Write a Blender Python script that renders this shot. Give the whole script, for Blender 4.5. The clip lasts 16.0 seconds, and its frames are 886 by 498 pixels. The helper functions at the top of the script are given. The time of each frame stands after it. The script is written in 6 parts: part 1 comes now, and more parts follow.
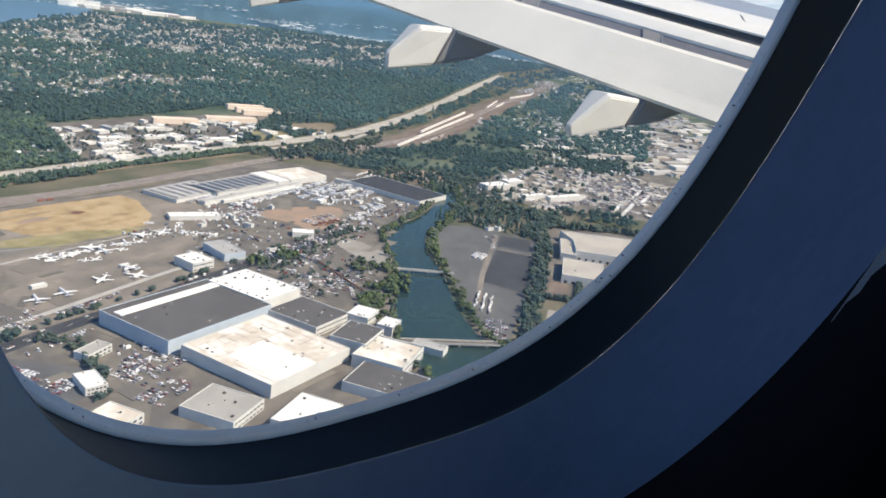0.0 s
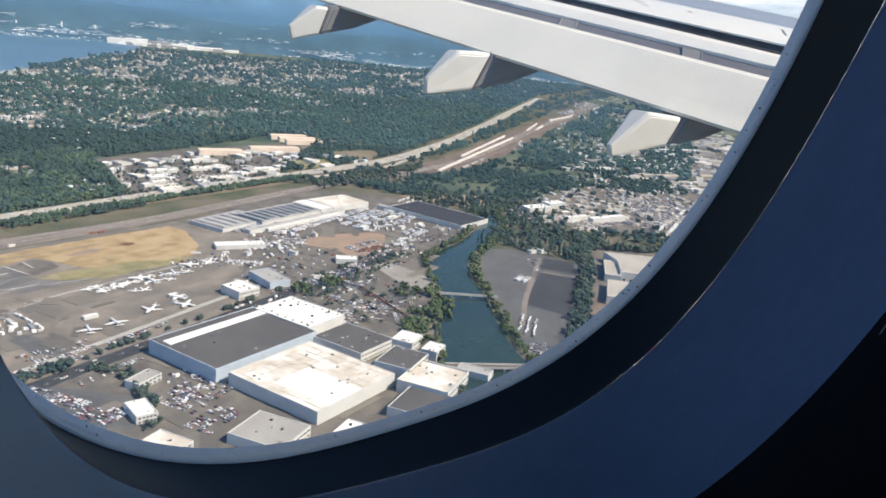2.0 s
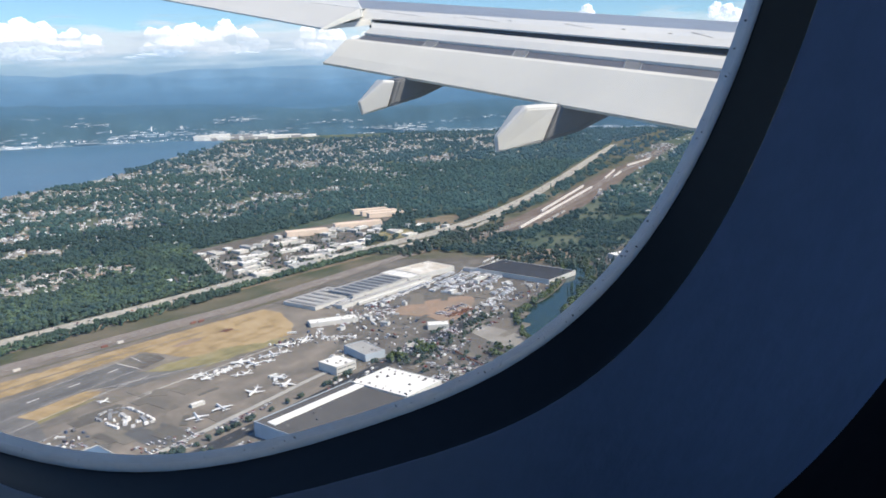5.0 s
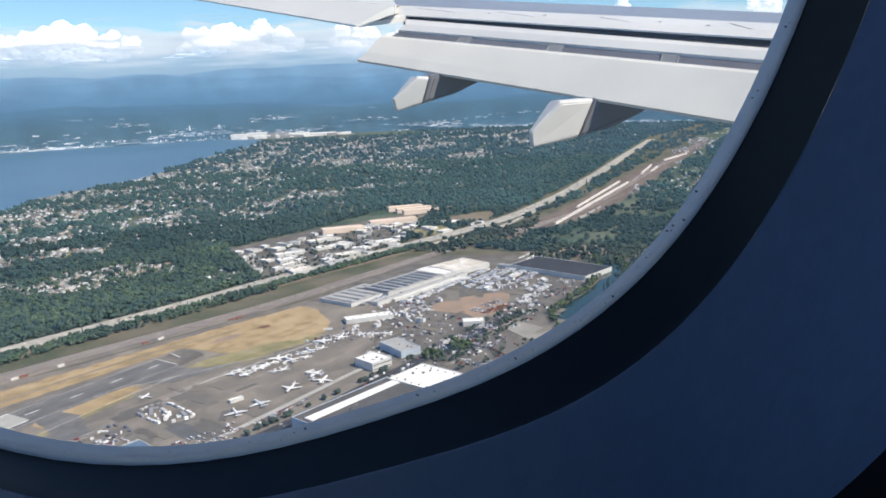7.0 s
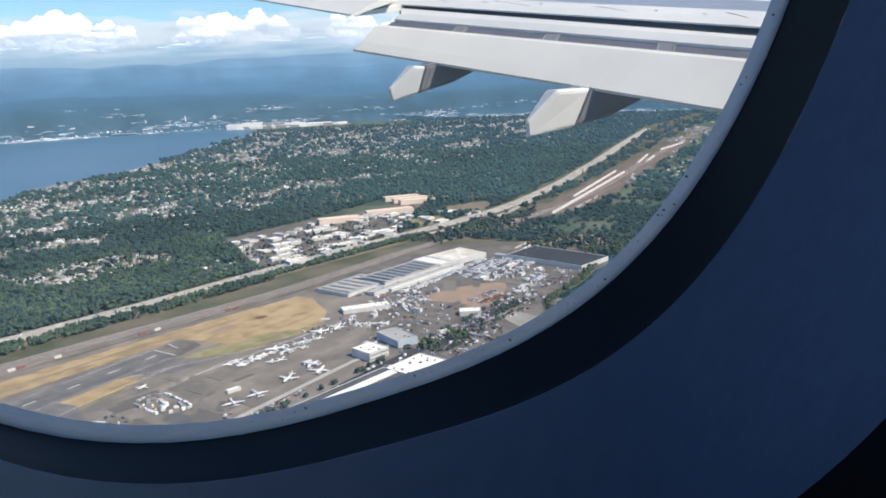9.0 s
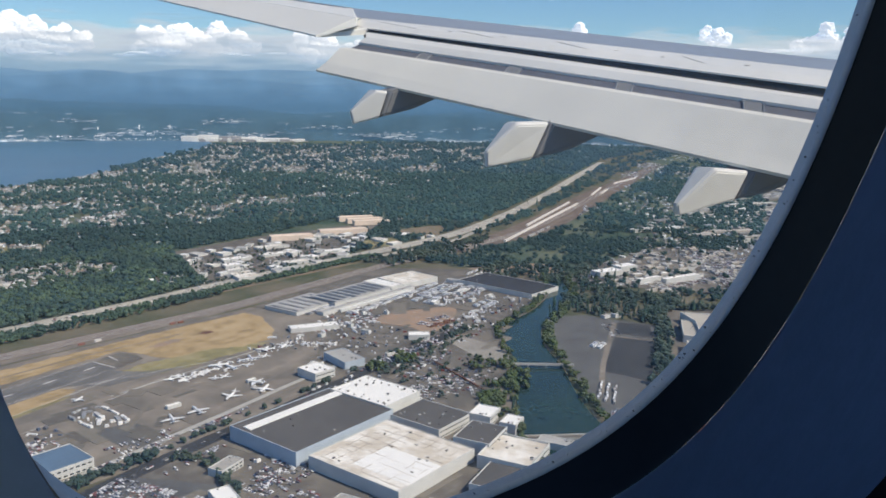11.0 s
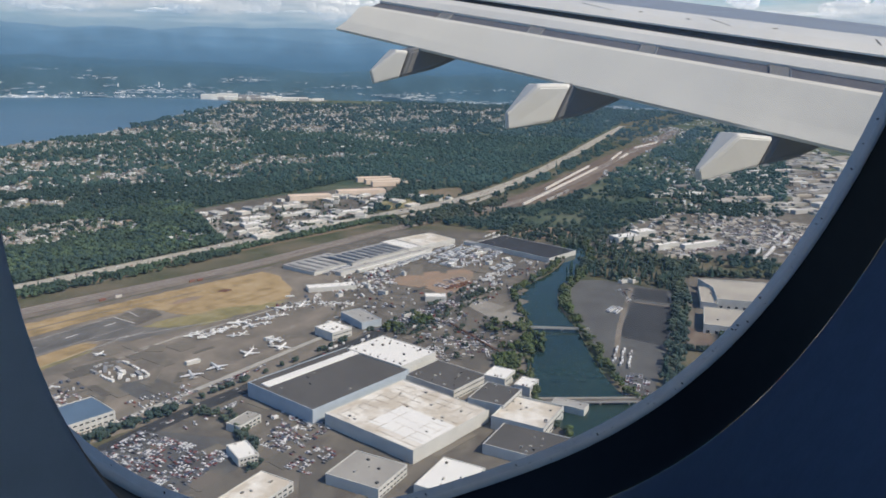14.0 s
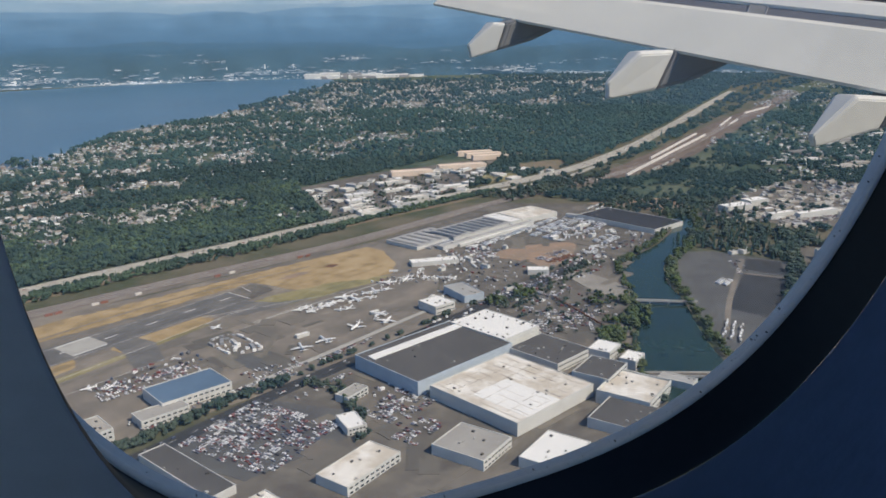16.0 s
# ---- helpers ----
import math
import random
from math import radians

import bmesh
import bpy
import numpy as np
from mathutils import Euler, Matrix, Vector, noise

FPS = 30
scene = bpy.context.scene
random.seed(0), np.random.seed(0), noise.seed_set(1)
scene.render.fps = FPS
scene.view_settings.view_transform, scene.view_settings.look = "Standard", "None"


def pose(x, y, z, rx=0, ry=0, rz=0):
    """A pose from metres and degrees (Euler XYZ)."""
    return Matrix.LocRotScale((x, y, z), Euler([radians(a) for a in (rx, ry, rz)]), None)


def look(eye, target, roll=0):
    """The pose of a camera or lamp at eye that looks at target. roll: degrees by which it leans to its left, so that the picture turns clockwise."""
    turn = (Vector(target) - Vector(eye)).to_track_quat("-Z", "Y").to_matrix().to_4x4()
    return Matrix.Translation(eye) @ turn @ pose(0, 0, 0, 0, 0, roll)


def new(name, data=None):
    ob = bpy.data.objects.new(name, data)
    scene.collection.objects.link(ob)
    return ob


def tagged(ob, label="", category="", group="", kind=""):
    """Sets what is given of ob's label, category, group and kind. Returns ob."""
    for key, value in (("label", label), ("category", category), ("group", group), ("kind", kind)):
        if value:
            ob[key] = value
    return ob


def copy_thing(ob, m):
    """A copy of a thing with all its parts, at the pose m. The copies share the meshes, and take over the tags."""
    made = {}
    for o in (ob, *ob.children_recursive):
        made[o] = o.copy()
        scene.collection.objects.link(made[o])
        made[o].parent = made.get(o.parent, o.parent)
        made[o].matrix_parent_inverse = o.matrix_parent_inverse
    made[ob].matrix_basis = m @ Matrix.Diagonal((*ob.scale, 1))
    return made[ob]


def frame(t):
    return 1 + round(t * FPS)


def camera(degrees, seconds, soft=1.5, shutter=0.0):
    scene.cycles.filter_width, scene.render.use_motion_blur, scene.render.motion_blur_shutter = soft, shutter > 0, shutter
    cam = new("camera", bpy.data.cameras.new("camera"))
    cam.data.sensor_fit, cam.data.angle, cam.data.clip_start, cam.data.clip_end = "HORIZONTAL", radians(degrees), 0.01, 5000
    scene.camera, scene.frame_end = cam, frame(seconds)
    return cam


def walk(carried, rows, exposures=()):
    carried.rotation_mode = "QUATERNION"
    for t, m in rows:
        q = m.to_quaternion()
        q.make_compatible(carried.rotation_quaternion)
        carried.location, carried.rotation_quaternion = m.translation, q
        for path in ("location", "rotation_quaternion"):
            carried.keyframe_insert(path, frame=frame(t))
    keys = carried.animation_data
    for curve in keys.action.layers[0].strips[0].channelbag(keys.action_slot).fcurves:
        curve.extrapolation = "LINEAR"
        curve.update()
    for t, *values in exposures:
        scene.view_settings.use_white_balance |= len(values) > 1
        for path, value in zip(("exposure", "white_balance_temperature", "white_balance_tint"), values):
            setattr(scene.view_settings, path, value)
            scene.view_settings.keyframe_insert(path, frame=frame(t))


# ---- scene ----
# The airliner hangs still over the field; the camera is held at one of its windows.
EYE = Vector((-33.7, 25.3, 293.5))
BANK = Euler([radians(a) for a in (0.01, 0.29, 0.55)]).to_matrix()   # how the airliner leans and heads
AIRCRAFT = Matrix.Translation(EYE) @ BANK.to_4x4()
MAP_EYE = 292.7
cam = camera(57.2, 16.0, soft=1.7)
ROWS = [
    (0, -0.0116, 0.0254, 0.0021, 73.02, -7.67, -67.35),
    (0.5, -0.0042, 0.0276, 0.0045, 72.29, -7.06, -66.22),
    (1, -0.0075, 0.0259, 0.0041, 71.92, -7.1, -66.05),
    (1.5, -0.0088, 0.0236, 0.0021, 72.81, -6.93, -65.95),
    (2, -0.0048, 0.0187, -0.0020, 74.42, -5.71, -64.78),
    (2.5, 0.0044, 0.0201, -0.0079, 75.25, -3.99, -63.9),
    (3, 0.0129, 0.0107, -0.0212, 77.97, -4.26, -64.43),
    (5.5, 0.0381, -0.0093, -0.0403, 78.41, 1.91, -59.76),
    (6, 0.0409, -0.0086, -0.0452, 78.49, 1.77, -59.74),
    (6.5, 0.0520, -0.0043, -0.0482, 77.91, 2.64, -58.22),
    (7, 0.0569, -0.0001, -0.0490, 78.35, 2.08, -57.81),
    (7.5, 0.0517, -0.0035, -0.0459, 77.91, 2.67, -57.55),
    (8, 0.0482, -0.0038, -0.0486, 77.86, 2.56, -57.65),
    (8.5, 0.0503, -0.0042, -0.0501, 77.35, 3.03, -57.47),
    (9, 0.0519, -0.0034, -0.0495, 77.63, 2.2, -58.08),
    (9.5, 0.0195, -0.0002, -0.0227, 78.49, 0.17, -59.96),
    (10, 0.0001, 0.0019, -0.0001, 80.88, -0.72, -61.56),
    (12.5, 0.0105, 0.0254, -0.0044, 76.32, -1.81, -59.38),
    (13, 0.0063, 0.0258, -0.0023, 76.93, -2.35, -59.58),
    (13.5, 0.0081, 0.0249, -0.0058, 76.96, -2.44, -59.84),
    (14, 0.0106, 0.0256, -0.0044, 76.57, -1.75, -59.42),
    (14.5, 0.0184, 0.0251, -0.0044, 74.99, -0.44, -56.85),
    (15, 0.0105, 0.0072, 0.0053, 74.83, 0.03, -53.2),
    (15.5, 0.0085, -0.0079, 0.0087, 76.17, 0.37, -51.14),
    (16, 0.0167, -0.0048, 0.0145, 74.66, 0.84, -52.69),
]

walk(cam, [(t, AIRCRAFT @ pose(x, y, z, rx, ry, rz)) for t, x, y, z, rx, ry, rz in ROWS],
     exposures=[(0.0, 0.36, 7000, 11), (3.0, 0.3, 6800, 11), (5.5, 0.2, 6550, 11), (9.6, 0.2, 6550, 11), (10.0, 0.09, 6550, 11), (12.5, -0.22, 6700, 11), (16.0, -0.28, 6750, 11)])

# ---- light ----
SUN_ELEV, SUN_AZ = radians(47.0), radians(-84.0)   # from the field's right-hand side
world = bpy.data.worlds.new("sky")
scene.world = world
world.use_nodes = True
wn = world.node_tree
sky = wn.nodes.new("ShaderNodeTexSky")
sky.sky_type, sky.sun_disc = "NISHITA", False
sky.sun_elevation, sky.sun_rotation = SUN_ELEV, math.pi / 2 - SUN_AZ
sky.altitude, sky.air_density, sky.dust_density, sky.ozone_density = 300, 1.0, 0.0, 3.0
tint = wn.nodes.new("ShaderNodeMix")
tint.data_type, tint.blend_type = "RGBA", "MULTIPLY"
tint.inputs["Factor"].default_value, tint.inputs["B"].default_value = 1.0, (0.74, 0.96, 1.12, 1)
wn.links.new(sky.outputs["Color"], tint.inputs["A"])
wn.links.new(tint.outputs["Result"], wn.nodes["Background"].inputs["Color"])
wn.nodes["Background"].inputs["Strength"].default_value = 0.11
sun = new("sun", bpy.data.lights.new("sun", "SUN"))
sun.data.energy, sun.data.angle, sun.data.color = 5.0, radians(0.53), (1.0, 0.89, 0.70)
sun.matrix_world = look((0, 0, 900), Vector((0, 0, 900)) - Vector((math.cos(SUN_AZ) * math.cos(SUN_ELEV), math.sin(SUN_AZ) * math.cos(SUN_ELEV), math.sin(SUN_ELEV))))


# ---- materials ----
def mat(name, color, rough=0.8, vary=0.25, scale=0.2, fine=2.0, bump=0.0, metal=0.0, other=None, island=0.0, spec=0.3, piece=0.0):
    """A surface with two scales of variation; other: a second colour in patches; island or piece: a random tone each."""
    m = bpy.data.materials.new(name)
    m.use_nodes = True
    nt = m.node_tree
    N, K = nt.nodes, nt.links
    b = N["Principled BSDF"]
    b.inputs["Roughness"].default_value, b.inputs["Metallic"].default_value = rough, metal
    b.inputs["Specular IOR Level"].default_value = spec
    co = N.new("ShaderNodeTexCoord")
    big, small = N.new("ShaderNodeTexNoise"), N.new("ShaderNodeTexNoise")
    big.inputs["Scale"].default_value, big.inputs["Detail"].default_value = scale, 4
    small.inputs["Scale"].default_value, small.inputs["Detail"].default_value = fine, 3
    for n in (big, small):
        K.new(co.outputs["Object"], n.inputs["Vector"])
    ramp = N.new("ShaderNodeValToRGB")
    ramp.color_ramp.elements[0].position, ramp.color_ramp.elements[1].position = 0.38, 0.62
    c2 = other or [c * (1 - vary) for c in color]
    ramp.color_ramp.elements[0].color, ramp.color_ramp.elements[1].color = (*color, 1), (*c2, 1)
    K.new(big.outputs["Fac"], ramp.inputs["Fac"])
    mul = N.new("ShaderNodeMix")
    mul.data_type, mul.blend_type = "RGBA", "MULTIPLY"
    mul.inputs["Factor"].default_value = 1.0
    span = N.new("ShaderNodeMapRange")
    span.inputs["To Min"].default_value, span.inputs["To Max"].default_value = 1 - vary, 1 + vary
    K.new(small.outputs["Fac"], span.inputs["Value"])
    K.new(ramp.outputs["Color"], mul.inputs["A"])
    K.new(span.outputs["Result"], mul.inputs["B"])
    out = mul.outputs["Result"]
    if island or piece:
        if island:
            g = N.new("ShaderNodeNewGeometry")
            r = g.outputs["Random Per Island"]
        else:
            g = N.new("ShaderNodeObjectInfo")
            r = g.outputs["Random"]
        sp = N.new("ShaderNodeMapRange")
        sp.inputs["To Min"].default_value, sp.inputs["To Max"].default_value = 1 - (island or piece), 1 + (island or piece)
        K.new(r, sp.inputs["Value"])
        mu = N.new("ShaderNodeMix")
        mu.data_type, mu.blend_type = "RGBA", "MULTIPLY"
        mu.inputs["Factor"].default_value = 1.0
        K.new(out, mu.inputs["A"])
        K.new(sp.outputs["Result"], mu.inputs["B"])
        out = mu.outputs["Result"]
    K.new(out, b.inputs["Base Color"])
    if bump:
        bp = N.new("ShaderNodeBump")
        bp.inputs["Strength"].default_value, bp.inputs["Distance"].default_value = bump, 0.5 / fine
        K.new(small.outputs["Fac"], bp.inputs["Height"])
        K.new(bp.outputs["Normal"], b.inputs["Normal"])
    return m


def palette(name, colors, rough=0.7):
    """A paint whose tone is drawn at random for every loose piece."""
    m = bpy.data.materials.new(name)
    m.use_nodes = True
    N, K = m.node_tree.nodes, m.node_tree.links
    b = N["Principled BSDF"]
    b.inputs["Roughness"].default_value = rough
    b.inputs["Specular IOR Level"].default_value = 0.3
    g, r = N.new("ShaderNodeNewGeometry"), N.new("ShaderNodeValToRGB")
    r.color_ramp.interpolation = "CONSTANT"
    e = r.color_ramp.elements
    while len(e) < len(colors):
        e.new(0.5)
    for i, c in enumerate(colors):
        e[i].position, e[i].color = i / len(colors), (*c, 1)
    n = N.new("ShaderNodeTexNoise")
    n.inputs["Scale"].default_value = 0.5
    co = N.new("ShaderNodeTexCoord")
    K.new(co.outputs["Object"], n.inputs["Vector"])
    sp = N.new("ShaderNodeMapRange")
    sp.inputs["To Min"].default_value, sp.inputs["To Max"].default_value = 0.8, 1.2
    K.new(n.outputs["Fac"], sp.inputs["Value"])
    mu = N.new("ShaderNodeMix")
    mu.data_type, mu.blend_type = "RGBA", "MULTIPLY"
    mu.inputs["Factor"].default_value = 1.0
    K.new(g.outputs["Random Per Island"], r.inputs["Fac"])
    K.new(r.outputs["Color"], mu.inputs["A"])
    K.new(sp.outputs["Result"], mu.inputs["B"])
    K.new(mu.outputs["Result"], b.inputs["Base Color"])
    return m


def hazed(name, color, glow, rough=1.0, island=0.0):
    """Far surface whose emission imitates haze, the lit air before it."""
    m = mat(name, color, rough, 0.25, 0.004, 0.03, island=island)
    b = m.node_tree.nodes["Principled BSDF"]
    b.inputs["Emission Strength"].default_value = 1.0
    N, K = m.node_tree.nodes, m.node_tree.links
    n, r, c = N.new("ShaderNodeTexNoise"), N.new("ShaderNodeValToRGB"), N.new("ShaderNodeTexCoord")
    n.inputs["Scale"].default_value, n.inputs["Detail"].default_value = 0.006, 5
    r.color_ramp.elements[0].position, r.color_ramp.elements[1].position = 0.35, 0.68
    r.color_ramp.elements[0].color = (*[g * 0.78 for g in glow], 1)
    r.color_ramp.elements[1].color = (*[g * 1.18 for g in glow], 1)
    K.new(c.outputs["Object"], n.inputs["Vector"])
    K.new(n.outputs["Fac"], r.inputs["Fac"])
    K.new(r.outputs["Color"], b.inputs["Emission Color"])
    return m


def streaked(name, colors, along, across, fine, rough=0.95, mix=0.5):
    """Ground in three tones, drawn out along x as mowing, wheels and weather leave it."""
    m = bpy.data.materials.new(name)
    m.use_nodes = True
    N, K = m.node_tree.nodes, m.node_tree.links
    b = N["Principled BSDF"]
    b.inputs["Roughness"].default_value, b.inputs["Specular IOR Level"].default_value = rough, 0.25
    co, mp = N.new("ShaderNodeTexCoord"), N.new("ShaderNodeMapping")
    mp.inputs["Scale"].default_value, mp.inputs["Rotation"].default_value = (along, across, 1.0), (0, 0, 0.06)
    big, small, grit = N.new("ShaderNodeTexNoise"), N.new("ShaderNodeTexNoise"), N.new("ShaderNodeTexNoise")
    big.inputs["Scale"].default_value, big.inputs["Detail"].default_value = 1.0, 5
    small.inputs["Scale"].default_value, small.inputs["Detail"].default_value = fine, 4
    grit.inputs["Scale"].default_value, grit.inputs["Detail"].default_value = fine * 6, 2
    K.new(co.outputs["Object"], mp.inputs["Vector"])
    K.new(mp.outputs["Vector"], big.inputs["Vector"])
    add, half = N.new("ShaderNodeMix"), N.new("ShaderNodeValToRGB")
    add.data_type = "FLOAT"
    add.inputs["Factor"].default_value = mix
    for n in (small, grit):
        K.new(co.outputs["Object"], n.inputs["Vector"])
    K.new(big.outputs["Fac"], add.inputs["A"])
    K.new(small.outputs["Fac"], add.inputs["B"])
    e = half.color_ramp.elements
    e.new(0.5)
    for el, p, c in zip(e, (0.40, 0.5, 0.60), colors):
        el.position, el.color = p, (*c, 1)
    K.new(add.outputs["Result"], half.inputs["Fac"])
    sp, mu = N.new("ShaderNodeMapRange"), N.new("ShaderNodeMix")
    sp.inputs["To Min"].default_value, sp.inputs["To Max"].default_value = 0.78, 1.22
    mu.data_type, mu.blend_type = "RGBA", "MULTIPLY"
    mu.inputs["Factor"].default_value = 1.0
    K.new(grit.outputs["Fac"], sp.inputs["Value"])
    K.new(half.outputs["Color"], mu.inputs["A"])
    K.new(sp.outputs["Result"], mu.inputs["B"])
    K.new(mu.outputs["Result"], b.inputs["Base Color"])
    return m


M = {
    "soil": mat("dry_soil", (0.16, 0.14, 0.10), 0.95, 0.3, 0.012, 0.2, other=(0.07, 0.085, 0.045)),
    "forest": mat("forest_floor", (0.05, 0.085, 0.06), 0.95, 0.35, 0.010, 0.10, other=(0.13, 0.15, 0.105)),
    "grass": streaked("dry_grass", ((0.27, 0.205, 0.115), (0.39, 0.285, 0.155), (0.46, 0.35, 0.21)), 0.008, 0.06, 0.05),
    "olive": streaked("olive_grass", ((0.20, 0.185, 0.10), (0.29, 0.255, 0.13), (0.33, 0.29, 0.18)), 0.01, 0.05, 0.06),
    "green": mat("rough_grass", (0.14, 0.155, 0.075), 0.95, 0.3, 0.02, 0.3, other=(0.24, 0.21, 0.12)),
    "lawn": mat("lawns_and_streets", (0.15, 0.165, 0.125), 0.95, 0.25, 0.05, 0.3, other=(0.09, 0.125, 0.075)),
    "tarmac": streaked("worn_asphalt", ((0.165, 0.148, 0.13), (0.215, 0.19, 0.162), (0.275, 0.242, 0.205)), 0.006, 0.045, 0.03, 0.85),
    "worn_runway": streaked("worn_runway_asphalt", ((0.125, 0.122, 0.12), (0.155, 0.15, 0.147), (0.20, 0.19, 0.18)), 0.004, 0.09, 0.04, 0.85),
    "runway": mat("runway_asphalt", (0.10, 0.10, 0.102), 0.8, 0.14, 0.03, 0.4, other=(0.13, 0.13, 0.13)),
    "lot": streaked("parking_asphalt", ((0.115, 0.104, 0.094), (0.15, 0.136, 0.12), (0.20, 0.18, 0.155)), 0.02, 0.03, 0.05, 0.85),
    "road": mat("road_asphalt", (0.055, 0.057, 0.062), 0.8, 0.2, 0.03, 0.5),
    "highway": mat("highway_concrete", (0.50, 0.47, 0.41), 0.85, 0.15, 0.03, 0.4, other=(0.40, 0.375, 0.33)),
    "concrete": mat("concrete", (0.45, 0.44, 0.41), 0.85, 0.15, 0.05, 0.5),
    "ballast": streaked("rail_ballast", ((0.125, 0.10, 0.088), (0.175, 0.132, 0.11), (0.215, 0.18, 0.15)), 0.006, 0.12, 0.05),
    "paint": mat("white_marking", (0.78, 0.78, 0.76), 0.7, 0.1, 0.1, 1.0),
    "dirt": mat("bare_dirt", (0.36, 0.25, 0.18), 0.95, 0.2, 0.03, 0.3, other=(0.28, 0.22, 0.17)),
    "field": mat("dry_brown_field", (0.27, 0.205, 0.15), 0.95, 0.25, 0.02, 0.2, other=(0.19, 0.165, 0.115)),
    "gravel": mat("pale_gravel", (0.33, 0.31, 0.28), 0.95, 0.2, 0.04, 0.5),
    "white_roof": mat("white_membrane_roof", (0.88, 0.87, 0.85), 0.7, 0.05, 0.05, 0.4),
    "old_roof": mat("stained_white_roof", (0.85, 0.82, 0.77), 0.8, 0.12, 0.06, 0.3, other=(0.60, 0.54, 0.46)),
    "grey_roof": mat("grey_roof", (0.40, 0.385, 0.36), 0.8, 0.12, 0.04, 0.4),
    "dark_roof": mat("dark_gravel_roof", (0.115, 0.11, 0.108), 0.9, 0.15, 0.04, 0.5),
    "black_roof": mat("tarred_roof", (0.045, 0.047, 0.055), 0.85, 0.15, 0.04, 0.5),
    "steel_roof": mat("pale_metal_roof", (0.46, 0.45, 0.43), 0.5, 0.12, 0.05, 0.5),
    "skylight": mat("dark_skylight", (0.03, 0.035, 0.045), 0.3, 0.2, 0.1, 1.0, spec=0.5),
    "wall": mat("pale_wall", (0.62, 0.62, 0.60), 0.8, 0.1, 0.1, 0.6),
    "blue_wall": mat("pale_blue_wall", (0.45, 0.52, 0.60), 0.8, 0.1, 0.1, 0.6),
    "glass": mat("dark_window_glass", (0.03, 0.04, 0.05), 0.15, 0.2, 0.2, 1.0, spec=0.5),
    "orange_roof": mat("terracotta_roof", (0.80, 0.66, 0.55), 0.8, 0.1, 0.05, 0.4),
    "beige_roof": mat("beige_gravel_roof", (0.47, 0.44, 0.39), 0.9, 0.1, 0.03, 0.4, other=(0.40, 0.375, 0.34)),
    "glass_roof": mat("blue_glazed_roof", (0.13, 0.20, 0.29), 0.35, 0.15, 0.05, 0.4, spec=0.5),
    "blue_roof": mat("blue_metal_roof", (0.08, 0.24, 0.42), 0.6, 0.1, 0.05, 0.4),
    "seam": mat("dirty_roof_seam", (0.36, 0.31, 0.25), 0.9, 0.2, 0.2, 1.0),
    "rust": mat("rusty_iron", (0.16, 0.075, 0.05), 0.9, 0.25, 0.2, 1.0),
    "plane": mat("white_aircraft_paint", (0.8, 0.8, 0.8), 0.35, 0.05, 0.5, 2.0, spec=0.5),
    "leaf": mat("tree_leaves", (0.036, 0.062, 0.056), 0.9, 0.3, 0.012, 0.25, other=(0.072, 0.096, 0.068), island=0.3),
    "slope_leaf": mat("slope_leaves", (0.040, 0.070, 0.055), 0.9, 0.35, 0.012, 0.2, other=(0.080, 0.124, 0.074), island=0.32),
    "conifer": mat("conifer_needles", (0.033, 0.072, 0.060), 0.9, 0.25, 0.03, 0.6, island=0.2),
    "bank": mat("bank_leaves", (0.080, 0.100, 0.046), 0.9, 0.3, 0.05, 0.6, other=(0.06, 0.09, 0.03), island=0.35),
    "bark": mat("bark", (0.12, 0.09, 0.06), 0.95, 0.3, 1.0, 6.0),
}
CARS = palette("car_paints", [(0.75, 0.75, 0.75), (0.6, 0.6, 0.62), (0.05, 0.05, 0.06), (0.3, 0.31, 0.33), (0.8, 0.8, 0.8), (0.24, 0.07, 0.06), (0.10, 0.13, 0.20), (0.15, 0.15, 0.16)], 0.35)
HOUSE_WALL = palette("house_walls", [(0.70, 0.76, 0.82), (0.44, 0.47, 0.51), (0.31, 0.33, 0.36), (0.58, 0.60, 0.62), (0.26, 0.27, 0.28), (0.80, 0.84, 0.88), (0.37, 0.37, 0.36), (0.20, 0.22, 0.25)])
HOUSE_ROOF = palette("house_roofs", [(0.14, 0.13, 0.12), (0.22, 0.20, 0.18), (0.10, 0.10, 0.10), (0.30, 0.29, 0.28), (0.26, 0.19, 0.15), (0.64, 0.65, 0.66), (0.38, 0.33, 0.28), (0.46, 0.45, 0.43)])
SHED_ROOF = palette("shed_roofs", [(0.8, 0.79, 0.77), (0.68, 0.66, 0.62), (0.5, 0.49, 0.46), (0.72, 0.7, 0.68), (0.3, 0.29, 0.28), (0.78, 0.74, 0.68), (0.42, 0.44, 0.46)])
PLANT_ROOF = palette("plant_roofs", [(0.85, 0.85, 0.83), (0.8, 0.8, 0.78), (0.7, 0.7, 0.69), (0.85, 0.84, 0.82), (0.3, 0.31, 0.33)])
VALLEY_ROOF = palette("valley_roofs", [(0.52, 0.51, 0.49), (0.40, 0.385, 0.36), (0.30, 0.29, 0.275), (0.66, 0.65, 0.63), (0.22, 0.215, 0.21), (0.46, 0.42, 0.37), (0.34, 0.35, 0.36)])
TRAILER = palette("trailer_paints", [(0.8, 0.8, 0.8), (0.75, 0.75, 0.76), (0.82, 0.82, 0.8), (0.65, 0.66, 0.68), (0.5, 0.48, 0.46)])

water = mat("water", (0.018, 0.040, 0.040), 0.12, 0.2, 0.01, 0.15, bump=0.008, other=(0.022, 0.046, 0.036), spec=0.16)
lake_water = mat("lake_water", (0.082, 0.185, 0.30), 0.4, 0.1, 0.002, 0.02, bump=0.1, spec=0.5)


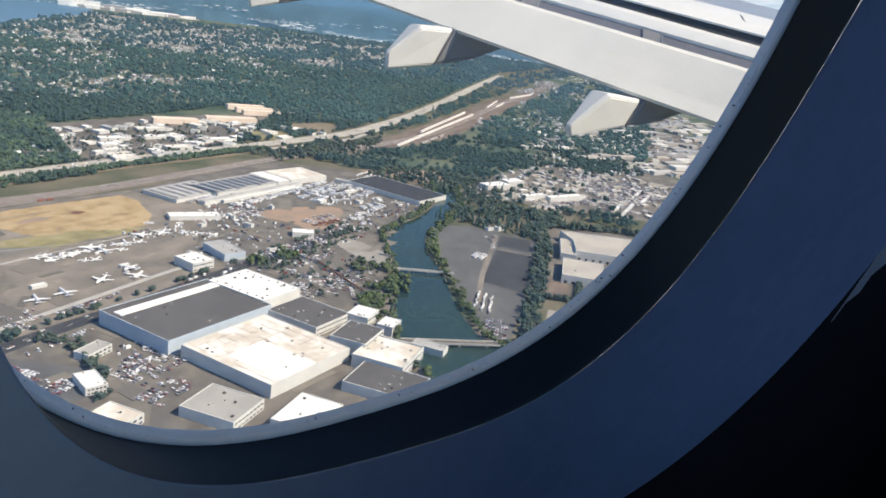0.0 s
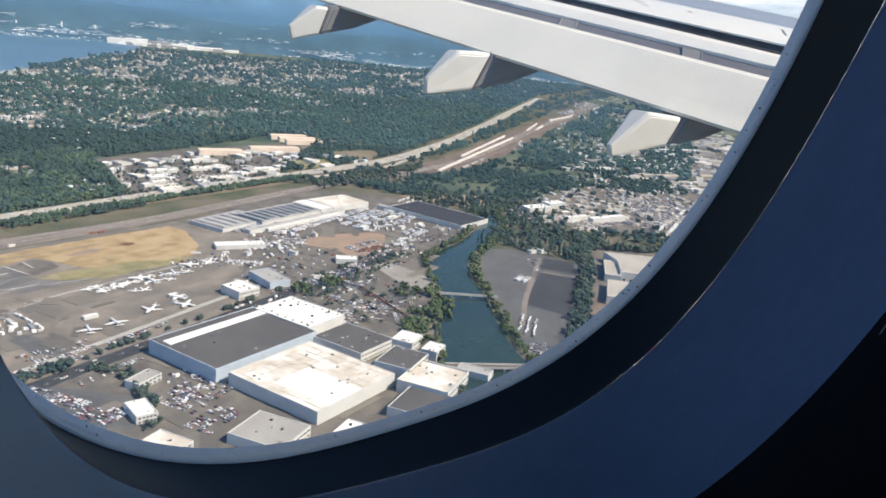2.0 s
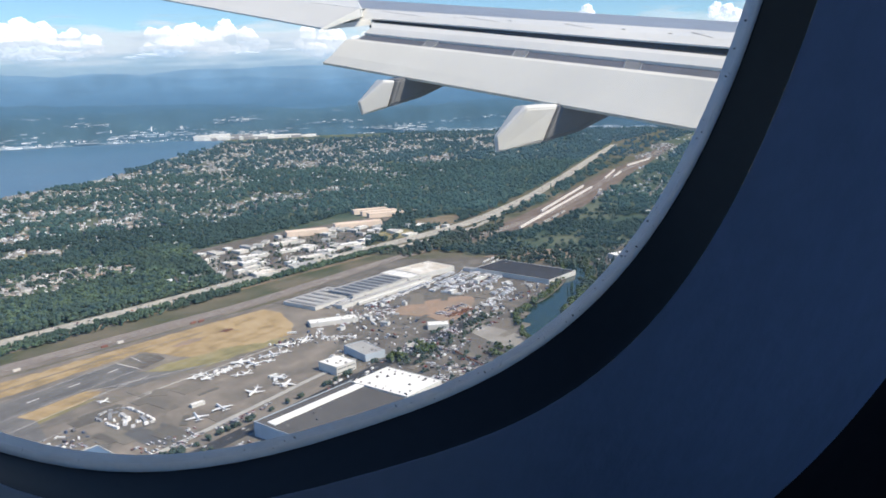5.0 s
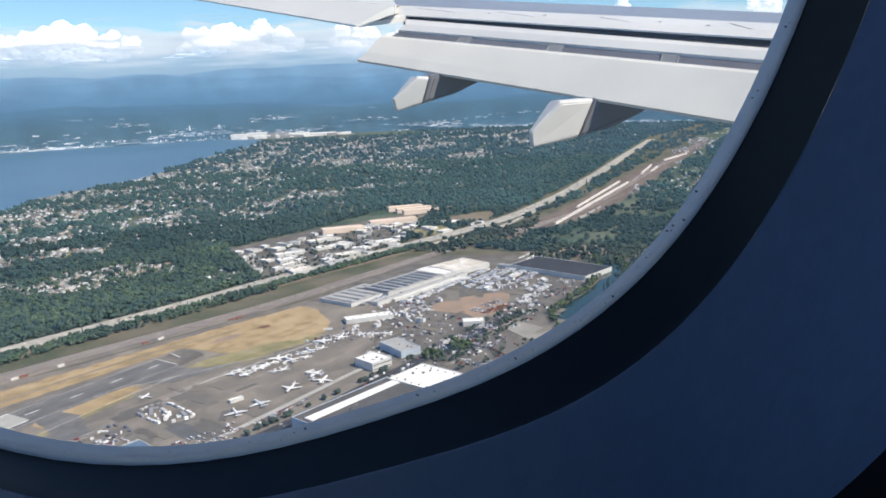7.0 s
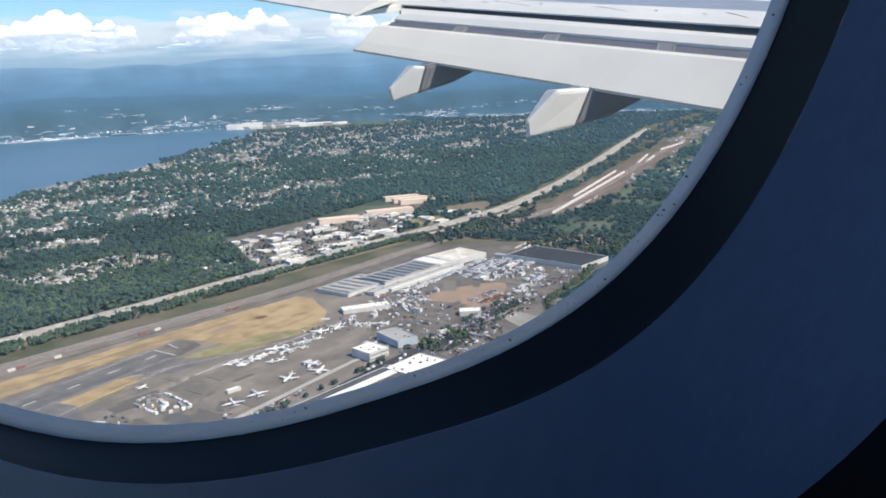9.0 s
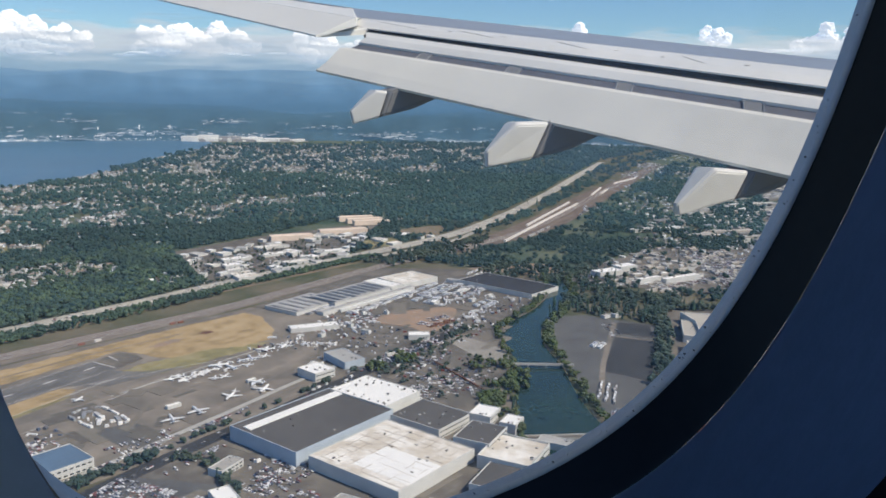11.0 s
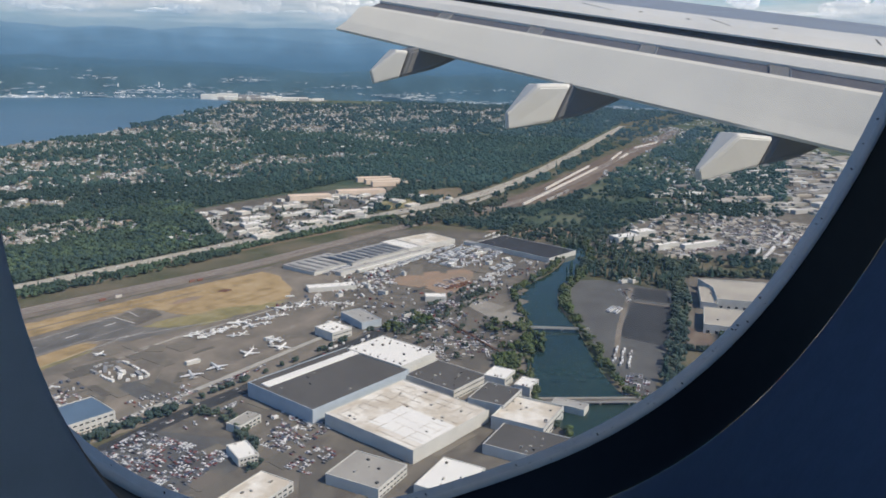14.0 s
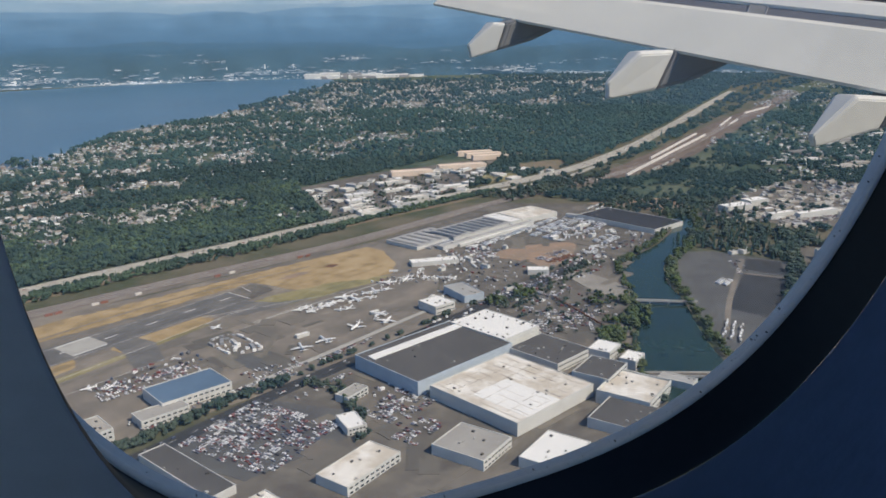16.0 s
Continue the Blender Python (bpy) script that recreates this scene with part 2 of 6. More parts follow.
# ---- building helpers ----
def mesh_of(name, verts, faces, mats, index=None, smooth=False):
    me = bpy.data.meshes.new(name)
    me.from_pydata([tuple(v) for v in verts], [], [tuple(f) for f in faces])
    for m in (mats if isinstance(mats, (list, tuple)) else [mats]):
        me.materials.append(m)
    if index is not None:
        me.polygons.foreach_set("material_index", np.asarray(index, dtype=np.int32))
    if smooth:
        me.polygons.foreach_set("use_smooth", np.ones(len(me.polygons), dtype=bool))
    me.update()
    return me


def make(name, verts, faces, mats, parent=None, label="", index=None, smooth=False):
    ob = new(name, mesh_of(name, verts, faces, mats, index, smooth))
    if parent:
        ob.parent = parent
    if label:
        ob["label"] = label
    return ob


def part(name, bm, material, parent=None, label="", smooth=False):
    me = bpy.data.meshes.new(name)
    bmesh.ops.recalc_face_normals(bm, faces=bm.faces)
    bm.to_mesh(me)
    bm.free()
    me.materials.append(material)
    if smooth:
        me.polygons.foreach_set("use_smooth", np.ones(len(me.polygons), dtype=bool))
    ob = new(name, me)
    if parent:
        ob.parent = parent
    if label:
        ob["label"] = label
    return ob


def empty(name, at=(0, 0, 0), turn=0.0):
    ob = new(name)
    ob.matrix_world = Matrix.Translation(at) @ Matrix.Rotation(radians(turn), 4, "Z")
    return ob


def yline(x, pts):
    return float(np.interp(x, [p[0] for p in pts], [p[1] for p in pts]))


def strip(name, pts, width, z, material, label, category, parent=None):
    """A road-like band along a smoothed line of points."""
    p = np.array(pts, float)
    t = np.r_[0, np.cumsum(np.hypot(*np.diff(p, axis=0).T))]
    q = np.linspace(0, t[-1], max(8, int(t[-1] / 25)))
    x, y = np.interp(q, t, p[:, 0]), np.interp(q, t, p[:, 1])
    k = np.ones(5) / 5
    xs, ys = np.convolve(np.pad(x, 2, "edge"), k, "valid"), np.convolve(np.pad(y, 2, "edge"), k, "valid")
    dx, dy = np.gradient(xs), np.gradient(ys)
    n = np.hypot(dx, dy)
    w = np.interp(q, t, width) if hasattr(width, "__len__") else np.full(len(q), width)
    ox, oy = -dy / n * w / 2, dx / n * w / 2
    verts = [(xs[i] + s * ox[i], ys[i] + s * oy[i], zz) for zz in (z, z - 0.3) for i in range(len(q)) for s in (-1, 1)]
    m = len(q) * 2
    faces = [(2 * i, 2 * i + 2, 2 * i + 3, 2 * i + 1) for i in range(len(q) - 1)]
    faces = [f[::-1] for f in faces]
    faces += [(2 * i, 2 * i + m, 2 * i + 2 + m, 2 * i + 2) for i in range(len(q) - 1)] + [(2 * i + 1, 2 * i + 3, 2 * i + 3 + m, 2 * i + 1 + m) for i in range(len(q) - 1)]
    ob = make(name, verts, faces, material, parent)
    return ob if parent else tagged(ob, label, category, kind="structure")


def sheet(name, pts, z, material, label, category, kind="structure", parent=None):
    """A flat plot of ground with a shallow edge."""
    n = len(pts)
    if sum(pts[i][0] * pts[(i + 1) % n][1] - pts[(i + 1) % n][0] * pts[i][1] for i in range(n)) < 0:
        pts = pts[::-1]
    verts = [(x, y, z) for x, y in pts] + [(x, y, z - 0.3) for x, y in pts]
    faces = [tuple(range(n))] + [(i, i + n, (i + 1) % n + n, (i + 1) % n) for i in range(n)]
    ob = make(name, verts, faces, material, parent)
    return ob if parent else tagged(ob, label, category, kind=kind)


def smooth_loop(pts, steps=4):
    """A closed Catmull-Rom curve through a few corners."""
    out, n = [], len(pts)
    for i in range(n):
        a, b, c, d = (Vector(pts[(i + j) % n]) for j in (-1, 0, 1, 2))
        for k in range(steps):
            t = k / steps
            out.append(tuple(0.5 * (2 * b + (c - a) * t + (2 * a - 5 * b + 4 * c - d) * t * t + (3 * b - a - 3 * c + d) * t ** 3)))
    return out


def inside(x, y, poly):
    hit, n = False, len(poly)
    for i in range(n):
        (x1, y1), (x2, y2) = poly[i], poly[(i + 1) % n]
        if (y1 > y) != (y2 > y) and x < (x2 - x1) * (y - y1) / (y2 - y1) + x1:
            hit = not hit
    return hit


def ragged(pts, amp=3.0, step=5.0, seed=0.0):
    """A plot's outline with the frayed edge that grass and dirt have."""
    out, n = [], len(pts)
    for i in range(n):
        a, b = Vector(pts[i]), Vector(pts[(i + 1) % n])
        m = max(1, int((b - a).length / step))
        for k in range(m):
            p = a.lerp(b, k / m)
            out.append((p.x + amp * noise.noise(Vector((p.x * 0.07, p.y * 0.07, seed))) + 0.4 * amp * noise.noise(Vector((p.x * 0.25, p.y * 0.25, seed + 5))),
                        p.y + amp * noise.noise(Vector((p.x * 0.07, p.y * 0.07, seed + 9))) + 0.4 * amp * noise.noise(Vector((p.x * 0.25, p.y * 0.25, seed + 3)))))
    return out


class Batch:
    """Many small shapes joined into one mesh."""
    def __init__(self):
        self.v, self.f, self.m, self.n = [], [], [], 0

    def add(self, verts, faces, index=0):
        self.v.append(np.asarray(verts, float))
        self.f += [tuple(i + self.n for i in f) for f in faces]
        self.m += list(index) if hasattr(index, "__len__") else [index] * len(faces)
        self.n += len(verts)

    def done(self, name, mats, label, category, kind="stuff", parent=None, smooth=False):
        ob = make(name, np.concatenate(self.v), self.f, mats, parent, index=self.m, smooth=smooth)
        if parent:
            tagged(ob, label, kind=kind)
        else:
            tagged(ob, label, category, kind=kind)
        return ob


BOX_F = [(0, 1, 3, 2), (4, 6, 7, 5), (0, 4, 5, 1), (2, 3, 7, 6), (0, 2, 6, 4), (1, 5, 7, 3)]


def box_v(cx, cy, z0, lx, ly, h, turn=0.0, taper=1.0):
    c, s = math.cos(radians(turn)), math.sin(radians(turn))
    out = []
    for ix in (-1, 1):
        for iy in (-1, 1):
            for iz in (0, 1):
                k = taper if iz else 1.0
                a, b = ix * lx / 2 * k, iy * ly / 2 * k
                out.append((cx + a * c - b * s, cy + a * s + b * c, z0 + iz * h))
    return out


def box_bm(lx, ly, h, z0=0.0, cx=0.0, cy=0.0, bevel=0.0):
    bm = bmesh.new()
    vs = [bm.verts.new(v) for v in box_v(cx, cy, z0, lx, ly, h)]
    for f in BOX_F:
        bm.faces.new([vs[i] for i in f])
    bmesh.ops.recalc_face_normals(bm, faces=bm.faces)
    if bevel:
        bmesh.ops.bevel(bm, geom=list(bm.edges), offset=bevel, segments=1, affect="EDGES")
    return bm


ICO = bmesh.new()
bmesh.ops.create_icosphere(ICO, subdivisions=1, radius=1.0)
ICO_V = np.array([v.co[:] for v in ICO.verts])
ICO_F = [tuple(v.index for v in f.verts) for f in ICO.faces]
ICO.free()
rng = np.random.default_rng(7)


# ---- the airliner: cabin window ----
FWD, LEFT, UP = (BANK @ Vector(v).normalized() for v in ((0.864, -0.504, 0.0), (0.504, 0.864, 0.0), (0, 0, 1)))
WU, WV, WN = (BANK @ Vector(v).normalized() for v in ((0.8578, -0.5141, 0.0), (-0.1606, -0.2681, 0.9499), (0.4883, 0.8148, 0.3125)))
PANE_C, LIP_C, LIP_D, PANE_D = (0.1088, -0.0241), (0.1207, -0.0393), 0.1555, 0.1755
PANE_A, PANE_B, LIP_A, LIP_B = 0.1364, 0.1828, 0.1275, 0.1670
PANE_LEAN, PANE_POW, LIP_LEAN, LIP_POW = 0.104, 2.63, 0.013, 2.84
RING = 96


def oval_point(th, c, a, b, depth):
    """A point of the window's rounded outline, which leans a little in the wall."""
    lean, power = (PANE_LEAN, PANE_POW) if c == PANE_C else (LIP_LEAN, LIP_POW)
    cu, cv = math.cos(th), math.sin(th)
    u, v = math.copysign(abs(cu) ** (2 / power), cu) * a, math.copysign(abs(cv) ** (2 / power), cv) * b
    u, v = u * math.cos(lean) - v * math.sin(lean), u * math.sin(lean) + v * math.cos(lean)
    return EYE + WU * (c[0] + u) + WV * (c[1] + v) + WN * depth


def oval(c, a, b, depth, grow=0.0):
    return [oval_point(2 * math.pi * i / RING, c, a + grow, b + grow, depth) for i in range(RING)]


def rings_bm(rings, cap=False, bend=None):
    bm = bmesh.new()
    if bend:
        rings = [[p - WN * k * (1.98 - math.sqrt(1.98 ** 2 - (p - EYE).dot(WV) ** 2)) for p in r] for r, k in zip(rings, bend)]
    rows = [[bm.verts.new(p) for p in r] for r in rings]
    for a, b in zip(rows, rows[1:]):
        for i in range(RING):
            bm.faces.new((a[i], a[(i + 1) % RING], b[(i + 1) % RING], b[i]))
    if cap:
        bm.faces.new(rows[-1])
    return bm


panel_mat = mat("moulded_wall_plastic", (0.33, 0.46, 0.66), 0.55, 0.10, 7.0, 90.0, bump=0.10, spec=0.4)
# Painted black to stand in for the wall's fade into shade.
shade_mat = mat("black_wall_shade", (0.035, 0.037, 0.042), 0.9, 0.2, 5.0, 60.0)
sleeve_mat = mat("black_window_gasket", (0.021, 0.022, 0.026), 0.6, 0.2, 20.0, 200.0)
rim_mat = mat("frosted_pane_edge", (0.56, 0.58, 0.60), 0.6, 0.35, 90.0, 700.0, other=(0.40, 0.42, 0.45))
rn, rk = rim_mat.node_tree.nodes, rim_mat.node_tree.links
frost, rmix = rn.new("ShaderNodeBsdfTranslucent"), rn.new("ShaderNodeMixShader")
frost.inputs["Color"].default_value, rmix.inputs["Fac"].default_value = (0.66, 0.69, 0.73, 1), 0.7
rk.new(rn["Principled BSDF"].outputs[0], rmix.inputs[1])
rk.new(frost.outputs[0], rmix.inputs[2])
rk.new(rmix.outputs[0], rn["Material Output"].inputs["Surface"])
cabin_dark = mat("dark_cabin_lining", (0.10, 0.10, 0.11), 0.9, 0.1, 2.0, 20.0)

cabin = tagged(empty("cabin_wall", EYE + WN * 0.16), "grey moulded plastic airliner cabin side wall round the window", "wall", kind="structure")
inv = cabin.matrix_world.inverted()


def cabin_part(name, bm, material, label="", parent=None, smooth=True):
    bm.transform(inv)
    return part(name, bm, material, parent or cabin, label, smooth)


# Outer rings roll away so the panel darkens outward: shade put into the shape.
cabin_part("wall_panel", rings_bm([oval(LIP_C, LIP_A, LIP_B, LIP_D + d, g) for g, d in ((0.0, 0.0003), (0.0004, 0.0), (0.0009, 0.0), (0.002, 0.0), (0.012, 0.0), (0.030, 0.0), (0.0355, -0.0002), (0.041, 0.0))] + [oval((LIP_C[0] + 0.070, LIP_C[1] - 0.020), LIP_A, LIP_B, LIP_D + d, g) for g, d in ((0.085, 0.002), (0.105, 0.006), (0.122, 0.013), (0.137, 0.023), (0.149, 0.036), (0.157, 0.052))]), panel_mat, "smooth grey plastic panel with a raised bead round the opening")
# Added black ring: the shade beyond the panel is put into its colour.
cabin_part("wall_shade_ring", rings_bm([oval((LIP_C[0] + 0.070, LIP_C[1] - 0.020), LIP_A, LIP_B, LIP_D + d, g) for g, d in ((0.155, 0.056), (0.1585, 0.0546), (0.165, 0.054), (0.20, 0.053), (0.35, 0.050), (0.6, 0.045), (0.8, 0.035), (1.0, 0.02))], bend=(0, 0, 0, 0, 0.6, 1, 1, 1)), shade_mat, "black ring round the moulded panel, put in for the wall's shade")
cabin_part("window_sleeve", rings_bm([oval(LIP_C, LIP_A, LIP_B, LIP_D + 0.0006, 0.0004), oval(LIP_C, LIP_A, LIP_B, LIP_D + 0.004, 0.0006), oval(PANE_C, PANE_A, PANE_B, PANE_D - 0.001, 0.0015), oval(PANE_C, PANE_A, PANE_B, PANE_D + 0.001, 0.0015)]), sleeve_mat, "black rubber window sleeve")
cabin_part("window_rim", rings_bm([oval(PANE_C, PANE_A, PANE_B, PANE_D, 0.0016), oval(PANE_C, PANE_A, PANE_B, PANE_D - 0.0003, 0.0012), oval(PANE_C, PANE_A, PANE_B, PANE_D + 0.002, 0.0002), oval(PANE_C, PANE_A, PANE_B, PANE_D + 0.0045, -0.0006)]), rim_mat, "pale frosted edge of the outer pane")

dirt_mat = mat("rim_dirt", (0.05, 0.055, 0.065), 0.9, 0.3, 60.0, 600.0)
bm = bmesh.new()
dr = random.Random(5)
for i in range(120):
    th = dr.gauss(0.1, 0.8) if i < 85 else dr.uniform(-2.9, -0.6)
    s, size = dr.uniform(0.15, 0.9), 0.00008 + 0.00036 * dr.random() ** 2.5
    cu, cv = math.cos(th), math.sin(th)
    c = oval_point(th, PANE_C, PANE_A + 0.0009 * (1 - s) - 0.0005, PANE_B + 0.0009 * (1 - s) - 0.0005, PANE_D + 0.004 * s - 0.0004)
    inward = (WU * -cu + WV * -cv)
    side = (WU * -cv + WV * cu).normalized()
    vs = [bm.verts.new(c + inward * 0.0004 + side * size * dr.uniform(0.7, 1.3) * math.cos(q) + WN * size * 1.6 * dr.uniform(0.7, 1.3) * math.sin(q)) for q in [k * math.pi / 3.5 for k in range(7)]]
    top = bm.verts.new(c + inward * 0.0007)
    for k in range(7):
        bm.faces.new((vs[k], vs[(k + 1) % 7], top))
cabin_part("dirt_specks", bm, dirt_mat, "dark specks of dirt on the pane's edge", smooth=False)["kind"] = "stuff"

# the pane: clear acrylic with a translucent veil that imitates haze in the air
pane_mat = bpy.data.materials.new("acrylic_pane")
pane_mat.use_nodes = True
N, K = pane_mat.node_tree.nodes, pane_mat.node_tree.links
N.remove(N["Principled BSDF"])
clear, haze_veil, gloss = N.new("ShaderNodeBsdfTransparent"), N.new("ShaderNodeBsdfTranslucent"), N.new("ShaderNodeBsdfGlossy")
clear.inputs["Color"].default_value = (0.97, 0.985, 1.0, 1)
haze_veil.inputs["Color"].default_value = (0.9, 0.95, 1.0, 1)
gloss.inputs["Roughness"].default_value = 0.02
m1, m2, fr = N.new("ShaderNodeMixShader"), N.new("ShaderNodeMixShader"), N.new("ShaderNodeFresnel")
fr.inputs["IOR"].default_value = 1.2
veil_n, veil_r, veil_c = N.new("ShaderNodeTexNoise"), N.new("ShaderNodeMapRange"), N.new("ShaderNodeTexCoord")
veil_n.inputs["Scale"].default_value = 18.0
veil_r.inputs["To Min"].default_value, veil_r.inputs["To Max"].default_value = 0.07, 0.10
K.new(veil_c.outputs["Object"], veil_n.inputs["Vector"])
K.new(veil_n.outputs["Fac"], veil_r.inputs["Value"])
K.new(veil_r.outputs["Result"], m1.inputs["Fac"])
K.new(clear.outputs[0], m1.inputs[1])
K.new(haze_veil.outputs[0], m1.inputs[2])
K.new(fr.outputs[0], m2.inputs["Fac"])
K.new(m1.outputs[0], m2.inputs[1])
K.new(gloss.outputs[0], m2.inputs[2])
K.new(m2.outputs[0], N["Material Output"].inputs["Surface"])
bm = bmesh.new()
bm.faces.new([bm.verts.new(p) for p in oval(PANE_C, PANE_A, PANE_B, PANE_D + 0.002, 0.003)])
pane = cabin_part("window_pane", bm, pane_mat, "clear acrylic pane with a translucent veil imitating air haze", smooth=False)
if pane.data.polygons[0].normal.dot(WN) > 0:
    pane.data.flip_normals()
pane.visible_shadow = False

# the plain tube of the cabin and the fuselage skin round it, open at the window
HULL = EYE - WN * 1.775
hull_white = mat("fuselage_paint", (0.74, 0.745, 0.74), 0.4, 0.05, 0.2, 3.0, spec=0.5)


def tube(stations, angles, radius, hole, caps=False):
    bm = bmesh.new()
    rows = [[bm.verts.new(HULL + WU * u + UP * lift + (WN * math.cos(radians(a)) + WV * math.sin(radians(a))) * radius * k) for a in angles] for u, k, lift in stations]
    n = len(angles)
    for (a, b), (s0, s1) in zip(zip(rows, rows[1:]), zip(stations, stations[1:])):
        for i in range(n):
            if (s0[0], s1[0]) == hole and i == 0:
                continue
            bm.faces.new((a[i], b[i], b[(i + 1) % n], a[(i + 1) % n]))
    if caps:
        bm.faces.new(rows[0])
        bm.faces.new(rows[-1][::-1])
    return bm


skin = tube(((-26, 0.1, 1.3), (-22, 0.36, 0.95), (-17, 0.7, 0.45), (-12, 0.93, 0.1), (-8, 1, 0), (-4, 1, 0), (-0.2, 1, 0), (0.55, 1, 0), (5, 1, 0), (10, 1, 0), (15, 1, 0), (18, 0.92, -0.05), (20, 0.74, -0.2), (21.4, 0.45, -0.35), (22, 0.12, -0.45)),
            [-12, 10.2] + list(range(21, 348, 11)), 2.02, (-0.2, 0.55), True)
tagged(part("fuselage", skin, hull_white, smooth=True), "plain white painted fuselage skin round the cabin", "fuselage", kind="structure")
tagged(part("cabin_lining", tube(((-1.4, 1, 0), (-0.75, 1, 0), (1.0, 1, 0), (1.6, 1, 0)), [-23, 23] + list(range(33, 337, 10)), 1.88, (-0.75, 1.0), True), cabin_dark), "dark lining of the cabin behind the camera", "wall", kind="structure")
# Added fill lamps inside the cabin brighten the panel; no windows stand here.
for name, at, goal, energy, color, spread in (("aft_fill_light", EYE - WN * 0.30 - WU * 0.42 + WV * 0.05, EYE + WN * 0.15 - WU * 0.34, 0.85, (0.54, 0.62, 0.64), 80),
                                      ("fore_fill_light", EYE - WN * 0.30 + WU * 0.58 - WV * 0.12, EYE + WN * 0.15 + WU * 0.12, 0.34, (0.30, 0.50, 0.98), 180)):
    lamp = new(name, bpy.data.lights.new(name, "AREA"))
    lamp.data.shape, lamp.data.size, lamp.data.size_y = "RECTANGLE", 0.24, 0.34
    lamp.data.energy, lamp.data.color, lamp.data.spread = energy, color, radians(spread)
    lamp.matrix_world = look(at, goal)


# ---- the airliner: wing ----
def FLU(f, l, u):
    return EYE + FWD * f + LEFT * l + UP * u


wing_white = mat("wing_paint", (0.77, 0.765, 0.735), 0.38, 0.07, 0.35, 4.0, other=(0.70, 0.70, 0.675), spec=0.5)
flap_white = mat("flap_paint", (0.715, 0.705, 0.655), 0.5, 0.07, 0.45, 3.0, other=(0.65, 0.645, 0.605), spec=0.35)
# Blue-grey with the sky's grazing reflection put into the skin colour.
wing_sky_grey = mat("wing_skin_sky_grey", (0.30, 0.33, 0.38), 0.35, 0.08, 0.4, 3.0, spec=0.5)
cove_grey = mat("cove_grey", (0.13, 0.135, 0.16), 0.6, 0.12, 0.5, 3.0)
slot_shade = mat("slot_shadow_grey", (0.03, 0.03, 0.032), 0.8, 0.2, 0.5, 3.0)
tail_blue = mat("winglet_blue", (0.02, 0.05, 0.16), 0.4, 0.05, 0.5, 3.0, spec=0.5)
wing = tagged(empty("aircraft_wing", FLU(11, 12, 0)), "white airliner wing with flaps lowered, seen from the cabin", "wing")
winv = wing.matrix_world.inverted()
TE = ((7.39, 18.44, 0.53), (10.75, 5.0, -1.38))
BAND_L = ((8.38, 18.87, 1.10), (11.8, 5.2, -0.60))
BAND_T = ((8.75, 19.0, 1.25), (12.15, 5.4, -0.43))
SLOT_L = ((9.17, 19.49, 1.545), (12.66, 5.6, -0.275))
SLOT_T = ((9.32, 19.71, 1.66), (12.85, 5.6, -0.10))
SPOIL = ((10.05, 22.0, 2.13), (14.3, 5.6, 0.12))
CREST = ((11.2, 24.8, 2.68), (16.3, 5.6, 0.24))


def lerp(line, q, df=0.0, du=0.0):
    a, b = Vector(line[0]), Vector(line[1])
    p = a.lerp(b, q)
    return Vector((p.x + df, p.y, p.z + du))


def loft(name, sections, material, label="", parent=None, smooth=False):
    """A closed body through like-numbered sections given in the wing's own directions."""
    bm = bmesh.new()
    rows = [[bm.verts.new(winv @ FLU(*p)) for p in s] for s in sections]
    n = len(rows[0])
    for a, b in zip(rows, rows[1:]):
        for i in range(n):
            bm.faces.new((a[i], a[(i + 1) % n], b[(i + 1) % n], b[i]))
    bm.faces.new(rows[0])
    bm.faces.new(rows[-1][::-1])
    return part(name, bm, material, parent or wing, label, smooth)


Q = [i / 12 for i in range(13)]
loft("flap", [[lerp(TE, q), lerp(TE, q, 0.25, 0.17), lerp(BAND_L, q, -0.2, -0.03), lerp(BAND_L, q), lerp(BAND_L, q, 0.10, -0.12), lerp(BAND_L, q, 0.05, -0.36), lerp(TE, q, 0.02, -0.05)] for q in Q], flap_white, "pale grey painted trailing flap segment")
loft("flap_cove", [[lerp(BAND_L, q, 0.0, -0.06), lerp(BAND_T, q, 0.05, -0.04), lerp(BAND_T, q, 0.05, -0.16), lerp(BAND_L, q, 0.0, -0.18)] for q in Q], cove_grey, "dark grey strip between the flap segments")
loft("flap_fore_segment", [[lerp(BAND_T, q), lerp(BAND_T, q, 0.2, 0.13), lerp(SLOT_L, q, 0.0, 0.0), lerp(SLOT_L, q, 0.1, -0.16), lerp(BAND_T, q, 0.02, -0.1)] for q in Q], wing_white, "white forward flap segment")
# Dark plate in the slot: the gap's shade is put into its colour.
loft("flap_slot_shade", [[lerp(SLOT_L, q, -0.05, -0.08), lerp(SLOT_T, q, 0.15, -0.03), lerp(SLOT_T, q, 0.2, -0.2), lerp(SLOT_L, q, 0.0, -0.25)] for q in Q], slot_shade, "black plate put in for the shaded gap ahead of the flap")
loft("spoiler_panel", [[lerp(SLOT_T, q), lerp(SLOT_T, q, 0.4, 0.12), lerp(SPOIL, q, -0.4, -0.04), lerp(SPOIL, q), lerp(SPOIL, q, 0, -0.12), lerp(SLOT_T, q, 0.0, -0.03)] for q in Q], wing_white, "white spoiler panels")
loft("wing_box", [[lerp(SPOIL, q, 0.006, -0.004), lerp(CREST, q, -0.6, -0.06), lerp(CREST, q), lerp(CREST, q, 0.9, -0.15), lerp(CREST, q, 1.5, -0.45), lerp(CREST, q, 1.0, -0.75), lerp(SLOT_T, q, 0.5, -0.5), lerp(SPOIL, q, 0.0, -0.3)] for q in Q], wing_sky_grey, "upper wing skin, blue-grey put in for the sky's reflection")
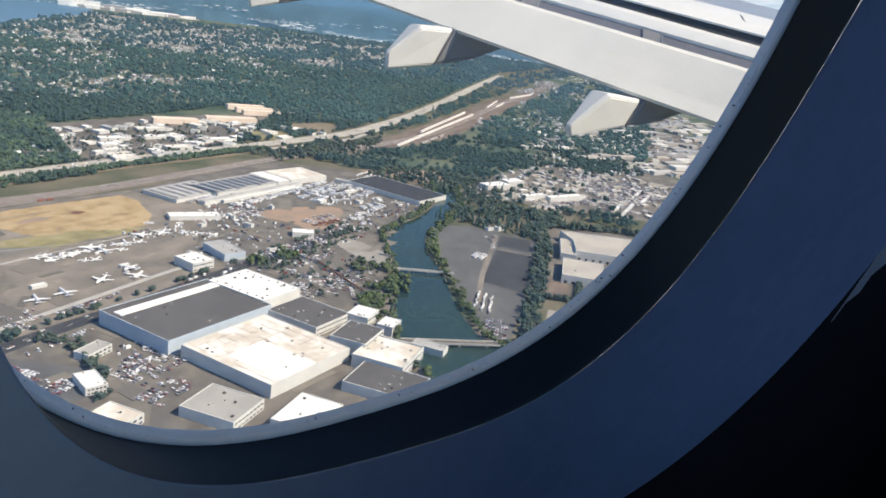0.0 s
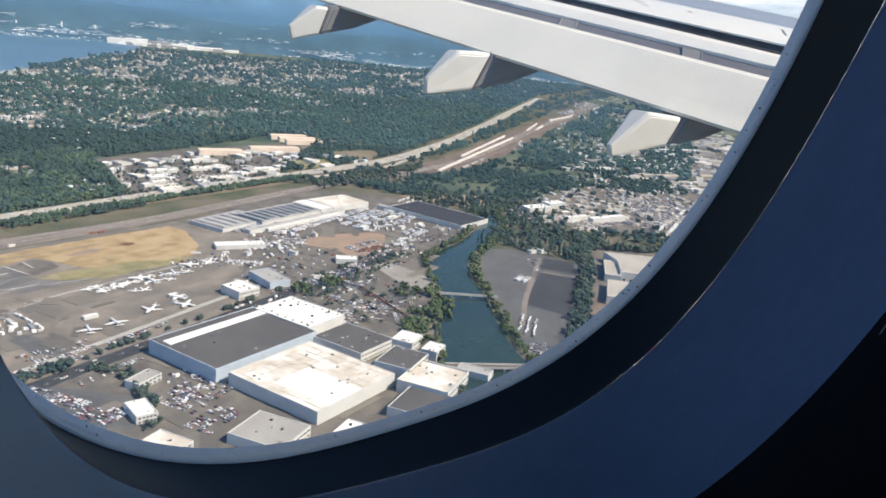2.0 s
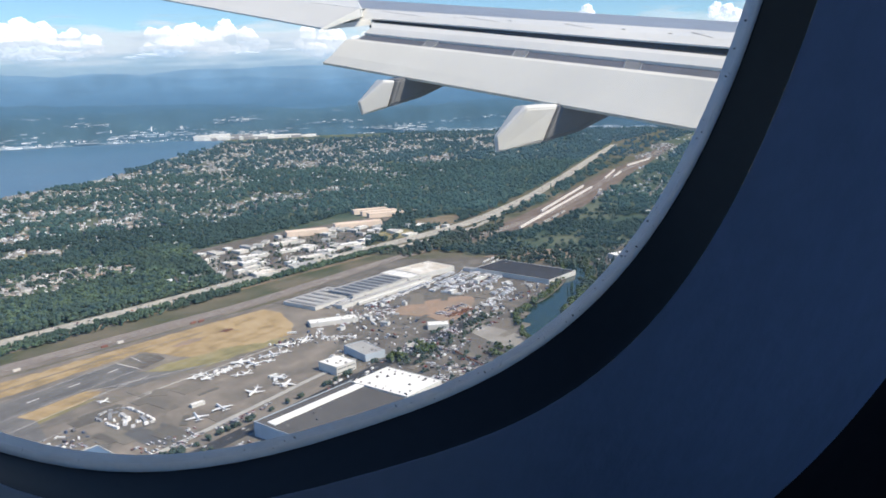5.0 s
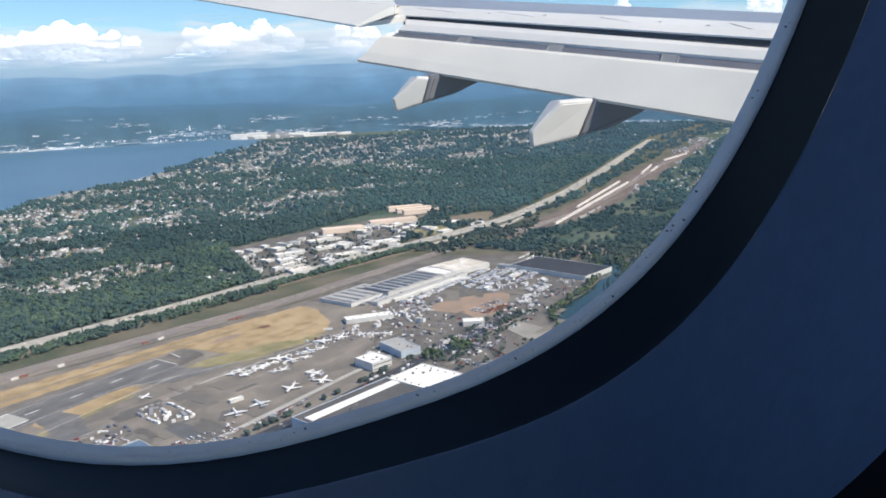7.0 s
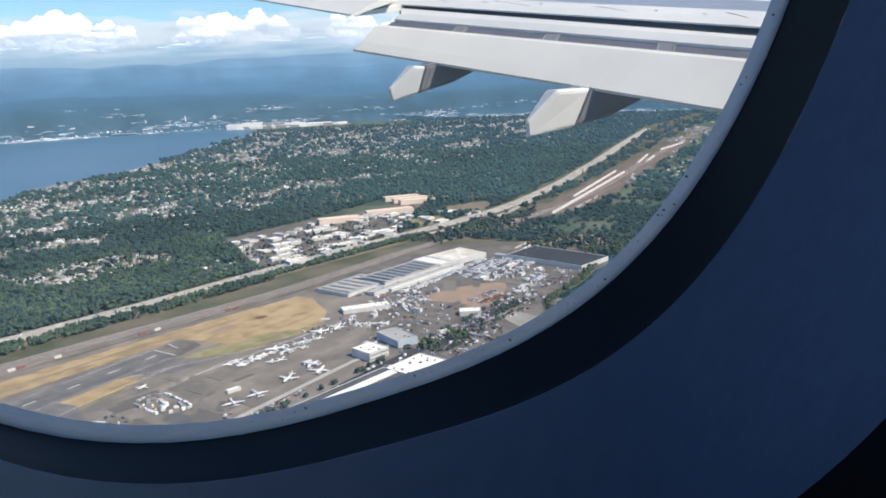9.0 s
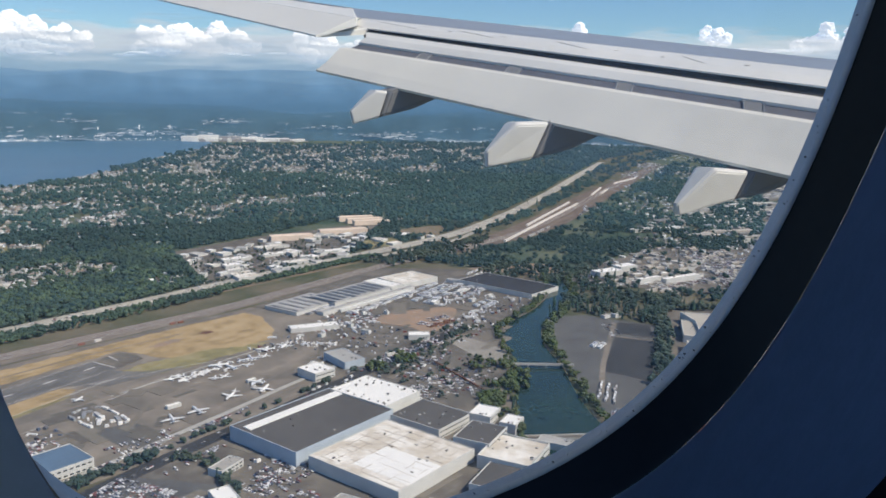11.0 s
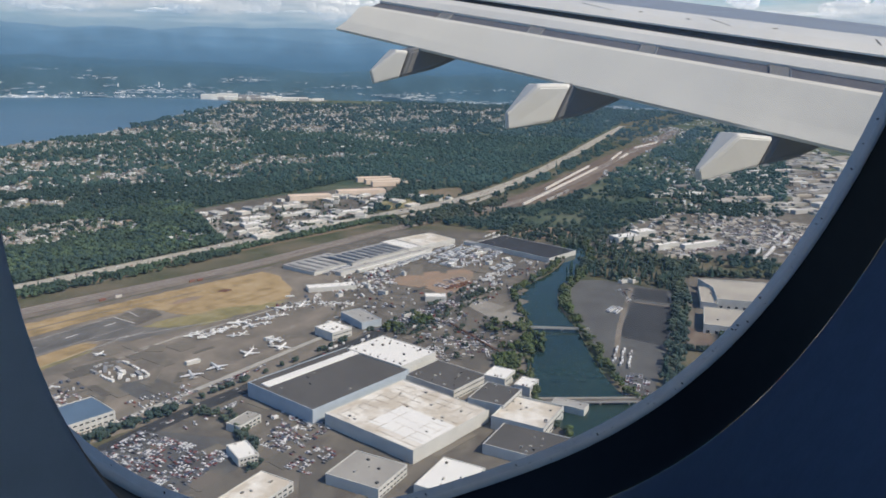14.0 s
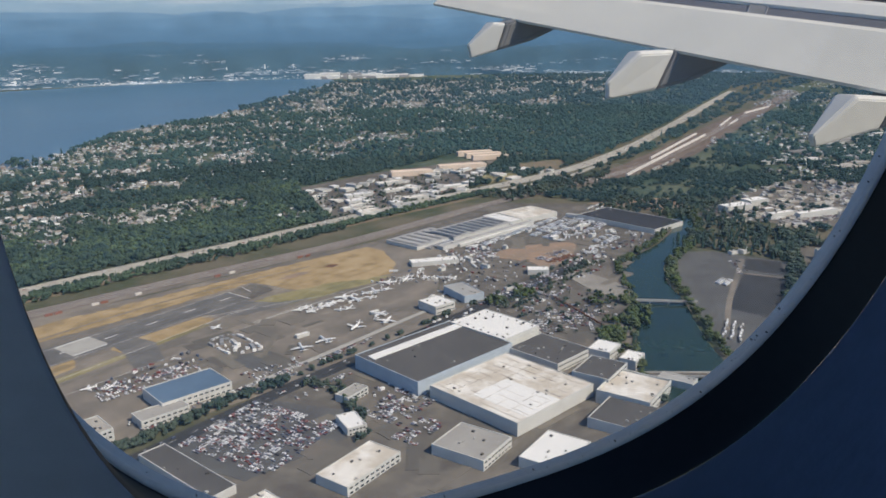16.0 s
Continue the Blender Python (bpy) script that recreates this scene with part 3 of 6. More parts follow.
ROOT = [lerp(TE, 1), lerp(BAND_L, 1), lerp(SLOT_T, 1), lerp(SPOIL, 1), lerp(CREST, 1), lerp(CREST, 1, 0.9, -0.15), lerp(CREST, 1, 1.5, -0.45), lerp(CREST, 1, 1.0, -0.75), lerp(SLOT_T, 1, 0.5, -0.6), lerp(TE, 1, 0.1, -0.1)]
loft("wing_root", [ROOT, [p + Vector((1.4, -5.6, -0.8)) for p in ROOT]], wing_sky_grey, "grey wing root joined to the fuselage")
AIL_TE = ((4.62, 31.9, 3.56), (7.76, 19.34, 1.38))
AIL_H = ((5.36, 31.9, 3.86), (8.79, 19.30, 1.86))
TIP_C = ((6.1, 31.9, 3.92), (11.2, 24.8, 2.68))
loft("wing_fillet", [[(7.80, 19.34, 1.40), (8.80, 19.32, 1.85), (10.05, 22.0, 2.12), (11.15, 24.7, 2.66), (10.6, 22.6, 2.2), (9.34, 19.73, 1.65)], [(7.80, 19.34, 1.33), (8.80, 19.32, 1.65), (10.05, 22.0, 1.9), (11.15, 24.7, 2.4), (10.6, 22.6, 2.0), (9.34, 19.73, 1.5)]], wing_white, "white skin between aileron and spoilers")
loft("aileron", [[lerp(AIL_TE, q), lerp(AIL_H, q), lerp(AIL_H, q, 0.03, -0.2), lerp(AIL_TE, q, 0.0, -0.04)] for q in Q], wing_white, "white aileron")
loft("outer_wing_skin", [[lerp(AIL_H, q, 0.02, 0.006), lerp(TIP_C, q, -0.25, -0.01), lerp(TIP_C, q), lerp(TIP_C, q, 0.5, -0.12), lerp(TIP_C, q, 0.3, -0.4), lerp(AIL_H, q, 0.04, -0.22)] for q in Q], [wing_white][0], "white outer wing skin")
loft("wing_tip_edge", [[lerp(TIP_C, q, -0.34, 0.010), lerp(TIP_C, q, 0.02, 0.014), lerp(TIP_C, q, 0.52, -0.10), lerp(TIP_C, q, 0.5, -0.14), lerp(TIP_C, q, 0.0, -0.04)] for q in Q], wing_sky_grey, "grey leading edge skin")
loft("winglet", [[(4.62, 31.9, 3.60), (5.3, 31.95, 3.88), (6.1, 32.0, 3.93), (5.3, 31.9, 3.70)], [(3.7, 33.0, 5.0), (4.1, 33.05, 5.05), (4.5, 33.1, 5.05), (4.1, 33.0, 4.98)], [(2.9, 33.7, 6.3), (3.1, 33.72, 6.32), (3.3, 33.75, 6.32), (3.1, 33.7, 6.28)]], tail_blue, "dark blue winglet")

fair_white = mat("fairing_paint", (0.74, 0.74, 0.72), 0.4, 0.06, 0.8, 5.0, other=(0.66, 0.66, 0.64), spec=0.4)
# Fairing body's grey: the flap's shade put into the paint; bracket plates share it.
shade_and_plate_grey = mat("fairing_shade_and_plate_grey", (0.20, 0.205, 0.215), 0.5, 0.08, 0.8, 5.0)
for l0, side, fore in (
        (15.7, ((7.10, -0.37), (7.17, -0.63), (7.68, -0.50), (7.86, 0.06), (7.62, 0.08)), (9.3, 0.0)),
        (11.7, ((7.86, -0.95), (7.88, -1.22), (8.74, -1.10), (9.06, -0.43), (8.39, -0.45)), (10.4, -0.66)),
        (8.1, ((8.74, -1.47), (8.79, -1.63), (9.78, -1.44), (9.98, -1.01), (9.30, -0.96)), (11.3, -1.15))):
    w = 0.28
    fairing = empty("flap_fairing", FLU(side[3][0], l0, side[3][1]))
    fairing.parent = wing
    fairing.matrix_parent_inverse = winv
    tagged(fairing, "white canoe-shaped flap track fairing")
    finv = fairing.matrix_world.inverted()
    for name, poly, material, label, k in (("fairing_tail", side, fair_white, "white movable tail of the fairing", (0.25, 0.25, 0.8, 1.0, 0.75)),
                                           ("fairing_body", (side[3], side[2], ((side[2][0] + fore[0]) / 2, (side[2][1] + fore[1]) / 2 - 0.06), fore, (fore[0], fore[1] + 0.35), (side[3][0] + 0.15, side[3][1] + 0.06)), shade_and_plate_grey, "fixed body of the fairing, painted grey for the flap's shade", (1.0, 0.8, 0.9, 0.8, 0.8, 1.0))):
        bm = bmesh.new()
        cx, cz = sum(p[0] for p in poly) / len(poly), sum(p[1] for p in poly) / len(poly)
        rows = []
        for s, g in zip((-1, -0.75, 0.75, 1), (0.86, 1.0, 1.0, 0.86)):
            rows.append([bm.verts.new(finv @ FLU(cx + (p[0] - cx) * g + (0.004 if name == "fairing_body" else 0), l0 + 0.14 + s * w * kk, cz + (p[1] - cz) * g)) for p, kk in zip(poly, k)])
        for a, b in zip(rows, rows[1:]):
            for i in range(len(poly)):
                bm.faces.new((a[i], a[(i + 1) % len(poly)], b[(i + 1) % len(poly)], b[i]))
        bm.faces.new(rows[0])
        bm.faces.new(rows[-1][::-1])
        bmesh.ops.recalc_face_normals(bm, faces=bm.faces)
        bmesh.ops.bevel(bm, geom=list(bm.edges), offset=0.05, segments=2, affect="EDGES", clamp_overlap=True)
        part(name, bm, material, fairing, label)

joint_mat = mat("panel_joint", (0.16, 0.165, 0.17), 0.7, 0.2, 2.0, 20.0)
for q in (0.09, 0.27, 0.45, 0.63, 0.81):
    bm = bmesh.new()
    vs = [bm.verts.new(winv @ FLU(*(lerp(line, q + 0.0011 * s, df, du) + Vector((0, 0, h))))) for line, df, du in ((SLOT_T, 0.40, 0.123), (SPOIL, -0.40, -0.037)) for s in (-1, 1) for h in (-0.01, 0.003)]
    for f in BOX_F:
        bm.faces.new([vs[i] for i in f])
    part("panel_joint", bm, joint_mat, wing, "dark joint between two spoiler panels")
for q, k in ((0.2, 0.3), (0.34, 0.7), (0.52, 0.5), (0.58, 0.25), (0.7, 0.6), (0.9, 0.4)):
    p = lerp(SLOT_T, q, 0.40, 0.124).lerp(lerp(SPOIL, q, -0.40, -0.036), k)
    bm = bmesh.new()
    bmesh.ops.create_cone(bm, segments=10, radius1=0.05, radius2=0.045, depth=0.012, cap_ends=True, matrix=Matrix.Translation(winv @ FLU(*p)))
    part("access_cap", bm, joint_mat, wing, "small dark access cap")

brk_mat = mat("bracket_metal", (0.33, 0.34, 0.35), 0.4, 0.1, 2.0, 9.0, metal=0.3)
for q in ((18.9 - 16.35) / 13.7, (18.9 - 13.75) / 13.7, (18.9 - 11.15) / 13.7, (18.9 - 8.75) / 13.7):
    bracket = empty("flap_bracket", FLU(*lerp(BAND_L, q)))
    bracket.parent = wing
    bracket.matrix_parent_inverse = winv
    binv = bracket.matrix_world.inverted()
    for dq in (-0.012, 0.012):
        bm = bmesh.new()
        a, b = lerp(BAND_L, q + dq, -0.03, -0.02), lerp(BAND_T, q + dq - 0.012, 0.05, -0.01)
        vs = [bm.verts.new(binv @ FLU(p.x, p.y + s * 0.013, p.z + h)) for p in (a, b) for s in (-1, 1) for h in (-0.10, 0.0)]
        for f in BOX_F:
            bm.faces.new([vs[i] for i in f])
        part("bracket_arm", bm, brk_mat, bracket)
    bm = bmesh.new()
    a, b, c, d = lerp(BAND_L, q - 0.012, 0.0, -0.045), lerp(BAND_T, q - 0.024, 0.0, -0.03), lerp(BAND_T, q, 0.0, -0.03), lerp(BAND_L, q + 0.012, 0.0, -0.045)
    vs = [bm.verts.new(binv @ FLU(p.x, p.y, p.z + h)) for p in (a, b, d, c) for h in (-0.05, 0.0)]
    for f in BOX_F:
        bm.faces.new([vs[i] for i in f])
    part("bracket_plate", bm, shade_and_plate_grey, bracket, "grey plate between the arms")


# ---- the ground and its large plots ----
def disc(name, z, r, material, label, category):
    bm = bmesh.new()
    rows = []
    for rad in np.r_[0.001, np.geomspace(60, r, 26)]:
        rows.append([bm.verts.new((rad * math.cos(a), rad * math.sin(a), z)) for a in np.linspace(0, 2 * math.pi, 72, endpoint=False)])
    for a, b in zip(rows, rows[1:]):
        for i in range(72):
            bm.faces.new((a[i], b[i], b[(i + 1) % 72], a[(i + 1) % 72]))
    bm.normal_update()
    return tagged(part(name, bm, material), label, category, kind="structure")


HWY = [(100, 1000), (330, 966), (466, 953), (628, 928), (848, 905), (1120, 868), (1299, 840), (1450, 828), (1593, 840), (1811, 866), (2270, 952), (2763, 1055), (3400, 1180)]
RAIL = [(60, 930), (300, 888), (489, 856), (744, 806), (1068, 784), (1323, 745), (1500, 722), (1700, 736), (1985, 772), (2400, 830), (2800, 868), (3400, 950)]
disc("ground", 0.0, 4955, M["soil"], "dry ground of the valley reaching the horizon", "ground")
LAKE = [(700, 1930), (960, 1980), (1260, 2250), (1600, 2320), (1900, 2470), (2350, 2750), (2800, 2980), (3180, 3290), (3300, 3590), (3082, 3730), (2835, 3870), (2605, 4001), (2200, 4200), (900, 4400), (300, 3300)]
hill = [(60, 1030), (330, 985), (628, 945), (848, 930), (1120, 895), (1420, 890), (1965, 925), (2763, 1080), (3400, 1200), (4300, 1500), (4300, 2400), (3400, 3560), (3200, 3300), (2816, 3020), (2334, 2780), (1583, 2340), (1238, 2270), (950, 1990), (500, 1900), (200, 1500)]
sheet("hillside", hill, 0.3, M["forest"], "wooded hillside floor beyond the highway", "hillside")
sheet("valley_woods", [(1150, 690), (1400, 730), (1985, 790), (2596, 870), (4300, 1150), (4500, 300), (2600, -300), (1500, 120), (1290, 330)], 0.3, M["forest"], "wooded valley floor between the town plots", "woodland")
lake = sheet("lake", smooth_loop(LAKE, 3), 0.7, lake_water, "wide blue lake behind the hills", "lake")

sheet("airfield", [(-60, 640), (-60, 905), (300, 868), (455, 832), (705, 792), (770, 780), (800, 670), (690, 600), (560, 505), (380, 520), (180, 560)], 0.35, M["tarmac"], "worn grey asphalt of the airfield", "airfield")
sheet("industrial_ground", [(380, 519), (560, 504), (690, 599), (800, 669), (772, 779), (1075, 780), (1145, 650), (1135, 470), (990, 455), (915, 455), (850, 445), (758, 385), (655, 335), (573, 287), (505, 215), (440, 200), (240, 330), (200, 470)], 0.34, M["lot"], "grey asphalt yards between the sheds", "yard")
GRASS_A = [(-40, 862), (150, 852), (223, 847), (338, 837), (475, 815), (647, 788), (745, 767), (741, 738), (722, 706), (704, 681), (672, 660), (640, 664), (605, 682), (572, 700), (556, 720), (556, 742), (548, 774), (518, 774), (469, 777), (359, 786), (252, 804), (210, 822), (100, 826), (-40, 826)]
sheet("grass_strip", ragged(GRASS_A, 4.0, 4.0, 1.0), 0.5, M["grass"], "strip of sun-bleached dry grass", "grass")
for i, pts in enumerate(([(-30, 735), (60, 733), (130, 722), (190, 700), (60, 695), (-40, 700)], [(190, 752), (271, 742), (301, 724), (296, 706), (248, 698), (190, 700)], [(334, 720), (380, 733), (440, 722), (448, 708), (420, 699), (374, 699), (337, 704)])):
    sheet("grass_strip", ragged(pts, 3.0, 4.0, 2.0 + i), 0.5 + 0.002 * i, M["grass"], "strip of sun-bleached dry grass", "grass")
sheet("grass_verge", ragged([(500, 712), (530, 716), (559, 706), (600, 694), (640, 668), (668, 655), (640, 650), (600, 660), (540, 670), (500, 684)], 5.0, 4.0, 8.0), 0.53, M["olive"], "patchy olive grass verge", "grass")
strip("verge_strip", [(180, 684), (260, 690), (340, 694), (450, 698)], [9, 10, 9, 3], 0.5, M["olive"], "thin olive grass strip beside the taxiway", "grass")
sheet("runway", [(-80, 726), (506, 724), (510, 767), (320, 771), (-80, 776)], 0.55, M["worn_runway"], "worn dark grey asphalt runway", "runway")
sheet("runway_end", [(507, 725), (545, 729), (550, 745), (544, 768), (511, 766)], 0.56, M["lot"], "darker asphalt patch at the runway's end", "runway")
sheet("taxiway", [(343, 737), (366, 737), (372, 700), (352, 655), (322, 655), (338, 700)], 0.57, M["worn_runway"], "dark asphalt taxiway crossing", "taxiway")
sheet("taxiway", [(448, 724), (500, 724), (520, 690), (560, 668), (470, 690)], 0.54, M["worn_runway"], "dark asphalt taxiway crossing", "taxiway")
sheet("runway_pad", [(306, 731), (305, 767), (341, 768), (343, 735)], 0.65, M["concrete"], "pale concrete pad in the runway", "runway")
sheet("car_park", [(388, 611), (422, 596), (421, 552), (410, 550), (392, 552), (384, 570)], 0.5, M["runway"], "dark asphalt car park beside the apron", "car park")
sheet("car_park", [(268, 662), (378, 642), (372, 610), (290, 622)], 0.5, M["lot"], "dark asphalt car park beside the apron", "car park")
sheet("car_park", [(247, 514), (352, 510), (379, 443), (361, 413), (262, 430)], 0.5, M["runway"], "wide dark asphalt car park between museum and store", "car park")
strip("track", [(60, 815), (252, 796), (359, 803), (475, 797), (560, 782), (650, 760)], [5, 4, 3, 2.5, 2, 2], 0.56, M["tarmac"], "faint wheel track through the dry grass", "track")
strip("apron_edge", [(436, 668), (512, 657), (568, 654), (644, 643), (690, 637)], 1.8, 0.6, M["concrete"], "pale concrete edge of the apron", "apron")
strip("service_road", [(-60, 918), (276, 876), (455, 842), (705, 800), (900, 786), (1060, 782)], 14, 0.6, M["tarmac"], "grey perimeter road", "road")
strip("railway", RAIL, [26, 26, 26, 24, 22, 46, 84, 98, 96, 84, 60, 40], 0.62, M["ballast"], "brown ballast bed of the railway", "railway")
strip("green_verge", [(60, 975), (330, 940), (466, 924), (628, 902), (848, 880), (1100, 838)], 26, 0.58, M["field"], "dry brownish verge below the highway", "grass")
highway = strip("highway", HWY, 31, 1.4, M["highway"], "pale concrete highway", "highway")
strip("highway_ramp", [(1120, 842), (1230, 812), (1350, 792), (1480, 806), (1593, 822)], 12, 1.3, M["highway"], "pale concrete highway ramp", "highway")
strip("street", [(150, 515), (391, 517), (470, 509), (570, 503), (640, 500), (717, 497), (860, 492)], 16, 0.6, M["road"], "dark asphalt street beside the sheds", "street")
strip("street", [(180, 470), (180, 340), (260, 260)], 12, 0.58, M["road"], "dark asphalt street beside the sheds", "street")
strip("valley_road", [(1250, 330), (1480, 330), (1650, 300), (1850, 252), (2000, 300), (2100, 420), (2160, 430)], 16, 0.9, M["concrete"], "pale road curving through the valley", "road")

# river, widening towards the camera's side
RIV_L = [(1180, 520), (1080, 470), (975, 450), (913, 450), (851, 441), (760, 381), (657, 332), (575, 285), (509, 214), (470, 120)]
RIV_R = [(560, 60), (611, 165), (621, 219), (683, 274), (775, 332), (828, 374), (902, 408), (982, 418), (1080, 440), (1190, 495)]
river = sheet("river", smooth_loop(RIV_L + RIV_R, 3), 0.62, water, "dark green river between wooded banks", "river")
LOT = [(944, 425), (983, 378), (986, 286), (916, 260), (775, 231), (640, 205), (634, 216), (690, 268), (782, 326), (835, 368), (905, 402)]
sheet("parking_lot", LOT, 0.6, M["runway"], "wide worn asphalt parking lot by the river", "parking lot")
sheet("lot_patch", [(779, 285), (909, 313), (915, 263), (775, 233)], 0.68, M["road"], "darker resurfaced part of the lot", "parking lot")
sheet("lot_patch", [(925, 318), (972, 330), (982, 292), (930, 272)], 0.68, M["road"], "darker resurfaced part of the lot", "parking lot")
strip("lot_lane", [(985, 339), (970, 334), (875, 311), (778, 288), (700, 258)], 6, 0.75, M["tarmac"], "pale straight lane through the parking lot", "lane")
strip("lot_lane", [(909, 318), (918, 262)], 5, 0.77, M["tarmac"], "pale straight lane through the parking lot", "lane")
sheet("bare_yard", smooth_loop([(802, 601), (851, 601), (920, 552), (872, 521), (794, 512), (807, 546)], 3), 0.7, M["dirt"], "bare reddish dirt yard", "yard")
sheet("gravel_lot", smooth_loop([(786, 482), (808, 470), (783, 401), (747, 394), (752, 429)], 3), 0.7, M["gravel"], "pale gravel lot by the river", "yard")
sheet("dry_slope", smooth_loop([(1150, 650), (1215, 605), (1262, 555), (1205, 490), (1165, 495), (1165, 560)], 3), 0.6, M["dirt"], "dry brown slope by the dark warehouse", "slope")
sheet("dirt_field", smooth_loop([(744, 75), (797, 95), (888, 84), (1017, 60), (1116, 30), (1150, -40), (900, -80), (700, 0), (715, 50)], 3), 0.6, M["grass"], "bare golden dirt field beyond the containers", "field")
sheet("container_ground", [(750, 179), (788, 109), (716, 76), (686, 87), (627, 176), (749, 199)], 0.62, M["gravel"], "pale gravel ground of the container yard", "yard")
sheet("factory_ground", [(790, 215), (1080, 300), (1150, 150), (1120, 60), (970, 50), (800, 110)], 0.5, M["lot"], "worn asphalt round the factory", "yard")
sheet("factory_yard", [(788, 211), (849, 230), (858, 208), (787, 184)], 0.66, M["ballast"], "brown bare yard before the factory", "yard")
sheet("factory_yard", [(794, 174), (863, 184), (871, 148), (812, 132)], 0.66, M["ballast"], "brown bare yard before the factory", "yard")
sheet("pond", smooth_loop([(1128, 162), (1221, 149), (1238, 66), (1163, 60), (1140, 119)], 4), 0.66, water, "dark pond behind the factory", "pond")
sheet("industrial_ground", [(810, 930), (976, 1160), (1187, 1140), (1440, 1060), (1500, 1100), (1440, 1010), (1130, 890), (894, 918)], 0.6, M["lot"], "asphalt yards of the works beyond the highway", "yard")
sheet("town_ground", [(1160, 470), (1290, 480), (1535, 430), (1560, 330), (1720, 240), (1600, 120), (1250, 165), (1190, 300)], 0.6, M["lot"], "asphalt yards of the valley works", "yard")
sheet("town_ground", [(1750, 200), (2000, 330), (2400, 330), (2500, 60), (2150, -40), (1750, 40)], 0.6, M["lot"], "asphalt yards of the far works", "yard")
BROWN_FIELD = [(1334, 897), (1413, 961), (1518, 909), (1470, 868), (1403, 854)]
OLIVE_FIELD = [(1204, 898), (1248, 949), (1323, 916), (1300, 872), (1251, 866)]
CLEARING = [(800, 1425), (840, 1335), (885, 1370), (848, 1470)]
sheet("dry_field", ragged(OLIVE_FIELD, 5, 6, 2.0), 0.7, M["olive"], "dry yellowish field below the highway ramp", "field")
sheet("dry_field", ragged(BROWN_FIELD, 5, 6, 3.0), 0.72, M["field"], "dry brownish field above the highway", "field")
sheet("burnt_patch", ragged([(644, 748), (653, 750), (661, 744), (659, 737), (648, 739)], 1.5, 2.0, 3.0), 0.56, M["rust"], "brown worn patch in the dry grass", "grass")
sheet("burnt_patch", ragged([(572, 757), (605, 757), (625, 748), (610, 744), (580, 747)], 3.0, 3.0, 4.0), 0.56, M["dirt"], "brown worn patch in the dry grass", "grass")
strip("pavement", [(300, 549), (420, 543), (507, 543), (549, 540), (600, 542), (690, 532)], 6, 0.95, M["concrete"], "pale pavement between apron and street", "pavement")
strip("yard_road", [(805, 905), (860, 985), (910, 1037), (960, 1065)], 16, 0.72, M["gravel"], "pale dusty road between the works", "road")

for i, (x, y, rx, ry) in enumerate(((682, 1182, 96, 78), (785, 1158, 56, 70), (512, 1280, 78, 100), (592, 1250, 54, 54), (500, 1138, 44, 30), (915, 1890, 76, 130), (905, 1590, 104, 44), (735, 1605, 60, 44), (1140, 1520, 70, 86), (1480, 1445, 62, 28), (1385, 1520, 52, 38))):
    sheet("neighbourhood_ground", [(x + rx * (1 + 0.25 * math.sin(5 * a + i)) * math.cos(a), y + ry * (1 + 0.25 * math.cos(3 * a + i)) * math.sin(a)) for a in np.linspace(0, 2 * math.pi, 26, endpoint=False)], 0.42 + 0.002 * i, M["lawn"], "lawns and streets between the hillside houses", "lawn")
sheet("clearing", smooth_loop(CLEARING, 3), 0.45, M["green"], "light green clearing in the woods", "clearing")

# runway and road markings
mark = M["paint"]
def bar(x, y, lx, ly, z, parent, name="marking", turn=0.0):
    v = box_v(0, 0, 0, lx, ly, 0.06)
    key = (name, lx, ly)
    if key not in BARS:
        BARS[key] = mesh_of(name, v, BOX_F, mark)
    ob = new(name, BARS[key])
    ob.parent = parent
    ob.matrix_local = pose(x, y, z, 0, 0, turn)
    return ob
BARS = {}
rw = bpy.data.objects["runway"]
for i in range(13):
    bar(-60 + i * 46, 748.5, 14, 1.3, 0.56, rw)
for x in (118, 205, 250):
    for y in (739, 758):
        bar(x, y, 28 if x == 118 else 14, 4.5, 0.58, rw)
for i in range(38):
    for y in (727.4, 766.2):
        bar(-70 + i * 15.5, y, 14.5, 0.25, 0.56, rw)
bar(509, 747, 1.0, 34, 0.6, rw)
bar(528, 756, 0.9, 22, 0.62, rw, turn=-12)
for y in (733, 765.5):
    bar(324, y, 34, 1.6, 0.68, rw, turn=1)
for i in range(60):
    x = 120 + i * 33
    y = yline(x, HWY)
    a = math.degrees(math.atan2(yline(x + 10, HWY) - yline(x - 10, HWY), 20))
    for o in (-9.5, -3.5, 3.5, 9.5):
        bar(x, y + o, 9, 0.5, 1.45, highway, "lane_marking", a)
for i in range(34):
    bar(165 + i * 20, yline(165 + i * 20, [(150, 515), (391, 517), (470, 509), (570, 503), (640, 500), (717, 497), (860, 492)]), 6, 0.22, 0.62, bpy.data.objects["street"], "lane_marking")
TX = Batch()
for x0, y0, x1, y1 in ((100, 672, 256, 690), (256, 690, 480, 705), (380, 655, 540, 664), (100, 660, 380, 655), (430, 700, 500, 702), (440, 720, 600, 650)):
    L_, a = math.hypot(x1 - x0, y1 - y0), math.degrees(math.atan2(y1 - y0, x1 - x0))
    TX.add(box_v((x0 + x1) / 2, (y0 + y1) / 2, 0.66, L_, 0.35, 0.05, a), BOX_F)
TX.done("taxi_line", [mark], "", "", parent=bpy.data.objects["airfield"])
for o in (-9, -3, 3, 9):
    strip("rail_track", [(x, yline(x, RAIL) + o) for x in range(80, 3300, 80)], 1.1, 0.85, M["steel_roof"], "", "", parent=bpy.data.objects["railway"])
for o in (-14.5, 0, 14.5):
    strip("barrier", [(x, yline(x, HWY) + o) for x in range(120, 3300, 60)], 0.8, 2.1, M["concrete"], "", "", parent=highway)


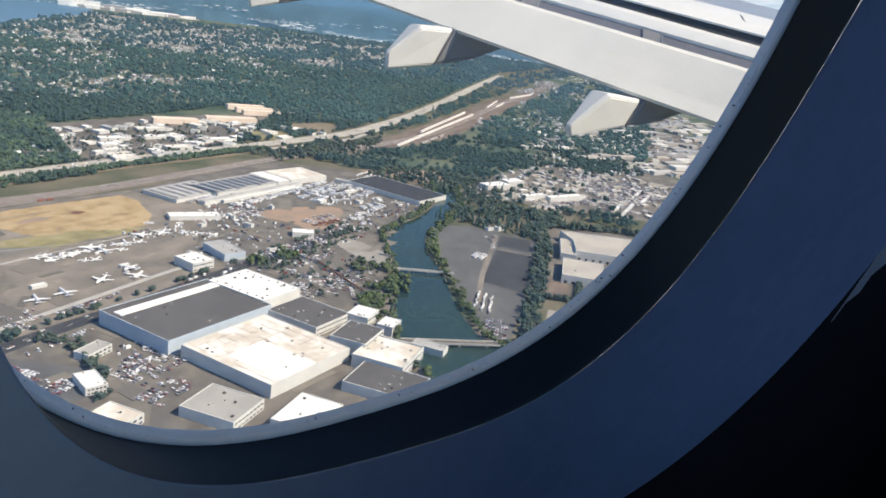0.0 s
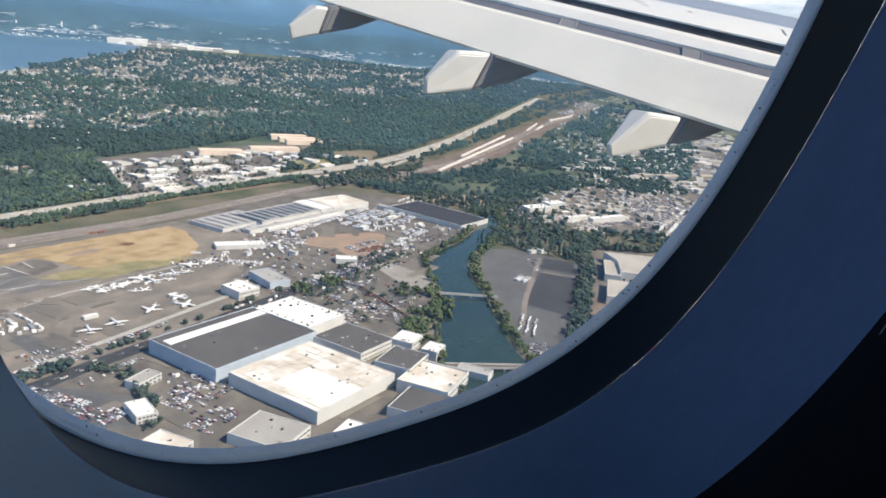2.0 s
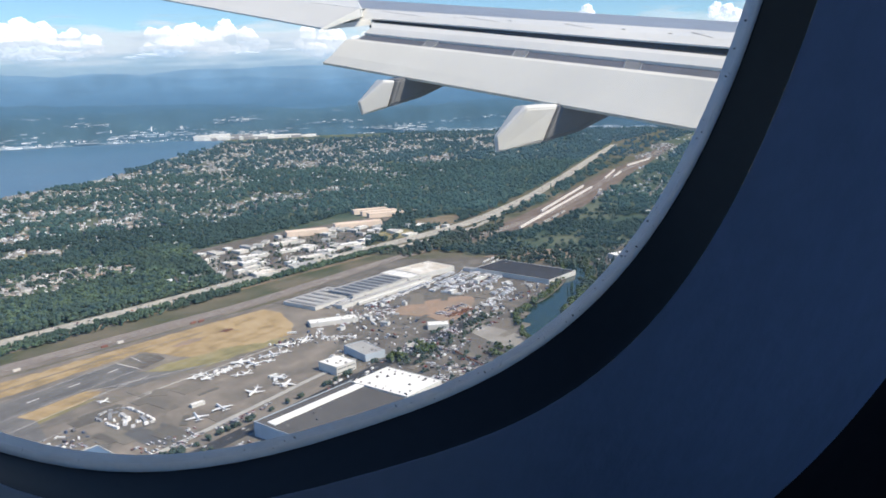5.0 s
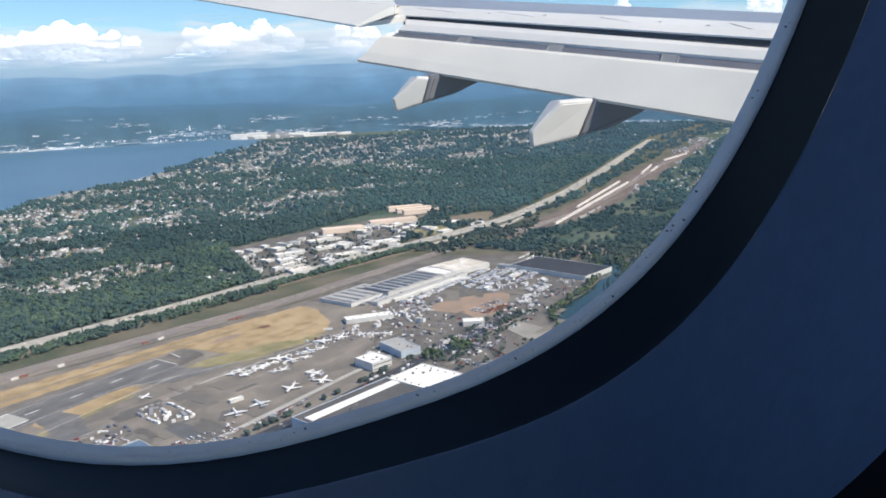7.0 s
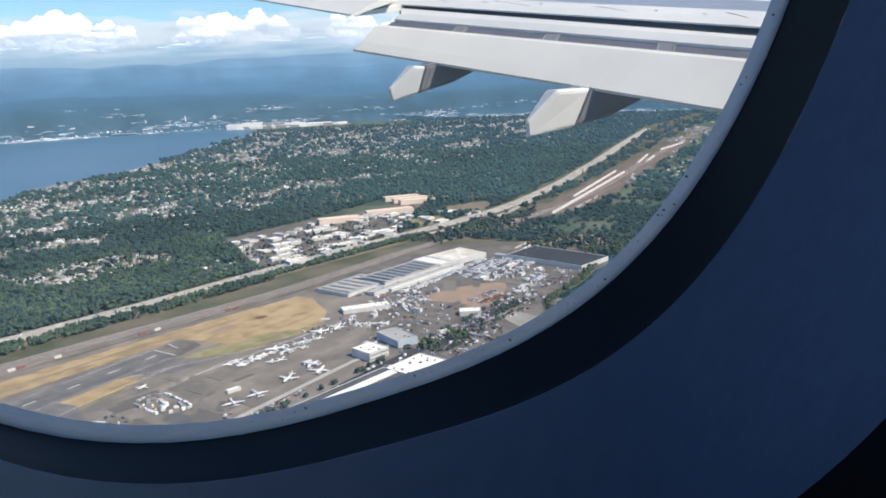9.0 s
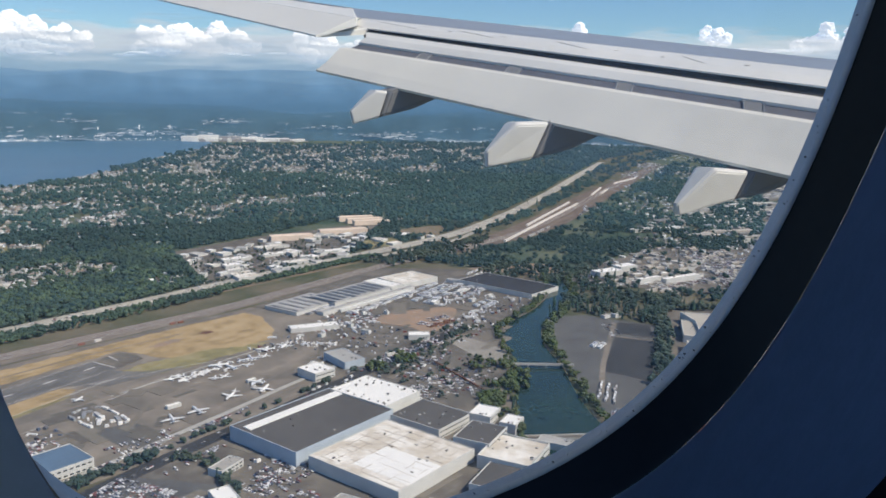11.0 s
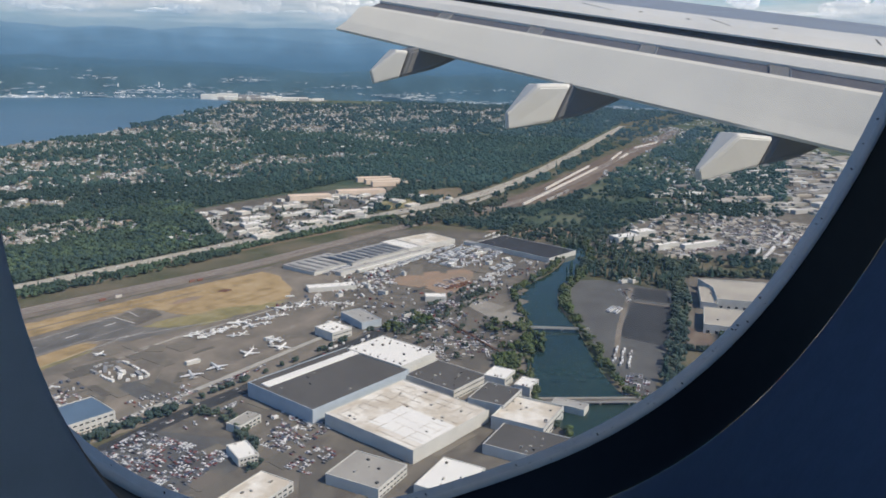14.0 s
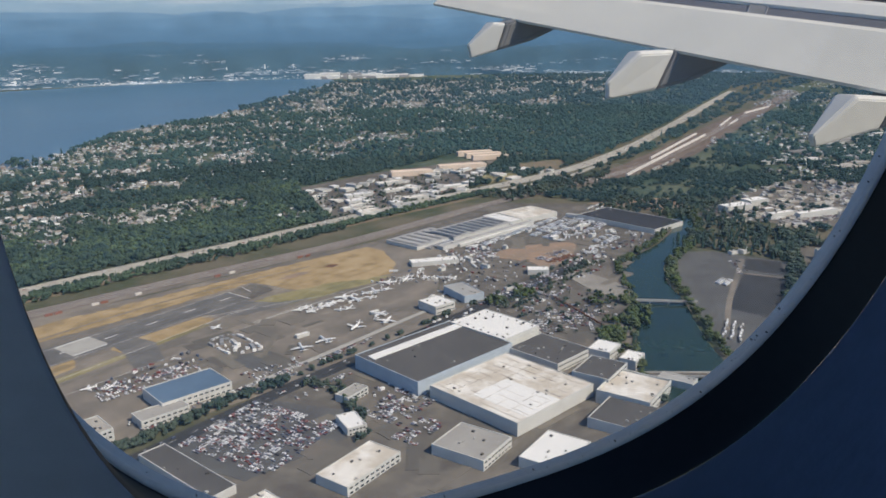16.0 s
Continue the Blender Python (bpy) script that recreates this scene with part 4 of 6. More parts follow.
# ---- buildings ----
def window_row(parent, x0, x1, y, z, h, n, facing):
    """Dark panes along a wall that runs in x (facing y) of the building's own axes."""
    w = (x1 - x0) / n
    for i in range(n):
        key = ("pane", round(w * 0.6, 2), h)
        if key not in BARS:
            BARS[key] = mesh_of("window_pane", box_v(0, 0, 0, w * 0.6, 0.12, h), BOX_F, M["glass"])
        ob = new("window", BARS[key])
        ob.parent = parent
        ob.matrix_local = pose(x0 + (i + 0.5) * w, y + facing * 0.05, z)


def block(name, cx, cy, lx, ly, h, turn, roof, wall, label, category="building", parapet=0.6, units=0, seed=0, windows=0, joints=0, parent=None):
    """A flat-roofed building: walls, recessed roof, parapet, roof units, window bands."""
    k = 1 - h / MAP_EYE
    b = empty(name, (cx * k, cy * k, 0), turn)
    lx, ly = lx * k, ly * k
    if parent:
        b.parent = parent
    else:
        tagged(b, label, category)
    part("wall", box_bm(lx, ly, h, bevel=0.08), wall, b)
    part("roof", box_bm(lx - 0.8, ly - 0.8, 0.5, z0=h - 0.42), roof, b)
    t = 0.7
    for px, py, sx, sy in ((0, ly / 2 - t / 2, lx, t), (0, -ly / 2 + t / 2, lx, t), (lx / 2 - t / 2, 0, t, ly - 2 * t), (-lx / 2 + t / 2, 0, t, ly - 2 * t)):
        part("parapet", box_bm(sx, sy, parapet, z0=h, cx=px, cy=py), wall, b)
    r = random.Random(seed)
    for i in range(units):
        sx, sy = r.uniform(0.9, 2.4), r.uniform(0.9, 2.4)
        part("roof_unit", box_bm(sx, sy, r.uniform(0.6, 1.4), z0=h + 0.08, cx=r.uniform(-0.42, 0.42) * lx, cy=r.uniform(-0.42, 0.42) * ly, bevel=0.1), M[r.choice(("grey_roof", "dark_roof", "steel_roof"))], b)
    for i in range(joints):
        part("roof_seam", box_bm(0.5, ly - 1.6, 0.1, z0=h + 0.08, cx=(i + 0.5 - joints / 2) * lx / joints), M["grey_roof"], b)
    if windows:
        for z in [h * (k + 0.35) / max(1, round(h / 4)) for k in range(max(1, round(h / 4)))]:
            window_row(b, -lx / 2 + 1, lx / 2 - 1, -ly / 2, z, 1.2, windows, -1)
    return b


def shed_row(name, cx, cy, lx, ly, h, turn, bays, roof, label, slot=0.5):
    """A long works hall with sawtooth rooflights across it."""
    k = 1 - h / MAP_EYE
    lx, ly = lx * k, ly * k
    b = tagged(empty(name, (cx * k, cy * k, 0), turn), label, "warehouse")
    part("wall", box_bm(lx, ly, h), M["wall"], b)
    part("roof", box_bm(lx + 0.6, ly + 0.6, 0.5, z0=h), roof, b)
    for i in range(bays):
        x = -lx / 2 + (i + 0.5) * lx / bays
        w = lx / bays
        bm = bmesh.new()
        pts = [(x - w * 0.05, h + 0.5), (x + w * 0.06, h + 1.5), (x + w * 0.42, h + 0.5)]
        rows = [[bm.verts.new((px, y, pz)) for px, pz in pts] for y in (-ly * 0.42, ly * 0.42)]
        for k in range(3):
            bm.faces.new((rows[0][k], rows[0][(k + 1) % 3], rows[1][(k + 1) % 3], rows[1][k]))
        bm.faces.new(rows[0][::-1])
        bm.faces.new(rows[1])
        tooth = part("roof_bay", bm, roof, b)
        part("skylight", box_bm(w * slot, ly * (0.86 - 0.05 * (i % 3)), 0.15, z0=h + 0.55, cx=x - w * (0.06 + slot / 2), cy=ly * 0.02 * (i % 3 - 1)), M["skylight"], tooth)
    return b


# the big store with white and dark roofs
block("store_hall", 514, 470, 121, 86, 13, -8, M["dark_roof"], M["blue_wall"], "big hall with dark gravel roof and pale blue wall panels", units=7, seed=1)
st = bpy.data.objects["store_hall"]
part("roof_walkway", box_bm(110, 9.5, 0.9, z0=13.1, cx=2.5, cy=25.0), M["white_roof"], st, "white raised roof band")
block("store_annex", 600.5, 461.5, 53, 72, 14, -7, M["white_roof"], M["wall"], "hall with bright white membrane roof beside the street", units=12, seed=2)
block("store_wing", 491, 369, 97, 97, 11, -8, M["old_roof"], M["wall"], "wide hall with stained white roof and many seams", units=12, seed=3)
wing = bpy.data.objects["store_wing"]
part("new_membrane", box_bm(40, 56, 0.1, z0=11.1, cx=-14, cy=-17), M["white_roof"], wing, "bright new roof membrane")
for i in range(9):
    for j in range(4):
        if rng.random() < 0.8:
            part("roof_seam", box_bm(rng.uniform(0.25, 0.55), rng.uniform(12, 20), 0.12, z0=11.09, cx=-40 + i * 9.8 + rng.uniform(-1, 1), cy=-33 + j * 21.5 + rng.uniform(-3, 3)), M["seam"], wing)
        if i < 7 and rng.random() < 0.75:
            part("roof_seam", box_bm(rng.uniform(10, 20), rng.uniform(0.25, 0.5), 0.12, z0=11.13, cx=-30 + j * 20 + rng.uniform(-2, 2), cy=-40 + i * 13 + rng.uniform(-1.5, 1.5)), M["seam"], wing)
annex = bpy.data.objects["store_annex"]
for i in range(7):
    for x in (-20, 19):
        part("roof_vent", box_bm(1.3, 1.3, 0.9, z0=14.1, cx=x + rng.uniform(-1.5, 1.5), cy=-30 + i * 9.5, bevel=0.12), M["dark_roof"], annex)
block("store_link", 578, 384, 50, 58, 9, -7, M["dark_roof"], M["wall"], "low link building with dark gravel roof", units=12, seed=4, windows=12)
block("store_block", 566, 326, 42, 34, 12.5, 4, M["dark_roof"], M["wall"], "dark-roofed block with windows by the river", units=4, seed=5, windows=8)
block("store_office", 548, 285, 50, 46, 10, 4, M["old_roof"], M["wall"], "pale low office hall with stained white roof", units=8, seed=6, windows=10, joints=0, parapet=1.6)
block("store_office", 500, 262, 44, 58, 8, 4, M["dark_roof"], M["wall"], "low dark-roofed office hall", units=8, seed=66, windows=10)
block("store_shed", 612, 345, 26, 22, 10, 4, M["white_roof"], M["wall"], "small white-roofed hall by the river", units=3, seed=7, windows=6)
block("store_shed", 606, 314, 22, 16, 9, 4, M["white_roof"], M["wall"], "small white-roofed hall by the river", units=3, seed=8, windows=5)
block("store_shed", 585, 262, 14, 30, 6, 4, M["steel_roof"], M["wall"], "small white-roofed hall by the river", units=3, seed=9)
# airfield side: hangars, museum park and shops along the street
for x, y in ((92, 610), (118, 608), (144, 604)):
    block("row_hangar", x, y, 14, 64, 6, -30, M["white_roof"], M["wall"], "long narrow white-roofed hangar beside the taxiway", units=0, joints=0)["group"] = "row hangars"
block("grey_hangar", 54, 622, 26, 54, 6, -28, M["beige_roof"], M["wall"], "grey-roofed hangar beside the white hangars", units=2, seed=71)
block("dark_hangar", 18, 625, 22, 50, 5, -28, M["dark_roof"], M["wall"], "dark-roofed hangar beside the white hangars", units=2, seed=72)
block("cream_hall", -44, 648, 42, 36, 7, 0, M["old_roof"], M["wall"], "low hall with cream roof beside the taxiway", units=3, seed=73)
block("grey_hall", -40, 608, 62, 28, 8, 0, M["steel_roof"], M["wall"], "hall with grey metal roof beside the street", units=3, seed=74, joints=7)
block("corner_shop", 249, 402, 27, 21, 6, -4, M["old_roof"], M["wall"], "small flat-roofed shop beside the car park", units=5, seed=37, windows=5)
block("round_hall", 190, 407, 46, 30, 10, -2, M["steel_roof"], M["wall"], "tall pale hall beside the museum park", units=2, seed=38, windows=8)
block("white_shop", -27, 545, 14, 38, 6, -18, M["white_roof"], M["wall"], "white flat-roofed shop by the car park", units=3, seed=75)
block("museum_gallery", 82, 518, 50, 72, 10, -18, M["beige_roof"], M["blue_wall"], "large museum gallery with beige roof and rounded edge", units=2, seed=76)
block("museum_tower", 204, 532, 24, 20, 14, -8, M["white_roof"], M["wall"], "white cube-shaped museum building", units=2, seed=77, windows=6)
block("grey_office", 235, 590, 34, 30, 12, -8, M["beige_roof"], M["wall"], "grey office block with flat roof", units=4, seed=78, windows=8)
tank = tagged(empty("storage_tank", (132, 450, 0)), "round white storage tank by the museum park", "tank")
bm = bmesh.new()
bmesh.ops.create_cone(bm, segments=32, radius1=9, radius2=9, depth=9, cap_ends=True, matrix=Matrix.Translation((0, 0, 4.5)))
part("shell", bm, M["wall"], tank)
bm = bmesh.new()
bmesh.ops.create_cone(bm, segments=32, radius1=9.3, radius2=0.5, depth=1.4, cap_ends=True, matrix=Matrix.Translation((0, 0, 9.7)))
part("roof", bm, M["white_roof"], tank)
strip("street", [(-300, 585), (-70, 560), (60, 538), (150, 516)], 16, 0.6, M["road"], "dark asphalt street beside the sheds", "street")
sheet("museum_ground", [(-160, 640), (-160, 420), (240, 400), (200, 520), (60, 560)], 0.3, M["lot"], "grey asphalt round the museum park", "yard")
# terminal side
block("corner_shop", 367, 434, 16, 26, 6, -25, M["white_roof"], M["wall"], "small white flat-roofed shop by the car park", units=3, seed=31, windows=5)
block("corner_hall", 324, 385, 56, 29, 7, 2, M["old_roof"], M["wall"], "low hall with stained white roof by the car park", units=7, seed=32, windows=10)
block("corner_hall", 395, 340, 40, 44, 8, 4, M["grey_roof"], M["wall"], "low hall with grey roof beside the big store", units=6, seed=33, windows=8)
block("corner_hall", 420, 285, 46, 34, 8, 4, M["white_roof"], M["wall"], "low hall with white roof beside the big store", units=6, seed=34, windows=8)
block("low_offices", 247, 476, 21, 88, 6, -3, M["dark_roof"], M["wall"], "long low offices with dark roof beside the car park", units=5, seed=35)
block("corner_shop", 405, 470, 26, 14, 6, 4, M["grey_roof"], M["wall"], "small grey-roofed shop beside the big store", units=2, seed=36, windows=5)
block("terminal_building", 622, 552, 27, 30, 9, -12, M["white_roof"], M["wall"], "white three-storey terminal block beside the apron", units=5, seed=10, windows=12)
block("hangar", 672, 552, 26, 46, 8, -22, M["steel_roof"], M["blue_wall"], "hangar with pale metal roof beside the terminal", units=3, seed=11, joints=6)
block("front_offices", 748, 655, 18, 62, 5, 52, M["white_roof"], M["wall"], "row of white offices beside the long hall", units=6, seed=12, windows=14)
block("yard_hut", 790, 525, 16, 26, 6, 35, M["white_roof"], M["wall"], "small white hut beside the dirt yard", units=1, seed=13)
# museum and its glass hall
block("museum_hall", 330, 592, 62, 40, 9, -10, M["glass_roof"], M["wall"], "museum hall with blue-grey glazed roof", units=0, seed=14, windows=12)
block("museum_wing", 290, 570, 40, 20, 7, -10, M["grey_roof"], M["wall"], "low grey museum wing", units=3, seed=15, windows=8)
# long hall with rooflights
shed_row("long_hall", 915, 719, 126, 56, 6, -7, 9, M["steel_roof"], "long works hall with pale roof and dark slanting rooflights", slot=0.56)
shed_row("long_hall", 830, 738, 92, 60, 5, -4, 6, M["steel_roof"], "low grey works hall with pale metal roof", slot=0.2)
block("white_hall", 990, 712, 28, 60, 7, -10, M["white_roof"], M["wall"], "white-roofed hall of the long works", units=0, seed=41, joints=3)
block("end_hall", 1042, 700, 76, 60, 7.5, -14, M["old_roof"], M["wall"], "pale end hall of the long works", units=3, seed=16, joints=4)
block("side_hall", 900, 676, 196, 12, 5, -7, M["steel_roof"], M["wall"], "narrow pale side hall along the works", units=10, seed=17)
block("side_hall", 900, 663, 150, 5, 4, -7, M["white_roof"], M["wall"], "narrow white loading roof along the works", units=0, seed=42)
block("loading_shed", 1068, 612, 10, 60, 5, -4, M["steel_roof"], M["wall"], "long pale loading shed beside the dark warehouse", units=0, seed=43)
block("dark_warehouse", 1096, 549, 74, 140, 7, -10, M["black_roof"], M["wall"], "wide warehouse with dark flat roof by the river", units=4, seed=18)
# factory across the river
def offset(pts, d):
    """The outline moved inwards by d."""
    out, n = [], len(pts)
    area = sum(pts[i][0] * pts[(i + 1) % n][1] - pts[(i + 1) % n][0] * pts[i][1] for i in range(n))
    for i in range(n):
        a, b, c = (Vector(pts[(i + j) % n]) for j in (-1, 0, 1))
        e, f = (b - a).normalized(), (c - b).normalized()
        n1, n2 = Vector((-e.y, e.x)), Vector((-f.y, f.x))
        m = (n1 + n2).normalized()
        out.append(tuple(b + m * (d if area > 0 else -d) / max(0.4, m.dot(n1))))
    return out


def prism(name, pts, h, roof, wall, label, units=8, seed=0):
    """A building over any outline: walls, sunk roof, parapet, roof units, seams."""
    k = 1 - h / MAP_EYE
    pts = [(x * k, y * k) for x, y in pts]
    if sum(pts[i][0] * pts[(i + 1) % len(pts)][1] - pts[(i + 1) % len(pts)][0] * pts[i][1] for i in range(len(pts))) < 0:
        pts = pts[::-1]
    n = len(pts)
    b = tagged(empty(name), label, "factory")
    make("wall", [(x, y, z) for z in (0, h) for x, y in pts], [(i, (i + 1) % n, (i + 1) % n + n, i + n) for i in range(n)], wall, b)
    q = offset(pts, 0.6)
    make("roof", [(x, y, h - 0.2) for x, y in q], [tuple(range(n))], roof, b)
    make("parapet", [(x, y, h) for x, y in pts] + [(x, y, h + 0.7) for x, y in pts] + [(x, y, h + 0.7) for x, y in q] + [(x, y, h - 0.3) for x, y in q],
         [(i + o, (i + 1) % n + o, (i + 1) % n + o + n, i + o + n) for o in (0, n, 2 * n) for i in range(n)], wall, b)
    r = random.Random(seed)
    xs, ys = [p[0] for p in q], [p[1] for p in q]
    done = 0
    while done < units:
        x, y = r.uniform(min(xs), max(xs)), r.uniform(min(ys), max(ys))
        if inside(x, y, q):
            part("roof_unit", box_bm(r.uniform(1.2, 2.6), r.uniform(1.2, 2.6), r.uniform(0.6, 1.4), z0=h - 0.15, cx=x, cy=y, bevel=0.1), M["grey_roof"], b)
            done += 1
    for i in range(n):
        a, c = Vector(pts[i]), Vector(pts[(i + 1) % n])
        L_ = (c - a).length
        if L_ > 22:
            u = (c - a) / L_
            for j in range(int(L_ / 9)):
                p = a + u * (j * 9 + 5)
                key = ("dock", 3.4)
                if key not in BARS:
                    BARS[key] = mesh_of("dock_door", box_v(0, 0, 0, 3.4, 0.2, 3.2), BOX_F, M["glass"])
                ob = new("dock_door", BARS[key])
                ob.parent = b
                ob.matrix_local = pose(p.x, p.y, 0.8, 0, 0, math.degrees(math.atan2(u.y, u.x)))
    return b


# factory across the river
prism("factory", [(1069, 275), (1122, 146), (1003, 120), (997, 149), (1008, 165), (986, 230), (1036, 247)], 12, M["beige_roof"], M["wall"], "wide factory with pale beige roof among trees", 10, 19)
prism("factory_hall", [(1004, 166), (970, 179), (874, 151), (901, 86), (986, 106), (981, 144), (996, 150)], 11, M["beige_roof"], M["wall"], "pale beige factory hall joined to the factory", 8, 20)
prism("factory_annex", [(961, 244), (1030, 264), (1036, 249), (965, 224)], 9, M["beige_roof"], M["wall"], "low pale factory annex", 3, 21)
prism("factory_hall", [(874, 219), (943, 236), (958, 188), (887, 170)], 10, M["beige_roof"], M["wall"], "separate pale beige factory hall beside a tree row", 3, 22)
block("lot_house", 1018, 347, 18, 9, 5, -20, M["white_roof"], M["wall"], "small white building at the head of the parking lot", units=1, seed=51)
block("lot_house", 1000, 357, 12, 7, 4, -20, M["grey_roof"], M["wall"], "small grey building at the head of the parking lot", units=1, seed=52)
for i, (x, y, lx, ly, c) in enumerate(((712, 166, 20, 9, "white_roof"), (690, 140, 22, 14, "white_roof"), (688, 116, 10, 9, "blue_roof"))):
    block("yard_store", x, y, lx, ly, 4, 62, M[c], M["wall"], ("white store shed in the container yard", "blue-roofed store shed in the container yard")[c == "blue_roof"], units=0, seed=60 + i)

# works beyond the highway
for x, y, lx, ly, h, c in ((915, 928, 38, 42, 6, "old_roof"), (1002, 1032, 50, 18, 5, "white_roof"), (1086, 998, 74, 13, 5, "white_roof"), (985, 902, 46, 24, 5, "steel_roof"), (1040, 930, 44, 20, 6, "old_roof"), (960, 1000, 30, 22, 5, "white_roof"), (1150, 940, 60, 16, 5, "white_roof"), (1120, 1060, 54, 18, 5, "old_roof")):
    block("works_shed", x, y, lx, ly, h, -24, M[c], M["wall"], "larger pale-roofed works hall beyond the highway", units=4)["group"] = "works sheds"
for i in range(74):
    x = rng.uniform(840, 1420)
    lo, hi = yline(x, HWY) + 30, min(1135, yline(x, [(810, 930), (976, 1150), (1187, 1130), (1440, 1060)]))
    if hi - lo < 15:
        continue
    y = rng.uniform(lo, hi)
    block("works_shed", x, y, rng.uniform(9, 36), rng.uniform(8, 20), rng.uniform(3.5, 6), rng.choice([-4, -4, 30, 86]) + rng.uniform(-3, 3), [M["white_roof"], M["old_roof"], M["steel_roof"], M["grey_roof"]][i % 4], M["wall"], "low flat-roofed works shed beyond the highway")["group"] = "works sheds"
for x, y, lx, ly in ((1236, 1104, 86, 24), (1355, 1062, 104, 22), (1518, 1146, 84, 19), (1505, 1112, 84, 19), (1490, 1082, 84, 19)):
    block("long_shed", x, y, lx, ly, 10, -38, M["orange_roof"], M["orange_roof"], "long shed with pale terracotta roof below the wooded hill")["group"] = "long sheds"
# valley works
for i in range(110):
    x = rng.uniform(1180, 1600)
    y = rng.uniform(yline(x, [(1160, 300), (1300, 170), (1600, 140)]), yline(x, [(1160, 460), (1535, 420), (1600, 330)]))
    block("valley_shed", x, y, rng.uniform(7, 22), rng.uniform(5, 11), rng.uniform(2.5, 4), -30 + rng.choice([0, 90]) + rng.uniform(-5, 5), [M["white_roof"], M["grey_roof"], M["steel_roof"], M["beige_roof"], M["grey_roof"]][i % 5], M["beige_roof"], "low flat-roofed shed in the valley works")["group"] = "valley sheds"
for x, y, lx, ly in ((1276, 448, 52, 24), (1335, 436, 40, 22), (1300, 330, 80, 12), (1260, 372, 50, 10)):
    block("valley_hall", x, y, lx, ly, 9, -28, M["white_roof"], M["wall"], "large white-roofed hall in the valley works", units=4)["group"] = "valley halls"
SMALL = Batch()
for i in range(520):
    x = rng.uniform(1170, 1760)
    y = rng.uniform(yline(x, [(1160, 300), (1300, 160), (1600, 120), (1760, 100)]), yline(x, [(1160, 460), (1290, 480), (1535, 440), (1760, 400)]))
    if noise.noise(Vector((x * 0.012, y * 0.012, 4.0))) > -0.12:
        SMALL.add(box_v(x, y, 0.5, rng.uniform(3, 15), rng.uniform(2.5, 7), rng.uniform(1.5, 3.5), -30 + float(rng.choice([0, 90])) + rng.uniform(-4, 4)), BOX_F)
SMALL.done("small_valley_sheds", [VALLEY_ROOF], "small pale sheds and stacked goods in the valley", "shed")
FAR_SHED = Batch()
for i in range(420):
    x, y = rng.uniform(1700, 2900), rng.uniform(-40, 520)
    FAR_SHED.add(box_v(x, y, 0.5, rng.uniform(20, 70), rng.uniform(12, 24), rng.uniform(4, 8), rng.uniform(-40, -20)), BOX_F)
FAR_SHED.done("far_sheds", [VALLEY_ROOF], "scattered pale sheds far down the valley", "shed")
LAKE_B = Batch()
for x, y, lx, ly, h in ((3218, 3492, 90, 70, 26), (3290, 3428, 110, 60, 31), (3372, 3342, 120, 60, 25), (3330, 3320, 160, 40, 15), (3450, 3250, 120, 50, 20), (3540, 3150, 140, 44, 16), (3250, 3400, 90, 40, 13)):
    LAKE_B.add(box_v(x, y, 0.4, lx, ly, h, -48), BOX_F)
for i in range(70):
    t = rng.random() ** 1.4
    LAKE_B.add(box_v(3225 + 400 * t + rng.uniform(-50, 50), 3455 - 430 * t + rng.uniform(-50, 50), 0.4, rng.uniform(15, 60), rng.uniform(10, 24), rng.uniform(8, 20) * (1 - 0.4 * t), -48), BOX_F)
sheet("plant_ground", ragged([(3165, 3540), (3240, 3560), (3700, 3060), (3620, 2980), (3300, 3290)], 8, 14, 6.0), 0.4, M["gravel"], "pale ground of the plant at the lake end", "yard")
LAKE_B.done("lakeside_plant", [PLANT_ROOF], "long pale plant with many roofs at the lake end", "plant")

# small sheds in the yards
for i in range(22):
    x, y = rng.uniform(690, 1040), rng.uniform(470, 640)
    if inside(x, y, [(790, 610), (860, 612), (925, 552), (875, 515), (790, 505)]) or inside(x, y, [(780, 580), (880, 600), (960, 530), (890, 480), (810, 490)]) or y < yline(x, [(690, 490), (860, 492), (1040, 500)]) + 12:
        continue
    block("yard_shed", x, y, rng.uniform(5, 16), rng.uniform(4, 9), rng.uniform(2.5, 5), rng.choice([-8, 82]) + rng.uniform(-6, 6), [M["white_roof"], M["steel_roof"], M["old_roof"]][i % 3], M["wall"], "small flat-roofed shed in the trailer yard")["group"] = "yard sheds"
for x, y, lx, ly in ((470, 600, 14, 5), (560, 586, 10, 4)):
    block("apron_shed", x, y, lx, ly, 3, -14, M["white_roof"], M["wall"], "low white shed on the apron edge")["group"] = "apron sheds"
# worn patches of paving
PATCH = Batch()
for i in range(330):
    x, y = rng.uniform(300, 1060), rng.uniform(300, 690)
    if inside(x, y, RIV_L + RIV_R) or inside(x, y, LOT) or not inside(x, y, [(380, 519), (560, 504), (690, 599), (800, 669), (772, 779), (1075, 780), (1145, 650), (1135, 470), (990, 455), (915, 455), (850, 445), (758, 385), (655, 335), (573, 287), (240, 330), (300, 640), (450, 690), (600, 650)]):
        continue
    if abs(y - yline(x, [(150, 515), (391, 517), (470, 509), (570, 503), (640, 500), (717, 497), (860, 492)])) < 26 or inside(x, y, [(790, 610), (860, 612), (925, 552), (875, 515), (790, 500), (730, 440), (745, 390), (815, 470)]):
        continue
    PATCH.add(box_v(x, y, 0.3, rng.uniform(14, 60), rng.uniform(4, 20), 0.32 + 0.0006 * i, rng.choice([-6, 84, 35]) + rng.uniform(-5, 5)), BOX_F)
